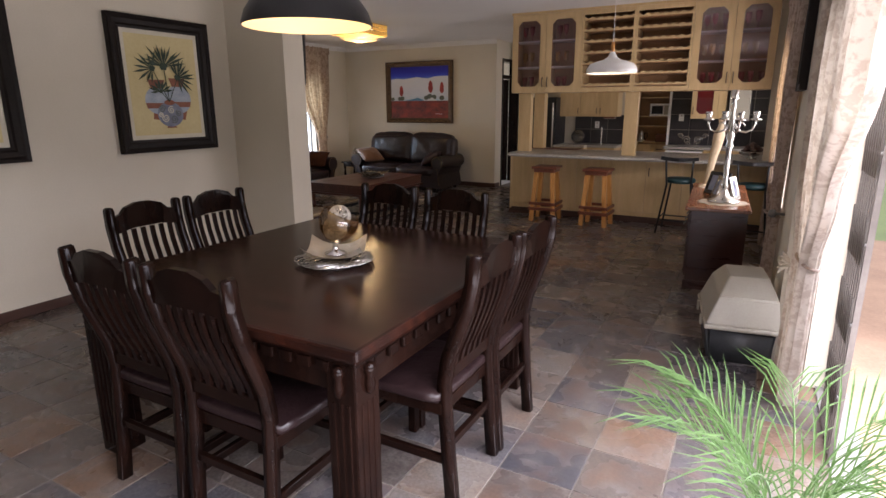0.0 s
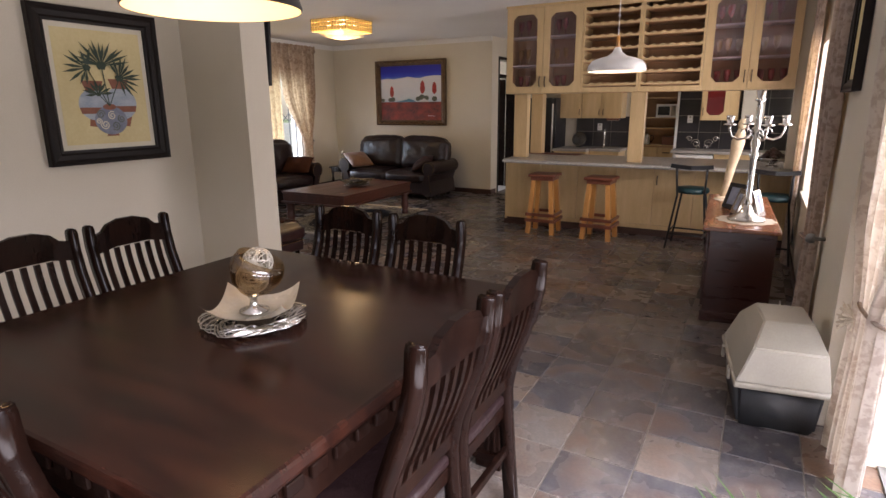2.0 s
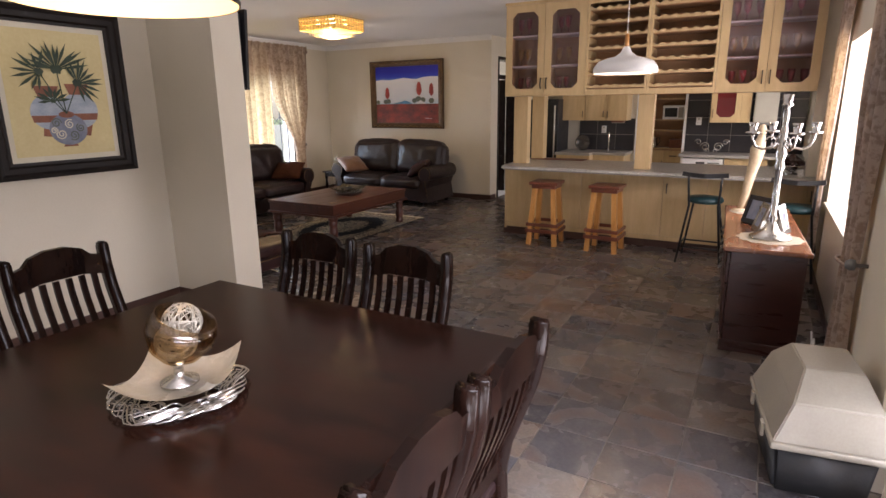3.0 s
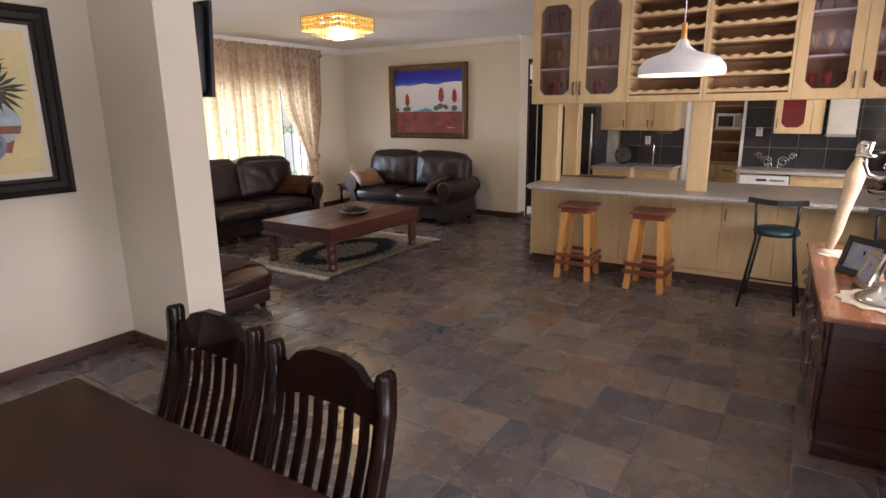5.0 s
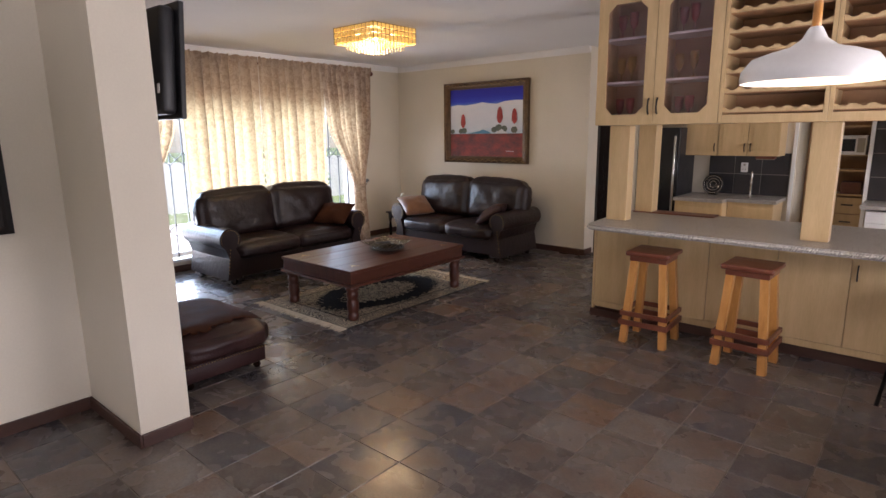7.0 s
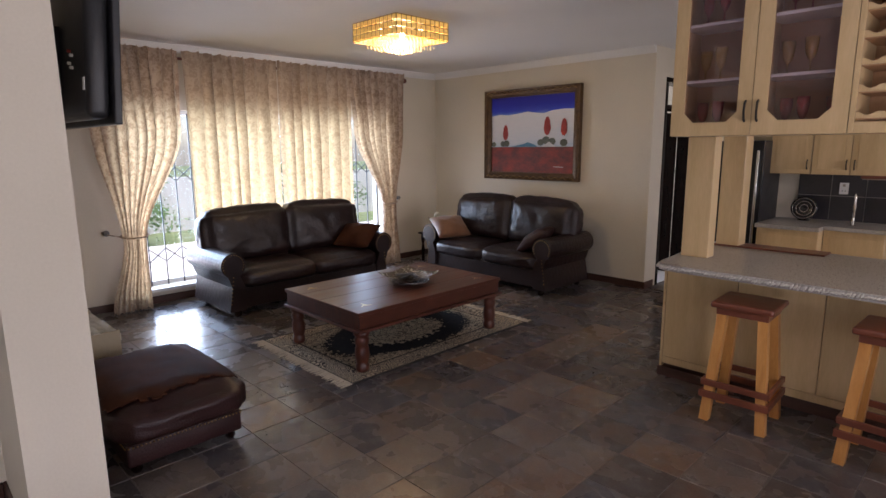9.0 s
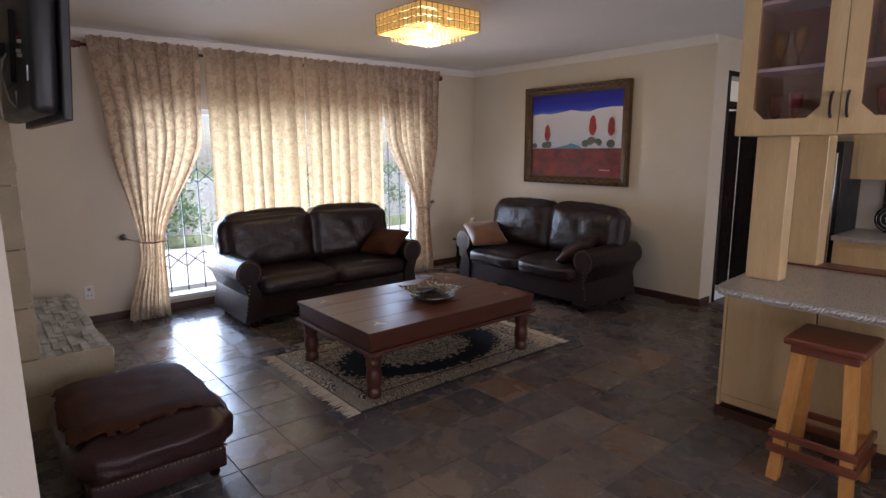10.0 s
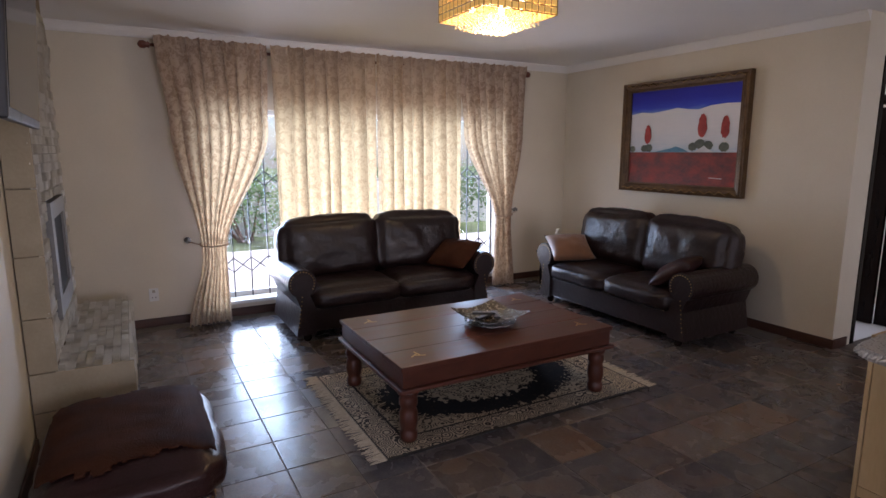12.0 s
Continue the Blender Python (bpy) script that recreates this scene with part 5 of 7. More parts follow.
def bar_stool(m):
    """Wooden stool with splayed pine legs and red-stained rungs."""
    t = thing("bar_stool", "wooden bar stool with pine legs and dark red seat", "stool", m, "wooden bar stools")
    h = 0.715
    bm = bmesh.new()
    box(bm, -0.162, 0.162, -0.162, 0.162, h - 0.035, h, bev=0.012, seg=3)
    part("seat", bm, REDSTAIN, t, "dark red stained square seat")
    shape("seat_batten", REDSTAIN, t, (-0.135, 0.135, -0.135, 0.135, h - 0.075, h - 0.036), bev=0.003)
    for sx in (-1, 1):
        for sy in (-1, 1):
            bm = bmesh.new()
            sweep(bm, [(sx * 0.150, sy * 0.150, 0.0), (sx * 0.102, sy * 0.102, h - 0.04)], 0.025, 0.025, flat=True, up=(1, 0, 0))
            part("leg", bm, PINE, t, "varnished pine leg")
    for lev, z in ((0, 0.165), (1, 0.235)):
        r = 0.150 - 0.048 * z / 0.68
        for s in (-1, 1):
            if lev == 0:
                shape("rung", REDSTAIN, t, (-r - 0.045, r + 0.045, s * (r + 0.026), s * (r + 0.044), z - 0.02, z + 0.02), bev=0.003)
                shape("rung", REDSTAIN, t, (s * (r + 0.026), s * (r + 0.044), -r - 0.024, r + 0.024, z - 0.02, z + 0.02), bev=0.003)
            else:
                shape("rung", REDSTAIN, t, (-r - 0.045, r + 0.045, s * (r + 0.026), s * (r + 0.044), z - 0.018, z + 0.018), bev=0.003)
                shape("rung", REDSTAIN, t, (s * (r + 0.026), s * (r + 0.044), -r - 0.024, r + 0.024, z - 0.018, z + 0.018), bev=0.003)
    return t


st = bar_stool(pose(-2.065, 7.19, 0, 0, 0, 2))
copy_thing(st, pose(-1.385, 7.165, 0, 0, 0, -2))


def metal_stool(m):
    t = thing("metal_bar_stool", "black tubular bar stool with teal seat and curved back", "stool", m, "black bar stools")
    bm = bmesh.new()
    lathe(bm, ((0.0, 0.60), (0.15, 0.60), (0.165, 0.615), (0.165, 0.635), (0.15, 0.655), (0.0, 0.66)), seg=28)
    part("seat", bm, TEAL, t, "round teal vinyl seat", True)
    for sx in (-1, 1):
        bm = bmesh.new()
        sweep(bm, [(sx * 0.2, -0.2, 0.012), (sx * 0.115, -0.1, 0.6)], 0.011)
        part("front_leg", bm, BLACKMETAL, t, smooth=True)
        bm = bmesh.new()
        sweep(bm, [(sx * 0.2, 0.2, 0.012), (sx * 0.13, 0.12, 0.58), (sx * 0.14, 0.17, 0.75), (sx * 0.145, 0.2, 0.88)], 0.011)
        part("rear_leg", bm, BLACKMETAL, t, smooth=True)
        bm = bmesh.new()
        sweep(bm, [(sx * 0.176, -0.17, 0.2), (sx * 0.176, 0.17, 0.2)], 0.008)
        part("side_rung", bm, BLACKMETAL, t, smooth=True)
    for s in (-1, 1):
        bm = bmesh.new()
        sweep(bm, [(-0.178, s * 0.172, 0.17), (0.178, s * 0.172, 0.17)], 0.008)
        part("cross_rung", bm, BLACKMETAL, t, smooth=True)
    bm = bmesh.new()
    sweep(bm, [(-0.2 + 0.05 * k, 0.225 - 0.55 * (0.2 - abs(-0.2 + 0.05 * k)) ** 2 * -1 - 0.02, 0.88 + 0.35 * (abs(-0.2 + 0.05 * k)) ** 2) for k in range(9)], 0.016, 0.02, flat=True)
    part("back_bar", bm, BLACKMETAL, t)
    return t


ms = metal_stool(pose(-0.42, 7.12, 0, 0, 0, 178))
copy_thing(ms, pose(0.34, 6.92, 0, 0, 0, 172))

# ---- kitchen behind the bar ----
KF = -0.17


def fitted_unit(name, label, x0, x1, y0, y1, z0, z1, doors, mat=MAPLE, pulls=True):
    t = thing(name, label, "cabinet", pose(x0, y0, z0))
    w, d, h = x1 - x0, y1 - y0, z1 - z0
    shape("carcass", mat, t, (0, w, 0.021, d, 0, h))
    for i in range(doors):
        a, b = w * i / doors + 0.003, w * (i + 1) / doors - 0.003
        dd = shape("door", mat, t, (a, b, 0.004, 0.020, 0.003, h - 0.003), bev=0.002)
        shape("raised_panel", mat, dd, (a + 0.05, b - 0.05, -0.001, 0.0035, 0.055, h - 0.06), bev=0.002)
        if pulls:
            handle(dd, (b - 0.03) if i % 2 == 0 else (a + 0.03), 0.004, h * 0.5 if z0 < 0.5 else 0.1, 0.09)
    return t


fitted_unit("wall_cabinet", "pale maple kitchen wall cabinet", -2.98, -2.60, 10.55, 10.93, 1.285, 2.35, 1)
fitted_unit("wall_cabinet", "pale maple kitchen wall cabinet", -2.595, -1.93, 10.55, 10.93, 1.285, 2.35, 2)
fitted_unit("base_cabinet", "pale maple kitchen base cabinet", -2.95, -2.40, 10.20, 10.93, KF, 0.745, 1)
fitted_unit("base_cabinet", "pale maple kitchen base cabinet", -2.395, -1.90, 10.40, 10.93, KF, 0.745, 1)
fitted_unit("base_cabinet", "pale maple kitchen base cabinet", -0.46, 0.10, 10.40, 10.93, KF, 0.755, 2)
structure("kitchen_worktop_left", GRANITE, (-2.96, -2.39, 10.17, 10.93, 0.746, 0.785), (-2.392, -1.87, 10.37, 10.93, 0.7462, 0.7848), label="speckled kitchen worktop", category="worktop")
structure("kitchen_worktop_right", GRANITE, (-1.09, EX, 10.37, 10.93, 0.756, 0.795), label="speckled kitchen worktop", category="worktop")
structure("wall_kitchen_back", PAINT, (-3.5, -1.80, 10.945, 11.05, KF, H), (-1.12, EX, 10.945, 11.05, KF, H), (-1.9, -1.80, 11.05, 12.4, KF, H), (-1.12, -1.02, 11.05, 12.4, KF, H), label="kitchen back wall with pantry opening")


def tiled_wall(name, x0, x1, z0, z1, y):
    t = structure(name, PALEJOINT, (x0, x1, y - 0.004, y + 0.002, z0, z1), label="charcoal glazed wall tiles with pale joints", category="tiles")
    me = None
    n = max(1, round((x1 - x0) / 0.30))
    k = max(1, round((z1 - z0) / 0.26))
    w, h = (x1 - x0) / n, (z1 - z0) / k
    for i in range(n):
        for j in range(k):
            if me is None:
                bm = bmesh.new()
                box(bm, -w / 2 + 0.003, w / 2 - 0.003, -0.006, 0, -h / 2 + 0.003, h / 2 - 0.003)
                ob = part("tile", bm, DARKTILE, t)
                me = ob.data
            else:
                ob = new("tile", me)
                ob.parent = t
            ob.location = (x0 + (i + 0.5) * w, y - 0.0045, z0 + (j + 0.5) * h)


tiled_wall("tiles_sink", -2.78, -1.86, 0.787, 1.31, 10.940)
tiled_wall("tiles_hob", -1.08, 0.53, 0.797, 1.85, 10.940)
for nm, x in (("trim_pantry_left", -1.83), ("trim_pantry_right", -1.10)):
    structure(nm, WHITE, (x - 0.018, x + 0.018, 10.915, 10.944, KF, 2.3), label="white corner trim of the tiled wall", category="trim")


def fridge(m):
    t = thing("fridge", "tall dark fridge with chrome edge handles", "fridge", m)
    shape("body", BLACKPLASTIC, t, (-0.25, 0.25, 0.03, 0.62, 0, 1.8), bev=0.01)
    shape("door", SCREEN, t, (-0.248, 0.248, 0, 0.028, 0.55, 1.795), bev=0.006)
    shape("freezer_door", SCREEN, t, (-0.248, 0.248, 0, 0.028, 0.02, 0.54), bev=0.006)
    for z0, z1 in ((0.6, 1.7), (0.1, 0.5)):
        shape("handle", CHROME, t, (0.19, 0.215, -0.03, -0.002, z0, z1), bev=0.006)


fridge(pose(-3.22, 10.30, KF))


def dishwasher(m):
    t = thing("dishwasher", "white dishwasher under the kitchen worktop", "dishwasher", m)
    shape("body", WHITE, t, (0, 0.57, 0.03, 0.52, 0, 0.91), bev=0.004)
    shape("door", WHITE, t, (0.004, 0.566, 0, 0.028, 0.08, 0.78), bev=0.006)
    shape("control_panel", WHITE, t, (0.004, 0.566, -0.004, 0.028, 0.785, 0.905), bev=0.006)
    shape("display", BLACKPLASTIC, t, (0.20, 0.32, -0.008, -0.003, 0.83, 0.86))
    shape("handle", STEEL, t, (0.36, 0.52, -0.012, -0.003, 0.835, 0.855), bev=0.003)


dishwasher(pose(-1.04, 10.40, KF))


def pantry():
    t = thing("pantry_unit", "pale maple pantry unit with drawers behind the kitchen", "cabinet", pose(-1.79, 11.55, KF))
    shape("carcass", MAPLE_IN, t, (0, 0.66, 0.3, 0.32, 0, 2.5), (0, 0.02, 0, 0.3, 0, 2.5), (0.64, 0.66, 0, 0.3, 0, 2.5))
    for z in (0.95, 1.25, 1.43, 1.78, 2.1):
        shape("shelf", MAPLE, t, (0.021, 0.639, 0, 0.299, z, z + 0.02))
    for k in range(4):
        z = 0.1 + k * 0.21
        d = shape("drawer", MAPLE, t, (0.33, 0.636, -0.018, 0.0, z, z + 0.2), bev=0.003)
        shape("handle", BLACKMETAL, d, (0.42, 0.54, -0.034, -0.019, z + 0.1, z + 0.115), bev=0.003)
    d = shape("door", MAPLE, t, (0.024, 0.325, -0.018, 0.0, 0.1, 0.93), bev=0.003)
    handle(d, 0.30, -0.018, 0.7)


pantry()
m_ = thing("microwave_oven", "white microwave oven on a pantry shelf", "microwave", pose(-1.53, 11.50, KF + 1.451))
shape("body", WHITE, m_, (0, 0.34, 0.01, 0.3, 0, 0.23), bev=0.006)
shape("door_window", SCREEN, m_, (0.03, 0.23, 0.004, 0.0095, 0.04, 0.19), bev=0.002)
shape("keypad", IVORY, m_, (0.25, 0.325, 0.006, 0.0096, 0.03, 0.2), bev=0.002)
k_ = thing("kettle", "silver kettle on a pantry shelf", "kettle", pose(-1.66, 11.6, KF + 0.971))
bm = bmesh.new()
lathe(bm, ((0.07, 0), (0.075, 0.02), (0.06, 0.14), (0.045, 0.18), (0.012, 0.2), (0.01, 0.215), (0.0, 0.22)), seg=18)
part("body", bm, SILVER, k_, smooth=True)
bm = bmesh.new()
sweep(bm, [(0.05, 0, 0.16), (0.1, 0, 0.17), (0.11, 0, 0.1), (0.07, 0, 0.04)], 0.008)
part("handle", bm, BLACKPLASTIC, k_, smooth=True)
bm = bmesh.new()
box(bm, -1.40, -1.19, 11.56, 11.75, KF + 0.971, KF + 1.12, bev=0.01)
tagged(part("bread_box", bm, REDSTAIN), "red-brown box on a pantry shelf", "box")


def socket(m, label="white wall socket with switch"):
    t = thing("wall_socket", label, "socket", m)
    shape("plate", WHITE, t, (-0.04, 0.04, -0.01, 0, -0.06, 0.06), bev=0.003)
    shape("switch", IVORY, t, (-0.012, 0.012, -0.014, -0.0095, 0.02, 0.045), bev=0.001)
    for x in (-0.014, 0.014):
        shape("pin_hole", BLACKPLASTIC, t, (x - 0.004, x + 0.004, -0.0115, -0.0095, -0.03, -0.02))


socket(pose(-0.90, 10.929, 1.27))
socket(pose(-2.36, 10.929, 1.13))
# red glass cabinet and hood
t = thing("red_glass_cabinet", "maple wall cabinet with red glass door", "cabinet", pose(-0.72, 10.55, 1.26))
shape("carcass", MAPLE, t, (0, 0.53, 0.021, 0.38, 0, 0.6))
octagon_door(t, 0.003, 0.40, 0.003, 0.597, 0.0, 1)
shape("red_pane", REDPANE, t, (0.075, 0.33, 0.0135, 0.0205, 0.075, 0.52), label="red glass pane")
shape("side_door", MAPLE, t, (0.405, 0.527, 0.0, 0.02, 0.003, 0.597), bev=0.002)
t = thing("cooker_hood", "white cooker hood on the kitchen wall", "hood", pose(-0.15, 10.5, 1.26))
shape("body", IVORY, t, (0, 0.30, 0, 0.43, 0.0, 0.55), bev=0.008)
shape("lip", STEEL, t, (-0.005, 0.305, -0.02, 0.43, -0.03, -0.0005), bev=0.004)


def scroll_ornament(m):
    """Curled wrought wire ornament."""
    t = thing("scroll_ornament", "curled silver wire ornament on the worktop", "ornament", m)
    for s in (-1, 1):
        for r, cx, cz, turns in ((0.07, 0.09, 0.1, 1.5), (0.045, 0.19, 0.17, 1.3), (0.04, 0.06, 0.04, 1.2)):
            bm = bmesh.new()
            pts = []
            for k in range(22):
                a = k / 21 * turns * 2 * math.pi
                q = r * (1 - 0.75 * k / 21)
                pts.append((s * (cx + q * math.cos(a)), 0, cz + q * math.sin(a) + 0.004))
            sweep(bm, pts, 0.007, seg=6)
            part("scroll", bm, SILVER, t, smooth=True)


scroll_ornament(pose(-0.66, 10.6, 0.797))
t = thing("under_cabinet_lamp", "dark brown slim lamp under the kitchen wall cabinet", "lamp", pose(-2.17, 10.57, 1.245))
shape("housing", REDSTAIN, t, (0, 0.20, 0, 0.12, 0.008, 0.0395), bev=0.004)
shape("diffuser", IVORY, t, (0.01, 0.19, 0.01, 0.11, 0.0, 0.0075), bev=0.002)
bm = bmesh.new()
lathe(bm, ((0.03, 0), (0.012, 0.01), (0.01, 0.09), (0.014, 0.11), (0.009, 0.14), (0.02, 0.19), (0.012, 0.24), (0.016, 0.29), (0.0, 0.32)), (-2.20, 10.62, 0.786), 14)
tagged(part("figurine", bm, SILVER, smooth=True), "slim silver figurine on the kitchen worktop", "figurine")
t = thing("decorative_plate", "dark glazed plate with silver rings on a stand", "plate", pose(-2.66, 10.75, 0.786))
bm = bmesh.new()
lathe(bm, ((0.0, 0.0), (0.08, 0.004), (0.125, 0.02), (0.125, 0.026), (0.08, 0.012), (0.0, 0.008)), m=Matrix.Translation((0, 0, 0.13)) @ Matrix.Rotation(radians(80), 4, "X"), seg=28)
part("dish", bm, SCREEN, t, smooth=True)
for r in (0.04, 0.075, 0.108):
    bm = bmesh.new()
    c = Matrix.Translation((0, -0.012 - r * 0.08, 0.13)) @ Matrix.Rotation(radians(80), 4, "X")
    sweep(bm, [c @ Vector((r * math.cos(k * math.pi / 12), r * math.sin(k * math.pi / 12), 0.006)) for k in range(25)], 0.005, seg=6)
    part("silver_ring", bm, SILVER, t, smooth=True)
shape("stand", BLACKMETAL, t, (-0.05, 0.05, -0.03, 0.05, 0, 0.012))

# ---- curtains and windows ----
def drape(t, name, mat, axis_x, spans, z_top, z_bot, amp=0.032, pitch=0.105, n=90, header=0.07, out=1, seed=0):
    """One hanging cloth along y at x = axis_x. spans: rows of (height share, y0, y1): the cloth's edges at that height."""
    bm = bmesh.new()
    rows = []
    zs = 44
    y_full = spans[0][2] - spans[0][1]
    for i in range(zs + 1):
        s = i / zs
        z = z_top + (z_bot - z_top) * s
        for (s0, a0, b0), (s1, a1, b1) in zip(spans, spans[1:]):
            if s0 <= s <= s1:
                u = (s - s0) / (s1 - s0)
                u = u * u * (3 - 2 * u)
                ya, yb = a0 + (a1 - a0) * u, b0 + (b1 - b0) * u
                break
        tight = (yb - ya) / y_full
        row = []
        for k in range(n + 1):
            v = k / n
            ph = v * y_full / pitch * 2 * math.pi + 1.1 * math.sin(v * 9 + seed) + 0.35 * math.sin(s * 4 + v * 13 + seed)
            if z > z_top - header:
                a = amp * 0.55 * (1 + 0.7 * math.sin(ph * 2.3))
            else:
                a = amp * (0.55 + 0.45 * min(1, s * 3)) * (0.8 + 0.35 * math.sin(v * 21 + seed)) * (0.55 + 0.45 * tight)
            row.append(bm.verts.new((axis_x + out * a * math.sin(ph) + 0.012 * math.sin(v * 5 + seed), ya + (yb - ya) * v + 0.012 * math.cos(ph) * tight, z + (0.006 * math.sin(ph * 1.7) if i in (0, zs) else 0))))
        rows.append(row)
    for a, b in zip(rows, rows[1:]):
        for k in range(n):
            bm.faces.new((a[k], a[k + 1], b[k + 1], b[k]))
    return part(name, bm, mat, t, smooth=True)


def tie(t, x, y0, y1, z, wall_y, wall_x):
    """A tie-back cord from the gathered cloth to its knob on the wall."""
    bm = bmesh.new()
    ym, ry = (y0 + y1) / 2, (y1 - y0) / 2 + 0.012
    pts = [(x + 0.05 * math.sin(k * math.pi / 9), ym + ry * math.cos(k * math.pi / 9), z - 0.02 * math.sin(k * math.pi / 9)) for k in range(19)]
    sweep(bm, pts, 0.008, seg=6)
    sweep(bm, [(x, ym + math.copysign(ry, wall_y - ym), z), ((x + wall_x) / 2, wall_y, z + 0.02)], 0.005, seg=6)
    part("tie_cord", bm, CURTAIN, t, "corded tie-back", True)
    bm = bmesh.new()
    lathe(bm, ((0.01, 0.0), (0.01, 0.05), (0.026, 0.055), (0.03, 0.075), (0.02, 0.095), (0.0, 0.1)), m=Matrix.Translation((wall_x, wall_y, z + 0.03)) @ Matrix.Rotation(radians(90 if wall_x < -3 else -90), 4, "Y"), seg=16)
    part("tie_knob", bm, STEEL, t, "round metal tie-back knob", True)


RX = -7.05
t = thing("curtain", "floral beige curtain tied back beside the lounge window", "curtain", None, "lounge curtains")
drape(t, "cloth", CURTAIN, RX, ((0, 5.07, 6.00), (0.30, 5.14, 5.98), (0.74, 5.33, 5.55), (1.0, 5.18, 5.56)), 2.545, 0.015, amp=0.05, n=120, seed=1)
tie(t, RX, 5.33, 5.56, 0.76, 5.23, -7.25)
t = thing("curtain", "floral beige curtain tied back beside the lounge window", "curtain", None, "lounge curtains")
drape(t, "cloth", CURTAIN, RX, ((0, 8.03, 8.93), (0.28, 8.10, 8.90), (0.70, 8.53, 8.74), (1.0, 8.50, 8.80)), 2.545, 0.015, amp=0.05, n=120, seed=4)
tie(t, RX, 8.53, 8.75, 0.86, 8.90, -7.25)
for a, b, sd in ((6.02, 7.045, 2), (7.06, 8.06, 3)):
    t = thing("curtain", "cream curtain hanging closed before the window, glowing with daylight", "curtain", None, "lounge curtains")
    drape(t, "cloth", SHEER, RX - 0.02, ((0, a, b), (1, a + 0.005, b - 0.01)), 2.545, 0.03, amp=0.055, pitch=0.125, n=120, seed=sd)
t = thing("curtain_rod", "dark wooden curtain rod with turned finials above the window", "curtain rod", pose(RX, 7.0, 2.475))
bm = bmesh.new()
sweep(bm, [(-0.085, -1.95, 0), (-0.085, 1.95, 0)], 0.014, seg=10)
part("pole", bm, REDSTAIN, t, smooth=True)
for s in (-1, 1):
    bm = bmesh.new()
    lathe(bm, ((0.016, 0), (0.03, 0.01), (0.022, 0.022), (0.034, 0.045), (0.03, 0.075), (0.012, 0.09), (0.0, 0.094)), m=Matrix.Translation((-0.085, s * 1.95, 0)) @ Matrix.Rotation(radians(-90 * s), 4, "X"), seg=16)
    part("finial", bm, REDSTAIN, t, "turned finial", True)
    shape("bracket", REDSTAIN, t, (-0.2, -0.085, s * 1.88 - 0.01, s * 1.88 + 0.01, -0.012, 0.012))


def trellis(t, x, y0, y1, z0, z1, mat, pitch=0.165):
    """Folding security gate: paired uprights with crossed links."""
    n = int((y1 - y0) / pitch)
    for k in range(n + 1):
        y = y0 + (y1 - y0) * k / n
        shape("upright", mat, t, (x - 0.006, x + 0.006, y - 0.005, y + 0.005, z0, z1))
    for k in range(n):
        a, b = y0 + (y1 - y0) * k / n, y0 + (y1 - y0) * (k + 1) / n
        for z in (z0 + 0.32, z1 - 0.62):
            for s in (-1, 1):
                bm = bmesh.new()
                sweep(bm, [(x + 0.01 * s, a, z - 0.07 * s), (x + 0.01 * s, b, z + 0.07 * s)], 0.005, 0.003, flat=True, up=(1, 0, 0))
                part("link", bm, mat, t)


def glazed(name, label, x, y0, y1, z0, z1, lights, mat=WHITE, f=0.045):
    t = thing(name, label, "window", None, "", "structure")
    shape("window_frame", mat, t, (x - 0.03, x + 0.03, y0, y1, z0, z0 + f), (x - 0.03, x + 0.03, y0, y1, z1 - f, z1), bev=0.003)
    w = (y1 - y0) / lights
    for k in range(lights + 1):
        y = y0 + w * k
        shape("mullion", mat, t, (x - 0.028, x + 0.028, max(y0, y - f / 2), min(y1, y + f / 2), z0 + f, z1 - f), bev=0.003)
    for k in range(lights):
        p = shape("pane", GLASS, t, (x - 0.003, x + 0.003, y0 + w * k + f / 2, y0 + w * (k + 1) - f / 2, z0 + f, z1 - f))
        p.visible_shadow = False
    return t


glazed("window_1", "white framed sliding window onto the bright garden", -7.40, W0, W1, WB, WT, 4)
t = thing("security_gate", "black folding trellis security gate behind the lounge window", "gate")
trellis(t, -7.32, W0 + 0.05, W1 - 0.05, WB + 0.002, WT - 0.03, BLACKMETAL)
structure("window_sill_west", WHITE, (-7.30, -7.17, W0 - 0.02, W1 + 0.02, WB - 0.035, WB - 0.001), label="white window sill", category="sill", bev=0.005)
glazed("window_2", "white framed window beside the sideboard", 0.78, E0, E1, EB, ET, 3)
t = thing("burglar_bars", "white burglar bars in the window", "bars")
for k in range(9):
    y = E0 + 0.1 + (E1 - E0 - 0.2) * k / 8
    shape("bar", WHITE, t, (0.685, 0.697, y - 0.006, y + 0.006, EB + 0.001, ET - 0.001))
structure("window_sill_east", PAINT, (EX - 0.02, 0.745, E0 - 0.02, E1 + 0.02, EB - 0.03, EB + 0.0005), label="painted window sill", category="sill", bev=0.004)
glazed("window_3", "kitchen window", 0.80, 9.1, 10.2, 0.95, 1.85, 2)
glazed("sliding_door_1", "dark aluminium sliding door standing open to the patio", 0.83, D0, 1.0, 0.0, DH, 2, BLACKMETAL)
structure("trim_door_track", STEEL, (0.74, 0.878, D0, D1, -0.002, 0.012), label="aluminium sliding door track", category="track")
structure("trim_door_jamb", BLACKMETAL, (0.80, 0.86, D1 - 0.045, D1 - 0.001, 0.012, DH - 0.001), label="dark aluminium door jamb", category="jamb")

# folded gate stack beside the door
t = thing("folded_security_gate", "brown folding security gate pushed together at the door jamb", "gate")
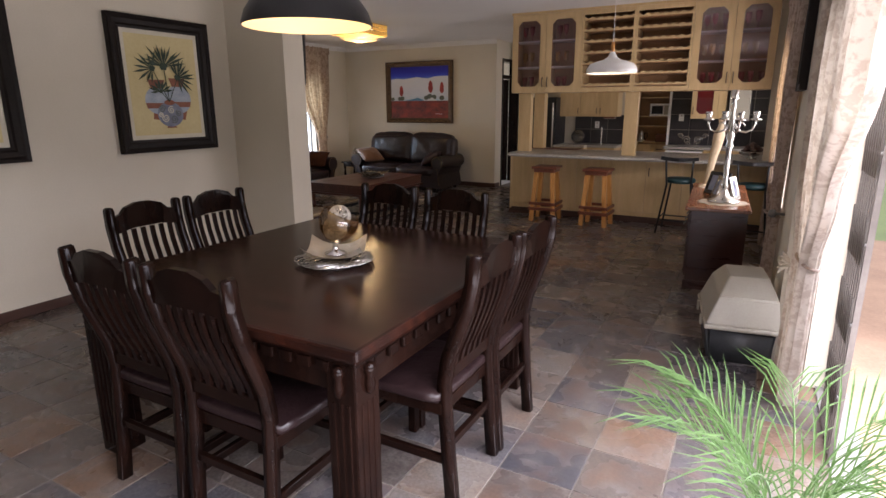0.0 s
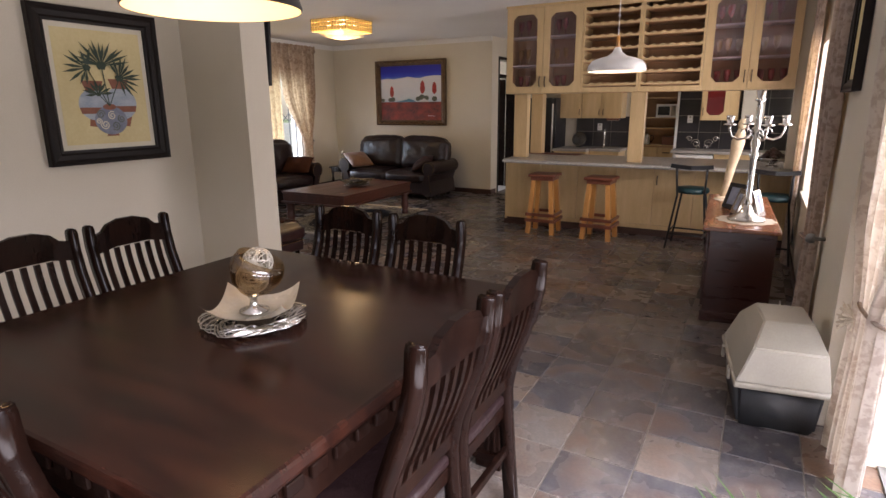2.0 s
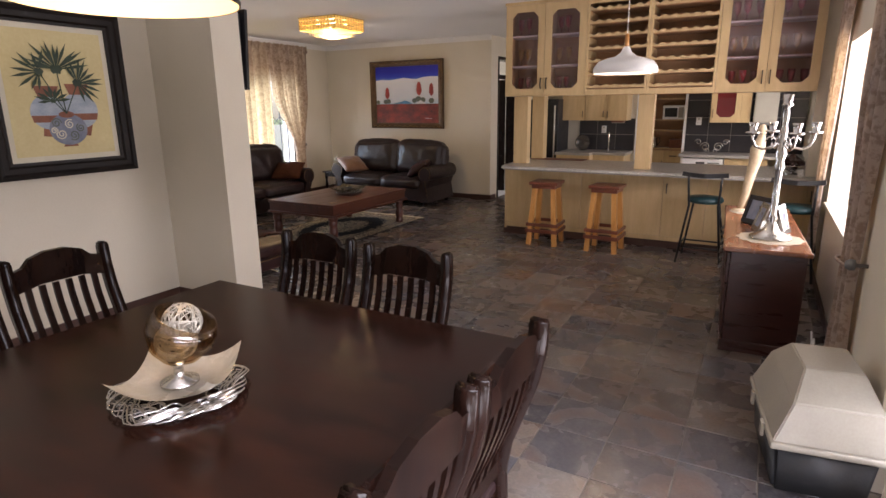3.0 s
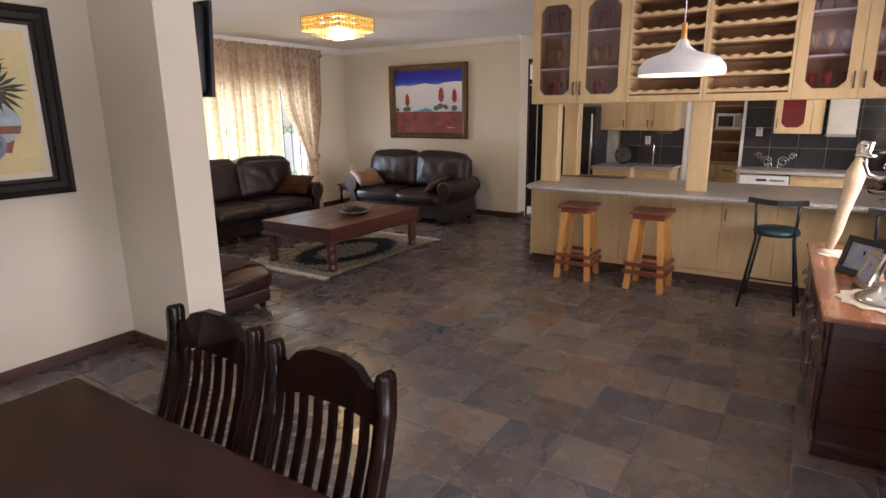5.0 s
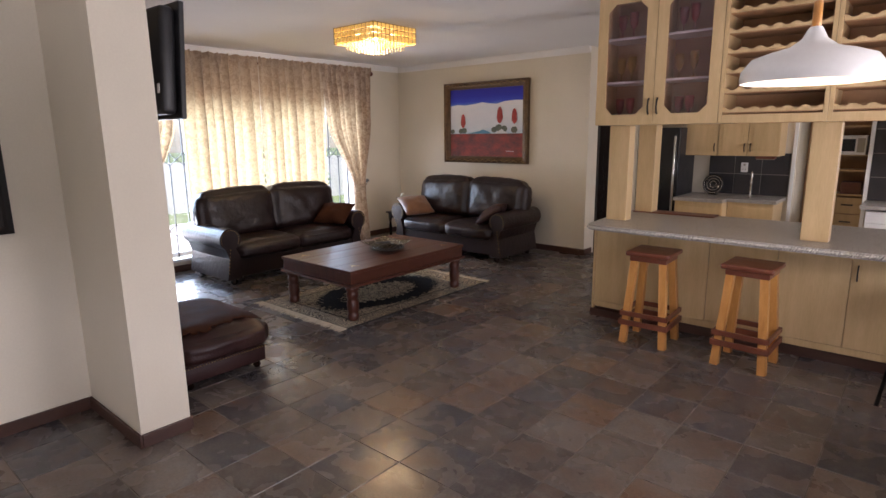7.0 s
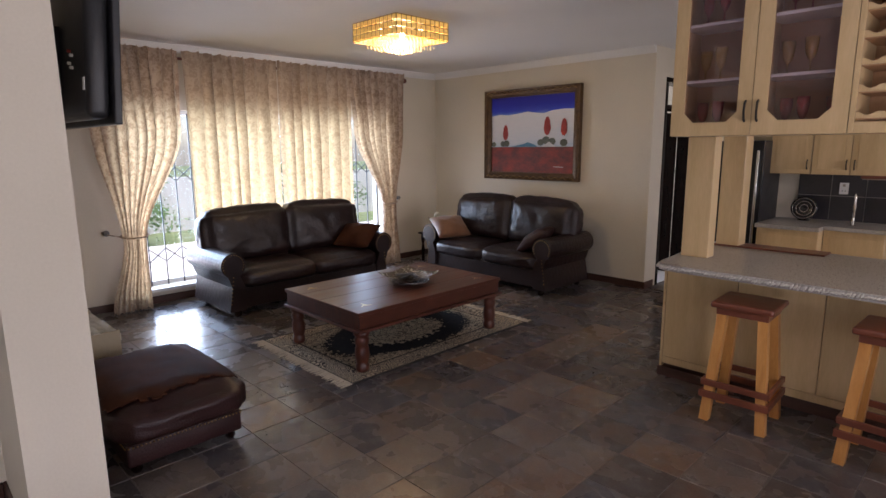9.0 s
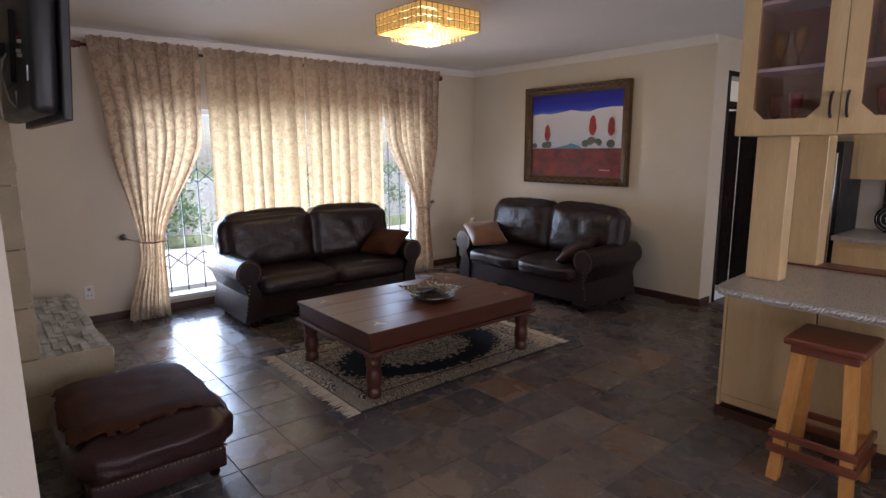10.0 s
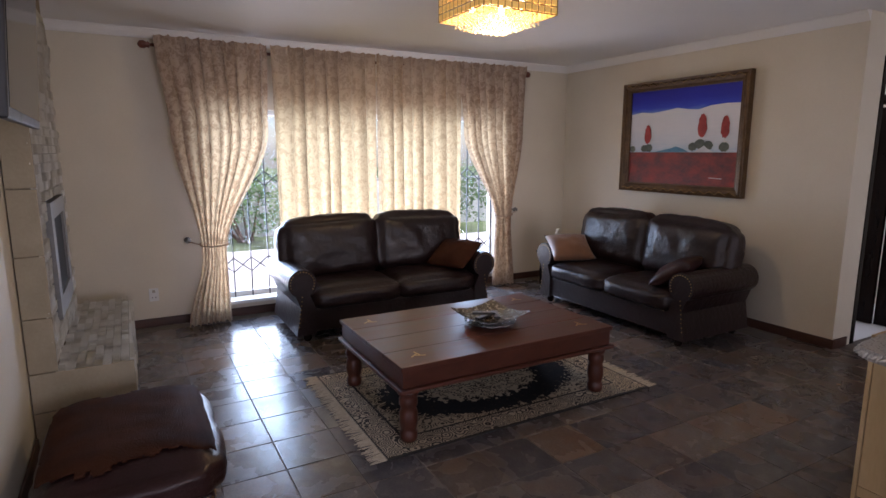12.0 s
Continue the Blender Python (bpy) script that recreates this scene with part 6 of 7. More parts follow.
for k in range(9):
    y = 2.62 + 0.05 * k
    shape("upright", GATE, t, (0.735, 0.757, y - 0.009, y + 0.009, 0.014, 2.08))
    for z in (0.3, 0.62, 0.95, 1.3, 1.65):
        if k < 8:
            bm = bmesh.new()
            sweep(bm, [(0.73, y + 0.008, z - 0.1), (0.73, y + 0.042, z + 0.1)], 0.008, 0.003, flat=True, up=(1, 0, 0))
            part("link", bm, GATE, t)
            bm = bmesh.new()
            lathe(bm, ((0.009, 0), (0.009, 0.006), (0.0, 0.008)), m=Matrix.Translation((0.735, y, z)) @ Matrix.Rotation(radians(-90), 4, "Y"), seg=8)
            part("rivet", bm, STEEL, t)

t = thing("curtain", "floral beige door curtain tied back with a tasselled cord", "curtain", None, "east curtains")
drape(t, "cloth", DOORCLOTH, 0.595, ((0, 1.75, 3.62), (0.38, 2.15, 3.60), (0.57, 2.72, 3.52), (0.71, 3.00, 3.28), (1.0, 3.02, 3.42)), 2.5, 0.02, amp=0.062, pitch=0.17, n=130, seed=6)
tie(t, 0.60, 3.00, 3.28, 0.74, 3.52, 0.68)
bm = bmesh.new()
rnd = random.Random(2)
for k in range(40):
    a, b = rnd.uniform(0, 6.28), rnd.uniform(-1.2, 1.2)
    r = rnd.uniform(0.03, 0.055)
    sweep(bm, [(0.525, 3.08, 0.73), (0.525 - abs(r * math.cos(a)), 3.08 + r * math.sin(a), 0.73 + r * b * 0.8)], 0.004, seg=4)
part("tassel", bm, FRINGE, t, "cream tassel rosette")
t = thing("curtain", "floral beige window curtain tied back beside the sideboard", "curtain", None, "east curtains")
drape(t, "cloth", CURTAIN, 0.478, ((0, 4.42, 4.98), (0.3, 4.44, 4.92), (0.72, 4.52, 4.69), (1.0, 4.46, 4.76)), 2.45, 0.02, amp=0.036, seed=7)
tie(t, 0.47, 4.52, 4.69, 0.72, 4.44, EX)
t = thing("curtain", "floral beige window curtain tied back beside the sideboard", "curtain", None, "east curtains")
drape(t, "cloth", CURTAIN, 0.478, ((0, 6.40, 7.05), (0.3, 6.50, 7.05), (0.72, 6.75, 6.95), (1.0, 6.72, 7.02)), 2.45, 0.02, amp=0.036, seed=9)
t = thing("curtain_rod", "dark wooden curtain rod above the sliding door", "curtain rod", pose(0.61, 1.3, 2.49))
bm = bmesh.new()
sweep(bm, [(0, -3.0, 0.0), (0, 2.33, 0.0)], 0.013, seg=10)
part("pole", bm, REDSTAIN, t, smooth=True)
for y in (-2.6, 0.0, 2.2):
    shape("bracket", REDSTAIN, t, (0, 0.07, y - 0.01, y + 0.01, -0.01, 0.01))
t = thing("curtain_rod", "dark wooden curtain rod above the window", "curtain rod", pose(0.47, 5.75, 2.44))
bm = bmesh.new()
sweep(bm, [(0, -1.3, 0.0), (0, 1.4, 0.0)], 0.013, seg=10)
part("pole", bm, REDSTAIN, t, smooth=True)
for y in (-1.2, 1.3):
    shape("bracket", REDSTAIN, t, (0, 0.07, y - 0.01, y + 0.01, -0.01, 0.01))
t = picture_frame("framed_print", "dark framed print on the wall between door and window", 0.34, 0.62, FRAMEBLACK, 0.035, 0.06, pose(EX - 0.002, 4.22, 1.93, 0, 0, -90))
shape("backing", FRAMEBLACK, t, (-0.18, 0.18, -0.01, -0.001, -0.32, 0.32))
flat("print", t, OCHRE, [(-0.17, -0.31), (0.17, -0.31), (0.17, 0.31), (-0.17, 0.31)], 0.012)


# ---- lamps ----
def pendant(m, name, label, profile_out, profile_in, outer, drop, neck):
    t = thing(name, label, "lamp", m)
    bm = bmesh.new()
    lathe(bm, profile_out, seg=48, caps=False)
    part("shade", bm, outer, t, smooth=True)
    bm = bmesh.new()
    lathe(bm, profile_in, seg=48, caps=False)
    part("shade_lining", bm, SHADE_IN if outer is not WHITE else WHITE, t, "cream lining lit by the bulb", True)
    bm = bmesh.new()
    lathe(bm, ((0.0, 0.06), (0.022, 0.068), (0.03, 0.09), (0.022, 0.115), (0.012, 0.13), (0.012, 0.15)), seg=18)
    part("bulb", bm, BULB, t, "lit warm bulb", True)
    z = profile_out[-1][1]
    bm = bmesh.new()
    lathe(bm, ((0.012, z - 0.01), (0.017, z), (0.016, z + neck), (0.006, z + neck + 0.01)), seg=16)
    part("neck", bm, PINE if outer is WHITE else BLACKMETAL, t, "", True)
    bm = bmesh.new()
    sweep(bm, [(0, 0, z + neck), (0, 0, drop - 0.02)], 0.003, seg=6)
    part("cord", bm, WHITE if outer is WHITE else BLACKMETAL, t)
    bm = bmesh.new()
    lathe(bm, ((0.05, drop - 0.022), (0.05, drop - 0.006), (0.04, drop - 0.002)), seg=20)
    part("ceiling_rose", bm, WHITE, t)
    return t


pendant(pose(-1.5, 2.05, 1.82), "pendant_lamp", "black dome pendant lamp with cream lining over the dining table",
        ((0.285, 0.0), (0.287, 0.01), (0.27, 0.06), (0.235, 0.11), (0.18, 0.15), (0.10, 0.18), (0.04, 0.195), (0.02, 0.2)),
        ((0.281, 0.001), (0.266, 0.058), (0.231, 0.106), (0.176, 0.145), (0.098, 0.174), (0.03, 0.186)), BLACKMETAL, H - 1.82, 0.05)
pendant(pose(-0.90, 5.36, 1.755) @ Matrix.Scale(0.87, 4), "pendant_lamp", "white dome pendant lamp with wooden neck near the bar",
        ((0.252, 0.0), (0.255, 0.02), (0.25, 0.05), (0.215, 0.095), (0.15, 0.118), (0.085, 0.135), (0.045, 0.165), (0.025, 0.205), (0.02, 0.21)),
        ((0.248, 0.001), (0.246, 0.048), (0.21, 0.09), (0.147, 0.112), (0.08, 0.129), (0.02, 0.14)), WHITE, (H - 1.755) / 0.87, 0.09)


def crystal_lamp(m):
    """Square ceiling lamp: a gilt lattice of crystal squares with hanging drops."""
    t = thing("ceiling_lamp", "square gilt ceiling lamp with lit amber crystal squares and hanging drops", "lamp", m)
    a, h = 0.285, 0.15
    shape("ceiling_plate", GILT, t, (-a + 0.01, a - 0.01, -a + 0.01, a - 0.01, -0.012, -0.001))
    n, k = 11, 3
    for side in range(4):
        rot = Matrix.Rotation(radians(90 * side), 4, "Z")
        for j in range(k + 1):
            bm = bmesh.new()
            box(bm, -a, a, -a - 0.004, -a + 0.004, -h * j / k - 0.005, -h * j / k + 0.0015)
            bmesh.ops.transform(bm, matrix=rot, verts=bm.verts[:])
            part("lattice_bar", bm, GILT, t)
        for i in range(n + 1):
            x = -a + 2 * a * i / n
            bm = bmesh.new()
            box(bm, x - 0.003, x + 0.003, -a - 0.003, -a + 0.003, -h, -0.001)
            bmesh.ops.transform(bm, matrix=rot, verts=bm.verts[:])
            part("lattice_bar", bm, GILT, t)
        for i in range(n):
            for j in range(k):
                x, z = -a + 2 * a * (i + 0.5) / n, -h * (j + 0.5) / k
                bm = bmesh.new()
                box(bm, x - 0.021, x + 0.021, -a - 0.001, -a + 0.002, z - 0.019, z + 0.019, bev=0.004, seg=1)
                bmesh.ops.transform(bm, matrix=rot, verts=bm.verts[:])
                part("crystal_square", bm, CRYSTAL_LIT, t)
    bm = bmesh.new()
    rnd = random.Random(6)
    for i in range(11):
        for j in range(11):
            x, y = -0.20 + 0.04 * i, -0.20 + 0.04 * j
            r = max(abs(x), abs(y)) / 0.20
            z0 = -h + 0.02
            z1 = -h - 0.075 + 0.03 * r ** 2 + rnd.uniform(-0.006, 0.006)
            zz = z0
            while zz > z1:
                tmp = bmesh.new()
                bmesh.ops.create_icosphere(tmp, subdivisions=1, radius=0.0065)
                merge(bm, tmp, Matrix.Translation((x, y, zz)))
                zz -= 0.024
            lathe(bm, ((0.0, z1 - 0.02), (0.007, z1 - 0.008), (0.0, z1 + 0.006)), (x, y, 0), 6)
    d = part("crystal_curtain", bm, CRYSTAL, t, "strings of clear crystal beads")
    d["kind"] = "stuff"
    for x, y in ((-0.12, -0.12), (0.12, -0.12), (0.12, 0.12), (-0.12, 0.12)):
        bm = bmesh.new()
        lathe(bm, ((0.0, -0.1), (0.02, -0.09), (0.024, -0.065), (0.012, -0.04), (0.012, -0.013)), (x, y, 0), 14)
        part("bulb", bm, BULB, t, "lit warm bulb", True)
    return t


crystal_lamp(pose(-4.92, 7.06, H))


# ---- television, fireplace ----
def television(m):
    """Flat set on a swivel arm, facing +y, seen from behind with leads hanging."""
    t = thing("television", "black flat-screen television on a wall arm, leads hanging behind", "television", m)
    w, h = 1.08, 0.62
    shape("bezel", BLACKPLASTIC, t, (-w / 2, w / 2, 0.005, 0.035, 0, h), bev=0.006)
    shape("screen", SCREEN, t, (-w / 2 + 0.025, w / 2 - 0.025, 0.0352, 0.0372, 0.035, h - 0.025))
    bm = bmesh.new()
    box(bm, -w / 2 + 0.03, w / 2 - 0.03, -0.085, 0.0045, 0.02, h - 0.03, bev=0.03, seg=3)
    part("back_cover", bm, BLACKPLASTIC, t, smooth=True)
    shape("label", WHITE, t, (0.46, 0.485, -0.0875, -0.0853, 0.13, 0.18), label="small white sticker")
    for k, (mt, z) in enumerate(((TREERED, 0.3), (WHITE, 0.28), (WHITE, 0.25), (WHITE, 0.23))):
        bm = bmesh.new()
        lathe(bm, ((0.007, 0), (0.007, 0.012), (0.004, 0.014)), m=Matrix.Translation((0.30 + 0.03 * (k % 2), -0.085, z)) @ Matrix.Rotation(radians(90), 4, "X"), seg=10)
        part("connector", bm, mt, t)
    shape("mount_plate", BLACKMETAL, t, (-0.15, 0.15, -0.105, -0.086, 0.15, 0.42))
    shape("arm", BLACKMETAL, t, (-0.03, 0.03, -0.25, -0.106, 0.26, 0.31))
    for pts in ([(0.1, -0.09, 0.42), (0.04, -0.1, 0.33), (-0.04, -0.12, 0.2), (0.02, -0.1, 0.09), (0.1, -0.08, 0.05), (0.13, -0.088, 0.12)], [(0.0, -0.09, 0.3), (0.07, -0.12, 0.24), (0.03, -0.14, 0.12), (-0.03, -0.12, 0.02)]):
        bm = bmesh.new()
        sweep(bm, pts, 0.004, seg=6)
        part("lead", bm, WHITE, t, "thin pale lead", True)
    return t


television(pose(-4.245, 4.445, 1.69, -4, 0, 2))


def clad(t, x0, x1, y0, y1, z0, z1, face, rnd, proto, holes=()):
    """Split-stone strips laid in courses over one face of a block. face: the way that it looks."""
    if face == "y":
        u0, u1, v0, v1 = x0, x1, z0, z1
    elif face == "x":
        u0, u1, v0, v1 = y0, y1, z0, z1
    else:
        u0, u1, v0, v1 = x0, x1, y0, y1
    low, high, course = (0.06, 0.15, 0.042) if face == "z" else (0.10, 0.24, 0.052)
    n = max(1, round((v1 - v0) / course))
    h = (v1 - v0) / n
    for i in range(n):
        v = v0 + (i + 0.5) * h
        u = u0
        while u < u1 - 0.02:
            L = min(rnd.uniform(low, high), u1 - u)
            if u1 - (u + L) < 0.05:
                L = u1 - u
            c, d = u + L / 2, rnd.uniform(0.006, 0.034)
            if not any(a < c < b and e < v < f for a, b, e, f in holes):
                ob = new("stone", proto)
                ob.parent = t
                if face == "y":
                    ob.location, ob.scale = (c, y1 + d / 2, v), (L - 0.004, d, h - 0.004)
                elif face == "x":
                    ob.location, ob.scale = (x1 + d / 2, c, v), (d, L - 0.004, h - 0.004)
                else:
                    ob.location, ob.scale = (c, v, z1 + d / 2), (L - 0.004, h - 0.004, d)
            u += L


def fireplace():
    t = thing("fireplace", "pale split-stone fireplace with raised hearth and steel fire insert", "fireplace")
    shape("chimney_breast", STONEJOINT, t, (-6.55, -5.12, 4.252, 4.36, 0.0, H - 0.002))
    shape("hearth", STONEJOINT, t, (-6.72, -5.12, 4.361, 4.72, 0.0, 0.40))
    bm = bmesh.new()
    box(bm, -0.5, 0.5, -0.5, 0.5, -0.5, 0.5)
    bmesh.ops.subdivide_edges(bm, edges=bm.edges[:], cuts=1, use_grid_fill=True)
    for v in bm.verts:
        v.co *= 1 + 0.05 * noise.noise(v.co * 5)
    first = part("stone", bm, STONE, t)
    proto = first.data
    first.location, first.scale = (-5.3, 4.37, 2.5), (0.2, 0.02, 0.05)
    rnd = random.Random(21)
    clad(t, -6.55, -5.10, 4.25, 4.36, 0.43, 2.46, "y", rnd, proto, ((-6.26, -5.40, 0.60, 1.32),))
    clad(t, -6.72, -5.10, 4.37, 4.72, 0.0, 0.40, "z", rnd, proto)
    clad(t, -6.72, -5.10, 4.36, 4.72, 0.0, 0.40, "y", rnd, proto)
    for k, (z0, z1) in enumerate(((0.0, 0.20), (0.205, 0.42), (0.425, 0.72), (0.725, 1.05), (1.055, 1.4), (1.405, 1.75), (1.755, 2.1), (2.105, 2.6))):
        shape("side_slab", SIDESTONE, t, (-5.119, -5.10, 4.253, 4.385 if z0 > 0.42 else 4.745, z0, z1), label="smooth beige side slab", bev=0.004)
    ins = shape("insert_frame", STEEL, t, (-6.22, -5.44, 4.361, 4.40, 0.62, 0.74), (-6.22, -5.44, 4.361, 4.40, 1.20, 1.30), (-6.22, -6.10, 4.361, 4.4, 0.741, 1.199), (-5.56, -5.44, 4.361, 4.4, 0.741, 1.199), label="brushed steel surround")
    shape("fire_door", SOOT, ins, (-6.099, -5.561, 4.361, 4.385, 0.742, 1.198), label="dark glass fire door")
    return t


fireplace()
socket(pose(-7.249, 4.92, 0.30, 0, 0, 90), "white double wall socket by the hearth")


# ---- sideboard and what stands on it ----
def sideboard(m):
    t = thing("sideboard", "dark cherry wooden sideboard with brass drop handles under the window", "sideboard", m)
    L, D, h = 1.62, 0.46, 0.685
    shape("body", SIDEBOARD, t, (-D + 0.03, -0.02, 0.02, L - 0.02, 0.06, h - 0.03), bev=0.004)
    shape("plinth", SIDEBOARD, t, (-D + 0.015, -0.01, 0.008, L - 0.008, 0.0, 0.075), bev=0.006)
    shape("top", CHERRY, t, (-D - 0.015, 0.0, -0.012, L + 0.012, h - 0.029, h), label="polished cherry top", bev=0.008)
    n = 3
    for k in range(n):
        a, b = 0.05 + (L - 0.1) * k / n + 0.006, 0.05 + (L - 0.1) * (k + 1) / n - 0.006
        for z0, z1, nm in ((0.44, 0.635, "drawer"), (0.10, 0.425, "cupboard_door")):
            d = shape(nm, SIDEBOARD, t, (-D + 0.012, -D + 0.0295, a, b, z0, z1), bev=0.004)
            shape("raised_panel", SIDEBOARD, d, (-D + 0.006, -D + 0.0115, a + 0.04, b - 0.04, z0 + 0.035, z1 - 0.035), bev=0.002)
            for y in ((a + b) / 2,) if nm == "cupboard_door" else (a + 0.13, b - 0.13):
                bm = bmesh.new()
                zc = (z0 + z1) / 2 + (0.1 if nm == "cupboard_door" else 0)
                sweep(bm, [(-D - 0.004, y - 0.04, zc), (-D - 0.022, y - 0.03, zc - 0.022), (-D - 0.024, y, zc - 0.03), (-D - 0.022, y + 0.03, zc - 0.022), (-D - 0.004, y + 0.04, zc)], 0.005, seg=6)
                part("drop_handle", bm, STEEL, d, "antique metal drop handle", True)
    return t


sideboard(pose(0.345, 4.89, 0, 0, 0, 3))


def candelabra(m):
    t = thing("candelabra", "tall polished silver five-arm candelabra on the sideboard", "candelabra", m)
    bm = bmesh.new()
    lathe(bm, ((0.12, 0), (0.12, 0.012), (0.09, 0.03), (0.05, 0.05), (0.03, 0.09), (0.022, 0.11), (0.03, 0.13), (0.018, 0.16), (0.02, 0.42), (0.03, 0.45), (0.02, 0.48), (0.032, 0.53), (0.018, 0.57), (0.022, 0.66), (0.014, 0.70), (0.02, 0.76), (0.012, 0.80), (0.034, 0.815), (0.022, 0.83), (0.03, 0.875), (0.0, 0.88)), seg=24)
    part("stem", bm, SILVER, t, smooth=True)
    for k in range(4):
        a = radians(20 + 90 * k)
        c, s = math.cos(a), math.sin(a)
        arm = [(0.02, 0.60), (0.06, 0.565), (0.11, 0.555), (0.155, 0.575), (0.175, 0.62), (0.175, 0.65)]
        bm = bmesh.new()
        sweep(bm, [(r * c, r * s, z) for r, z in arm], 0.008, seg=8)
        ob = part("arm", bm, SILVER, t, smooth=True)
        bm = bmesh.new()
        lathe(bm, ((0.012, 0.645), (0.042, 0.652), (0.04, 0.66), (0.018, 0.663), (0.024, 0.70), (0.028, 0.715), (0.0, 0.715)), (0.175 * c, 0.175 * s, 0), 16)
        part("candle_cup", bm, SILVER, ob, smooth=True)
        bm = bmesh.new()
        sweep(bm, [((0.07 + 0.03 * math.cos(q * 0.6)) * c, (0.07 + 0.03 * math.cos(q * 0.6)) * s, 0.60 + 0.03 * math.sin(q * 0.6)) for q in range(9)], 0.005, seg=6)
        part("scroll", bm, SILVER, ob, smooth=True)
    return t


candelabra(pose(0.12, 5.22, 0.690) @ Matrix.Scale(1.03, 4))


def photo_frame(m, w, h, mat, label):
    t = thing("photo_frame", label, "photo frame", m)
    for a in ((-w / 2, w / 2, -0.008, 0.008, 0, 0.035), (-w / 2, w / 2, -0.008, 0.008, h - 0.035, h), (-w / 2, -w / 2 + 0.035, -0.008, 0.008, 0.0352, h - 0.0352), (w / 2 - 0.035, w / 2, -0.008, 0.008, 0.0352, h - 0.0352)):
        shape("frame_rail", mat, t, a, bev=0.003)
    shape("print", POTBLUE, t, (-w / 2 + 0.034, w / 2 - 0.034, -0.003, 0.004, 0.034, h - 0.034), label="faded blue-grey print")
    bm = bmesh.new()
    sweep(bm, [(0, 0.006, h * 0.7), (0, h * 0.35, 0.0)], 0.02, 0.003, flat=True, up=(1, 0, 0))
    part("easel_leg", bm, mat, t)
    return t


photo_frame(pose(0.02, 5.66, 0.687, -18, 0, -48), 0.26, 0.21, FRAMEBLACK, "dark wooden photo frame leaning on the sideboard")
photo_frame(pose(0.03, 5.44, 0.687, -18, 0, -72), 0.15, 0.20, SILVER, "silver photo frame leaning on the sideboard")
photo_frame(pose(0.22, 5.42, 0.687, -18, 0, 74), 0.15, 0.20, SILVER, "silver photo frame leaning beside the candelabra")


def doily(m, r):
    bm = bmesh.new()
    n = 48
    a = [bm.verts.new((r * (1 + 0.06 * math.cos(12 * 2 * math.pi * k / n)) * math.cos(2 * math.pi * k / n), r * (1 + 0.06 * math.cos(12 * 2 * math.pi * k / n)) * math.sin(2 * math.pi * k / n), 0.001)) for k in range(n)]
    f = bm.faces.new(a)
    ext = bmesh.ops.extrude_face_region(bm, geom=[f])["geom"]
    for v in ext:
        if isinstance(v, bmesh.types.BMVert):
            v.co.z = 0.004
    ob = part("doily", bm, FRINGE)
    ob.matrix_basis = m
    return tagged(ob, "white crocheted doily on the sideboard", "doily")


doily(pose(0.12, 5.22, 0.6850), 0.19)
doily(pose(-0.04, 6.20, 0.6850), 0.12)


def statue(m):
    """Slim pale carved stone-look figure: a plain tapering upright form."""
    bm = bmesh.new()
    pts = [(0, 0, 0), (0.03, 0, 0.12), (0.05, 0, 0.26), (0.075, 0, 0.40), (0.085, 0, 0.50), (0.10, 0, 0.58), (0.10, 0, 0.645)]
    sweep(bm, pts, [0.02, 0.03, 0.036, 0.045, 0.055, 0.035, 0.012], seg=14)
    for v in bm.verts:
        v.co += v.co.normalized() * 0.01 * noise.noise(v.co * 14) if v.co.length > 0 else Vector()
    lathe(bm, ((0.06, -0.012), (0.06, 0.0), (0.03, 0.012)), seg=18)
    lathe(bm, ((0.0, 0.60), (0.03, 0.62), (0.034, 0.655), (0.02, 0.69), (0.0, 0.70)), (0.10, 0, 0), 14)
    ob = part("statue", bm, TANSTONE, None, smooth=True)
    ob.matrix_basis = m
    return tagged(ob, "slim pale carved statue on the sideboard", "statue")


statue(pose(-0.10, 6.22, 0.698) @ Matrix.Scale(0.98, 4))
bm = bmesh.new()
rnd = random.Random(9)
for k in range(46):
    tmp = bmesh.new()
    bmesh.ops.create_icosphere(tmp, subdivisions=1, radius=rnd.uniform(0.025, 0.045))
    a, r = rnd.uniform(0, 6.28), rnd.uniform(0, 0.13)
    merge(bm, tmp, Matrix.Translation((r * math.cos(a), r * math.sin(a), 0.075 + rnd.uniform(0, 0.09) * (1 - r / 0.16))))
bowl_ = thing("fruit_bowl", "silver bowl of dark dried fruit on the bar counter", "bowl", pose(0.28, 7.5, 0.867))
f_ = part("dried_fruit", bm, SIDEBOARD, bowl_)
f_["kind"] = "stuff"
bm = bmesh.new()
lathe(bm, ((0.06, 0), (0.055, 0.012), (0.02, 0.02), (0.03, 0.035), (0.11, 0.06), (0.15, 0.09), (0.145, 0.093), (0.1, 0.07), (0.0, 0.045)), seg=28)
part("dish", bm, SILVER, bowl_, smooth=True)


# ---- litter box, plant, table centrepiece, small things ----
def frustum(bm, rings):
    """Stacked rectangles (x0, x1, y0, y1, z), joined and closed."""
    rows = [[bm.verts.new(p) for p in ((a, c, z), (b, c, z), (b, d, z), (a, d, z))] for a, b, c, d, z in rings]
    for r, s in zip(rows, rows[1:]):
        for i in range(4):
            bm.faces.new((r[i], r[(i + 1) % 4], s[(i + 1) % 4], s[i]))
    bm.faces.new(rows[0][::-1])
    bm.faces.new(rows[-1])


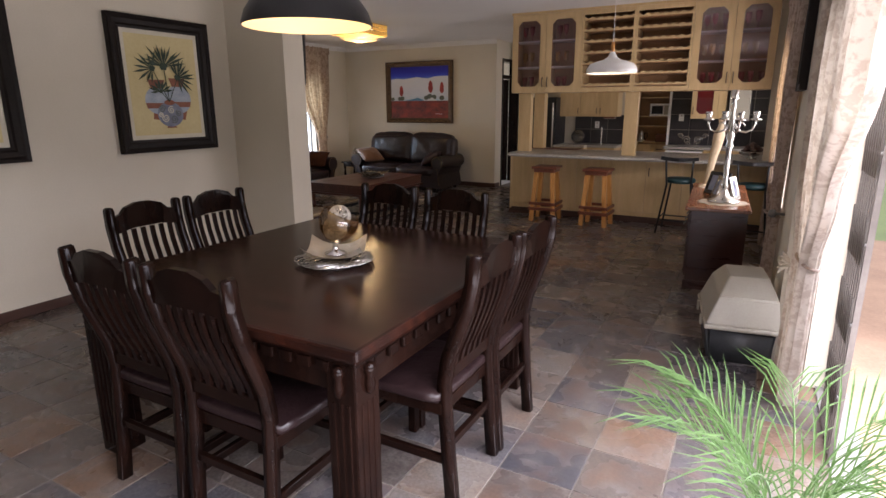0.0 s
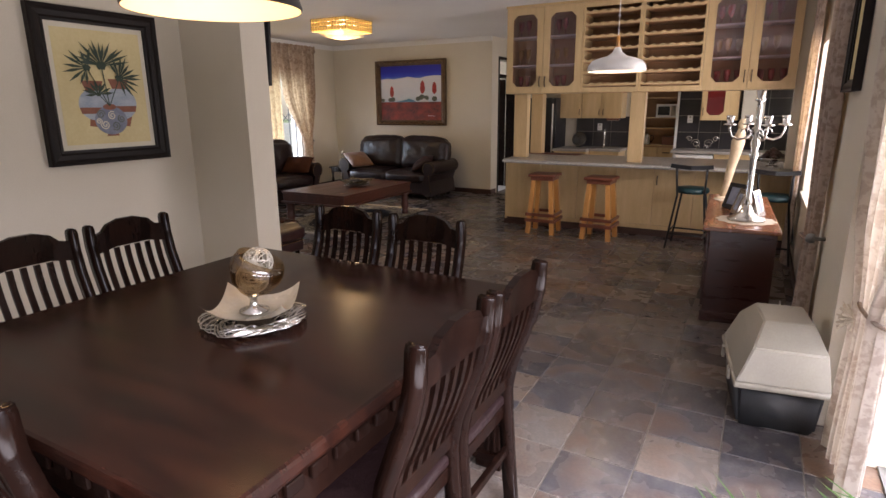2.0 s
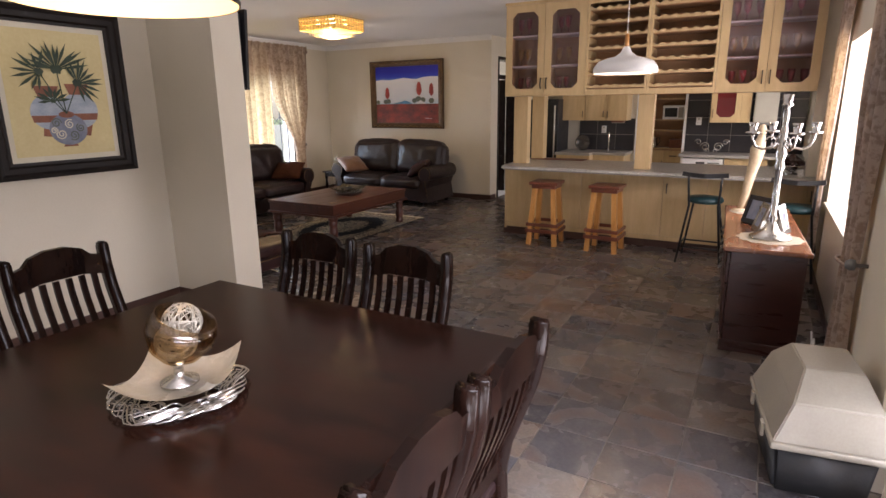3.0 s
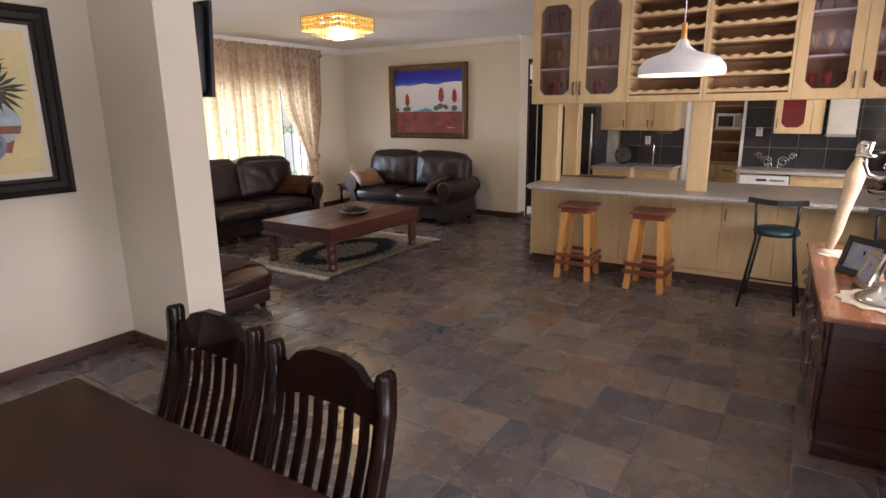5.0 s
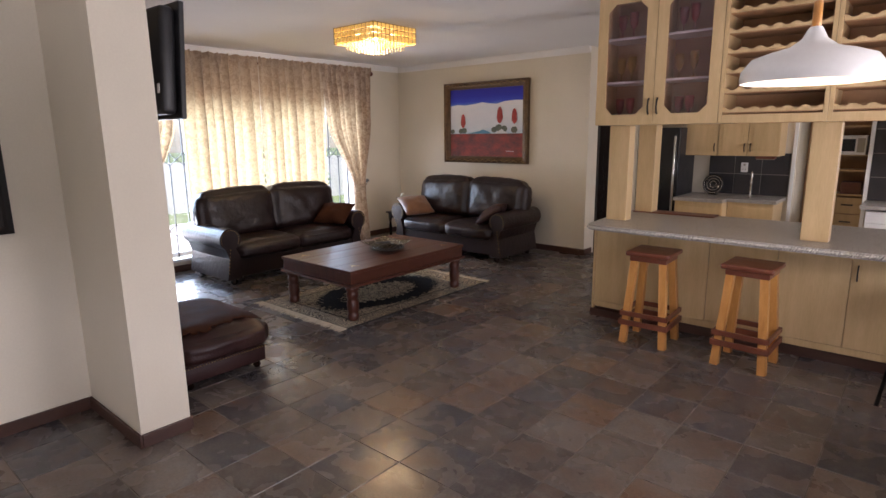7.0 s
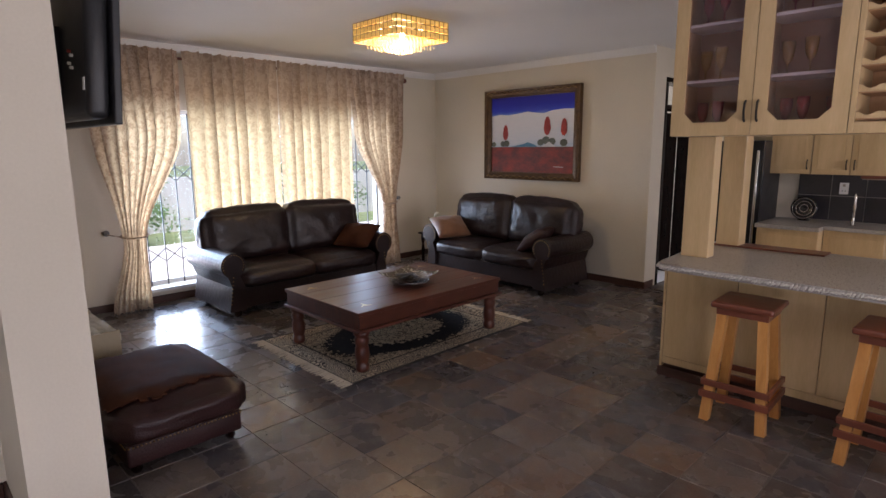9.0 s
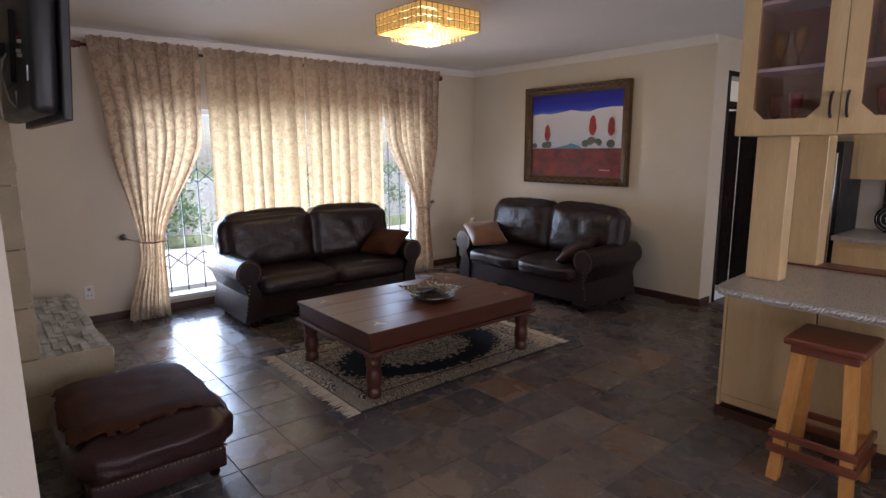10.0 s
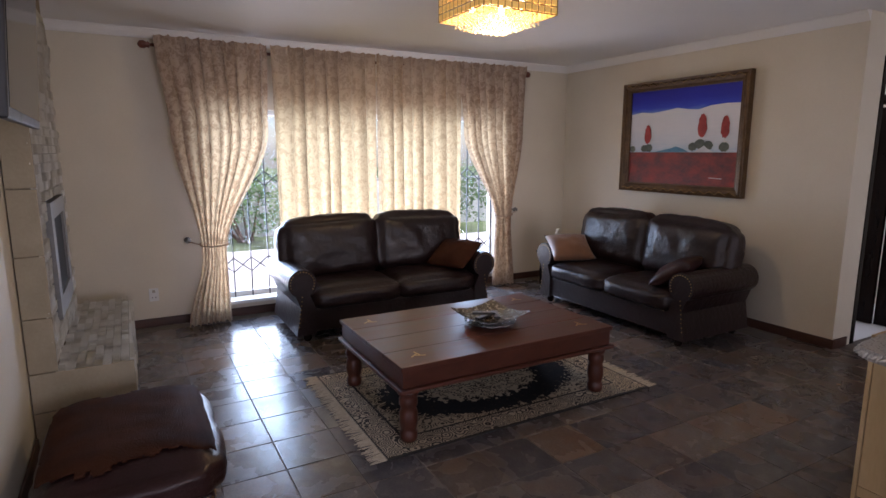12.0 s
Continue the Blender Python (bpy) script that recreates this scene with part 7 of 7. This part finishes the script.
def litter_box(m):
    t = thing("litter_box", "hooded pet litter box, ivory hood on dark grey tray", "litter box", m)
    bm = bmesh.new()
    frustum(bm, ((-0.20, 0.20, -0.26, 0.26, 0.0), (-0.22, 0.22, -0.285, 0.285, 0.22)))
    bmesh.ops.bevel(bm, geom=bm.edges[:], offset=0.02, segments=3, affect="EDGES")
    part("tray", bm, GREYPLASTIC, t, "dark grey plastic tray", True)
    bm = bmesh.new()
    box(bm, -0.245, 0.245, -0.31, 0.31, 0.215, 0.245, bev=0.01, seg=3)
    part("rim", bm, IVORY, t, "", True)
    bm = bmesh.new()
    frustum(bm, ((-0.235, 0.235, -0.30, 0.30, 0.244), (-0.16, 0.21, -0.265, 0.265, 0.405), (-0.09, 0.17, -0.10, 0.18, 0.49)))
    bmesh.ops.bevel(bm, geom=bm.edges[:], offset=0.006, segments=3, affect="EDGES")
    part("hood", bm, IVORY, t)
    for y in (-0.15, 0.12):
        shape("clip", IVORY, t, (-0.262, -0.246, y - 0.02, y + 0.02, 0.19, 0.25), bev=0.003)
    return t


litter_box(pose(0.325, 3.735, 0, 0, 0, 8) @ Matrix.Diagonal((0.82, 1, 1, 1)))


def palm(m):
    t = thing("potted_palm", "young green palm with feathery fronds in a brown pot", "plant", m)
    bm = bmesh.new()
    lathe(bm, ((0.10, 0), (0.13, 0.12), (0.15, 0.25), (0.165, 0.255), (0.165, 0.285), (0.145, 0.285), (0.14, 0.25)), seg=28)
    part("pot", bm, TERRACOTTA, t, "brown pot", True)
    bm = bmesh.new()
    lathe(bm, ((0.14, 0.24), (0.0, 0.25)), seg=20)
    part("soil", bm, SOIL, t)
    rnd = random.Random(13)
    for f in range(16):
        a = rnd.uniform(0, 2 * math.pi)
        reach, rise = rnd.uniform(0.14, 0.44), rnd.uniform(0.26, 0.46)
        if math.cos(a) < -0.2:
            reach *= 0.9
        pts = []
        for k in range(12):
            u = k / 11
            r = reach * u ** 1.2
            z = 0.26 + rise * (1.7 * u - 0.85 * u * u)
            pts.append(Vector((r * math.cos(a) + 0.03 * math.cos(f), r * math.sin(a) + 0.03 * math.sin(f), z)))
        bm = bmesh.new()
        sweep(bm, pts, [0.0045 - 0.003 * k / 11 for k in range(12)], seg=5)
        st = part("frond_stalk", bm, LEAF, t, smooth=True)
        side = Vector((-math.sin(a), math.cos(a), 0))
        lm = bmesh.new()
        for k in range(2, 12):
            tang = (pts[min(k + 1, 11)] - pts[k - 1]).normalized()
            for half in range(1):
                base = pts[k] - tang * 0.012 * half
                for s in (-1, 1):
                    L = rnd.uniform(0.24, 0.38) * (1 - 0.45 * abs(k - 6) / 6)
                    d = (side * s * 0.6 + tang * 0.95 + Vector((0, 0, 0.3))).normalized()
                    mid = base + d * L * 0.5
                    tip = base + d * L + Vector((0, 0, -L * 0.28 + rnd.uniform(-.02, .02)))
                    nrm = d.cross(Vector((0, 0, 1)))
                    nrm = nrm.normalized() * 0.0030 if nrm.length > 1e-3 else Vector((0.005, 0, 0))
                    v = [lm.verts.new(q) for q in (base - nrm * 0.5, base + nrm * 0.5, mid + nrm + Vector((0, 0, 0.002)), tip, mid - nrm + Vector((0, 0, 0.002)))]
                    c = lm.verts.new(mid - Vector((0, 0, 0.003)))
                    lm.faces.new((v[0], v[1], c))
                    lm.faces.new((v[1], v[2], c))
                    lm.faces.new((v[2], v[3], c))
                    lm.faces.new((v[3], v[4], c))
                    lm.faces.new((v[4], v[0], c))
        lf = part("frond", lm, LEAF, t)
        lf["kind"] = "stuff"
    return t


palm(pose(0.49, 1.56, 0) @ Matrix.Scale(1.04, 4))


def centrepiece():
    t = thing("woven_charger", "round silver wire charger plate on the dining table", "plate", pose(-1.305, 1.925, 0.786))
    rnd = random.Random(17)
    for k in range(20):
        bm = bmesh.new()
        r0, ph = rnd.uniform(0.09, 0.165), rnd.uniform(0, 6.28)
        sweep(bm, [((r0 + 0.025 * math.sin(5 * q * math.pi / 20 + ph)) * math.cos(q * math.pi / 20), (r0 + 0.025 * math.sin(5 * q * math.pi / 20 + ph)) * math.sin(q * math.pi / 20), 0.005 + 0.022 * (r0 / 0.19) ** 2 + 0.005 * math.sin(7 * q * math.pi / 20 + ph)) for q in range(41)], 0.0028, seg=5)
        part("wire", bm, SILVER, t, smooth=True)
    bm = bmesh.new()
    n = 10
    vs = [[bm.verts.new((-0.13 + 0.26 * i / n, -0.13 + 0.26 * j / n, 0.012 + 0.05 * (abs(2 * i / n - 1) ** 2.2 * abs(2 * j / n - 1) ** 2.2) + 0.022 * max(abs(2 * i / n - 1), abs(2 * j / n - 1)) ** 3)) for j in range(n + 1)] for i in range(n + 1)]
    for i in range(n):
        for j in range(n):
            bm.faces.new((vs[i][j], vs[i + 1][j], vs[i + 1][j + 1], vs[i][j + 1]))
    bmesh.ops.solidify(bm, geom=bm.faces[:], thickness=0.006)
    ob = part("square_plate", bm, PLATE, None, smooth=True)
    ob.matrix_basis = pose(-1.305, 1.925, 0.806, 0, 0, 30)
    tagged(ob, "square cream pearlescent plate with upturned corners", "plate")
    g = thing("glass_goblet", "slanted smoky glass bowl on a silver foot on the square plate", "vase", pose(-1.305, 1.925, 0.826))
    bm = bmesh.new()
    lathe(bm, ((0.05, 0), (0.05, 0.006), (0.015, 0.018), (0.012, 0.045), (0.026, 0.066)), seg=24)
    part("foot", bm, SILVER, g, "silver foot", True)
    bm = bmesh.new()
    slant = Matrix.Translation((0, 0, 0.10)) @ Matrix.Rotation(radians(24), 4, Vector((-0.5, 0.87, 0))) @ Matrix.Translation((0, 0, -0.10))
    lathe(bm, ((0.0, 0.058), (0.030, 0.062), (0.066, 0.090), (0.088, 0.135), (0.089, 0.165), (0.080, 0.195), (0.077, 0.194), (0.085, 0.165), (0.084, 0.137), (0.062, 0.094), (0.028, 0.068), (0.0, 0.064)), seg=32, m=slant)
    b = part("bowl", bm, BOWLGLASS, g, "smoky glass bowl", True)
    b.visible_shadow = False
    for bx, by, bz, br in ((-1.303, 1.927, 0.826 + 0.117, 0.053), (-1.285, 1.94, 0.826 + 0.172, 0.050)):
        s = thing("wire_ball", "ball of tangled silver wire in the glass bowl", "ornament", pose(bx, by, bz), "wire balls in the bowl")
        for k in range(34):
            rot = Euler((rnd.uniform(0, 6.28), rnd.uniform(0, 6.28), rnd.uniform(0, 6.28))).to_matrix()
            off = rnd.uniform(-0.6, 0.6) * br
            r = math.sqrt(br ** 2 - off ** 2)
            bm = bmesh.new()
            sweep(bm, [rot @ Vector((r * math.cos(q * math.pi / 10), r * math.sin(q * math.pi / 10), off)) for q in range(21)], 0.0016, seg=4)
            part("wire_loop", bm, WIRE, s, smooth=True)


centrepiece()


def coffee_dish():
    t = thing("wire_basket", "round dark wire basket tray on the coffee table", "basket", pose(-4.60, 6.83, 0.461))
    for k in range(14):
        bm = bmesh.new()
        r, z, ph = 0.06 + 0.0085 * k, 0.004 + 0.0016 * k, k * 1.3
        sweep(bm, [((r + 0.006 * math.sin(9 * q * math.pi / 20 + ph)) * math.cos(q * math.pi / 20), (r + 0.006 * math.sin(9 * q * math.pi / 20 + ph)) * math.sin(q * math.pi / 20), z + 0.004 * math.sin(11 * q * math.pi / 20 + ph)) for q in range(41)], 0.003, seg=5)
        part("wire", bm, SILVER if k % 2 else BLACKMETAL, t, smooth=True)
    bm = bmesh.new()
    n = 12
    vs = [[bm.verts.new((-0.19 + 0.38 * i / n, -0.19 + 0.38 * j / n, 0.02 + 0.045 * max(abs(2 * i / n - 1), abs(2 * j / n - 1)) ** 2 + 0.03 * (abs(2 * i / n - 1) * abs(2 * j / n - 1)) ** 2)) for j in range(n + 1)] for i in range(n + 1)]
    for i in range(n):
        for j in range(n):
            bm.faces.new((vs[i][j], vs[i + 1][j], vs[i + 1][j + 1], vs[i][j + 1]))
    bmesh.ops.solidify(bm, geom=bm.faces[:], thickness=0.006)
    ob = part("square_dish", bm, MOSAIC, None, smooth=True)
    ob.matrix_basis = pose(-4.60, 6.83, 0.466, 0, 0, 8)
    tagged(ob, "square mosaic dish with upturned rim on the basket tray", "dish")
    for i, (x, y, r) in enumerate(((-4.63, 6.80, 20), (-4.58, 6.86, 65), (-4.60, 6.78, -30))):
        c = thing("remote_control", "black remote control lying in the dish", "remote", pose(x, y, 0.497 + 0.018 * i, 0, 0, r))
        shape("case", BLACKPLASTIC, c, (-0.02, 0.02, -0.075, 0.075, 0, 0.016), bev=0.005)
        for k in range(4):
            shape("button", GREYPLASTIC, c, (-0.006, 0.006, -0.05 + 0.028 * k, -0.037 + 0.028 * k, 0.0155, 0.018))


coffee_dish()


def side_table(m):
    t = thing("side_table", "small dark carved wooden side table in the lounge corner", "table", m)
    shape("top", DARKWOOD, t, (-0.2, 0.2, -0.2, 0.2, 0.38, 0.405), bev=0.005)
    shape("apron", DARKWOOD, t, (-0.17, 0.17, -0.17, 0.17, 0.31, 0.379), bev=0.003)
    for sx in (-1, 1):
        for sy in (-1, 1):
            bm = bmesh.new()
            lathe(bm, ((0.015, 0), (0.024, 0.03), (0.016, 0.08), (0.026, 0.16), (0.016, 0.24), (0.026, 0.29), (0.026, 0.379)), (sx * 0.15, sy * 0.15, 0), 12)
            part("leg", bm, DARKWOOD, t, smooth=True)


side_table(pose(-6.78, 9.28, 0))
bm = bmesh.new()
lathe(bm, ((0.06, 0), (0.055, 0.015), (0.03, 0.03), (0.035, 0.06), (0.028, 0.09)), seg=18)
sweep(bm, [(0, 0, 0.08), (0.03, 0.01, 0.13), (0.0, 0.02, 0.18), (-0.035, 0.0, 0.22), (-0.01, 0, 0.27), (0.03, 0.0, 0.29)], [0.028, 0.03, 0.022, 0.02, 0.022, 0.008], seg=10)
sweep(bm, [(0.0, 0, 0.1), (-0.05, 0, 0.14), (-0.055, 0, 0.2)], [0.016, 0.014, 0.006], seg=8)
ob = part("figurine", bm, MOUNT, None, smooth=True)
ob.matrix_basis = pose(-6.72, 9.20, 0.406)
tagged(ob, "small white porcelain figurine on the side table", "figurine")

# dark door to the room beyond
t = thing("passage_door", "dark wooden door standing open under a glazed fanlight", "door", pose(-3.93, 9.98, 0))
shape("door_frame", DARKWOOD, t, (-0.16, 0.03, 0.001, 0.05, 0, 2.318), (-0.16, 0.03, 0.79, 0.839, 0, 2.318), (-0.16, 0.03, 0.051, 0.789, 2.27, 2.318), (-0.16, 0.03, 0.051, 0.789, 1.98, 2.03))
p_ = shape("fanlight_pane", GLASS, t, (-0.08, -0.075, 0.052, 0.788, 2.031, 2.269))
p_.visible_shadow = False
lf = shape("door_leaf", DARKWOOD, t, (-0.90, -0.161, 0.74, 0.78, 0.01, 1.975), bev=0.003)
shape("door_panel", DARKWOOD, lf, (-0.80, -0.27, 0.732, 0.7395, 0.2, 0.85), (-0.80, -0.27, 0.732, 0.7395, 1.05, 1.85), bev=0.003)
bm = bmesh.new()
sweep(bm, [(-0.82, 0.74, 1.0), (-0.82, 0.69, 1.0), (-0.72, 0.69, 1.0)], 0.009, seg=8)
part("door_handle", bm, CHROME, lf, smooth=True)
# cables behind the sideboard
t = thing("cable_bundle", "white cables lying on the floor behind the sideboard", "cable")
for k in range(4):
    bm = bmesh.new()
    sweep(bm, [(0.38 + 0.02 * k, 4.78 + 0.02 * k, 0.25 - 0.05 * k), (0.40, 4.65 + 0.03 * k, 0.08), (0.37 + 0.02 * k, 4.58, 0.012), (0.41, 4.50 - 0.02 * k, 0.01), (0.45 + 0.01 * k, 4.55, 0.012), (0.43, 4.66, 0.01)], 0.005, seg=6)
    part("cable", bm, WHITE, t, smooth=True)


# ---- garden seen through the window ----
def shrub(m, label, w, d, h, n, seed):
    """A shrub of many small leaves in uneven clumps round a few stems."""
    t = thing("garden_shrub", label, "shrub", m, "garden shrubs")
    rnd = random.Random(seed)
    bm = bmesh.new()
    cl = [(rnd.uniform(-w, w), rnd.uniform(-d, d), rnd.uniform(0.3, h), rnd.uniform(0.2, 0.5)) for _ in range(26)]
    for x, y, z, _ in cl[:7]:
        sweep(bm, [(x * 0.2, y * 0.2, 0), (x * 0.6, y * 0.6, z * 0.5), (x, y, z)], [0.03, 0.02, 0.008], seg=5)
    part("stem", bm, TERRACOTTA, t)
    vs, fs = [], []
    for k in range(n):
        x, y, z, r = cl[rnd.randrange(len(cl))]
        v = Vector((rnd.gauss(0, 1), rnd.gauss(0, 1), rnd.gauss(0, 1))).normalized() * r * rnd.uniform(0.5, 1.05)
        c = Vector((x, y, z)) + v
        if c.z < 0.02:
            continue
        a = Vector((rnd.gauss(0, 1), rnd.gauss(0, 1), rnd.gauss(0, 0.6))).normalized()
        b = a.cross(v.normalized() + Vector((0.1, 0, 0))).normalized()
        s = rnd.uniform(0.03, 0.06)
        i = len(vs)
        vs += [c - a * s, c + b * s * 0.45, c + a * s, c - b * s * 0.45]
        fs.append((i, i + 1, i + 2, i + 3))
    me = bpy.data.meshes.new("foliage")
    me.from_pydata([tuple(v) for v in vs], [], fs)
    me.materials.append(BUSH)
    ob = new("foliage", me)
    ob.parent = t
    ob["kind"] = "stuff"
    return t


for i, (x, y, w, h) in enumerate(((-12.4, 4.4, 0.7, 1.2), (-12.6, 6.7, 0.8, 1.35), (-12.6, 10.9, 0.8, 1.3))):
    shrub(pose(x, y, -0.12), "leafy green garden shrub beyond the patio", w, 0.8, h, 2200, 30 + i)
structure("garden_wall", PAVE, (-13.6, -13.4, -4, 16, -0.12, 1.0), label="sunlit plastered garden wall", category="wall")

# ---- floor tiles, laid square; the stretch that is walked as parts, the rest joined ----
P = 0.315


def tile_mesh(bm, cx, cy, x0, x1, y0, y1, g=0.0022, c=0.0025):
    lo = [bm.verts.new((x, y, -0.004)) for x, y in ((x0 + g, y0 + g), (x1 - g, y0 + g), (x1 - g, y1 - g), (x0 + g, y1 - g))]
    hi = [bm.verts.new((x, y, 0.0)) for x, y in ((x0 + g + c, y0 + g + c), (x1 - g - c, y0 + g + c), (x1 - g - c, y1 - g - c), (x0 + g + c, y1 - g - c))]
    bm.faces.new(hi)
    for i in range(4):
        bm.faces.new((lo[i], lo[(i + 1) % 4], hi[(i + 1) % 4], hi[i]))


bm = bmesh.new()
tile_mesh(bm, 0, 0, -P / 2, P / 2, -P / 2, P / 2)
first = part("tile", bm, SLATE, floor)
rest = bmesh.new()
rows_x = range(-24, 2)
count = 0
for i in rows_x:
    for j in range(-18, 23):
        x0, y0 = 0.15 + i * P, 2.86 + j * P
        x1, y1 = x0 + P, y0 + P
        if y1 > 8.24 and x0 < -3.5 < x1:
            pass
        elif y0 > 8.0 and x0 > (-3.0 if y1 < 9.1 else -3.7):
            continue
        if x0 < -7.3 or y1 > 9.75 and x1 < -4.0:
            continue
        if y0 < 3.9 and x1 < -4.25 or y1 > 10.1:
            continue
        if -3.45 < x0 and 1.2 < y0 < 7.2 and count < 300:
            ob = first if count == 0 else new("tile", first.data)
            ob.parent = floor
            ob.location = ((x0 + x1) / 2, (y0 + y1) / 2, 0)
            ob.rotation_euler = (0, 0, radians(90 * ((i * 7 + j * 3) % 4)))
            count += 1
        else:
            tile_mesh(rest, 0, 0, x0, x1, y0, y1)
rest_ob = part("tile_rest", rest, SLATE_REST, floor)
rest_ob["kind"] = "stuff"
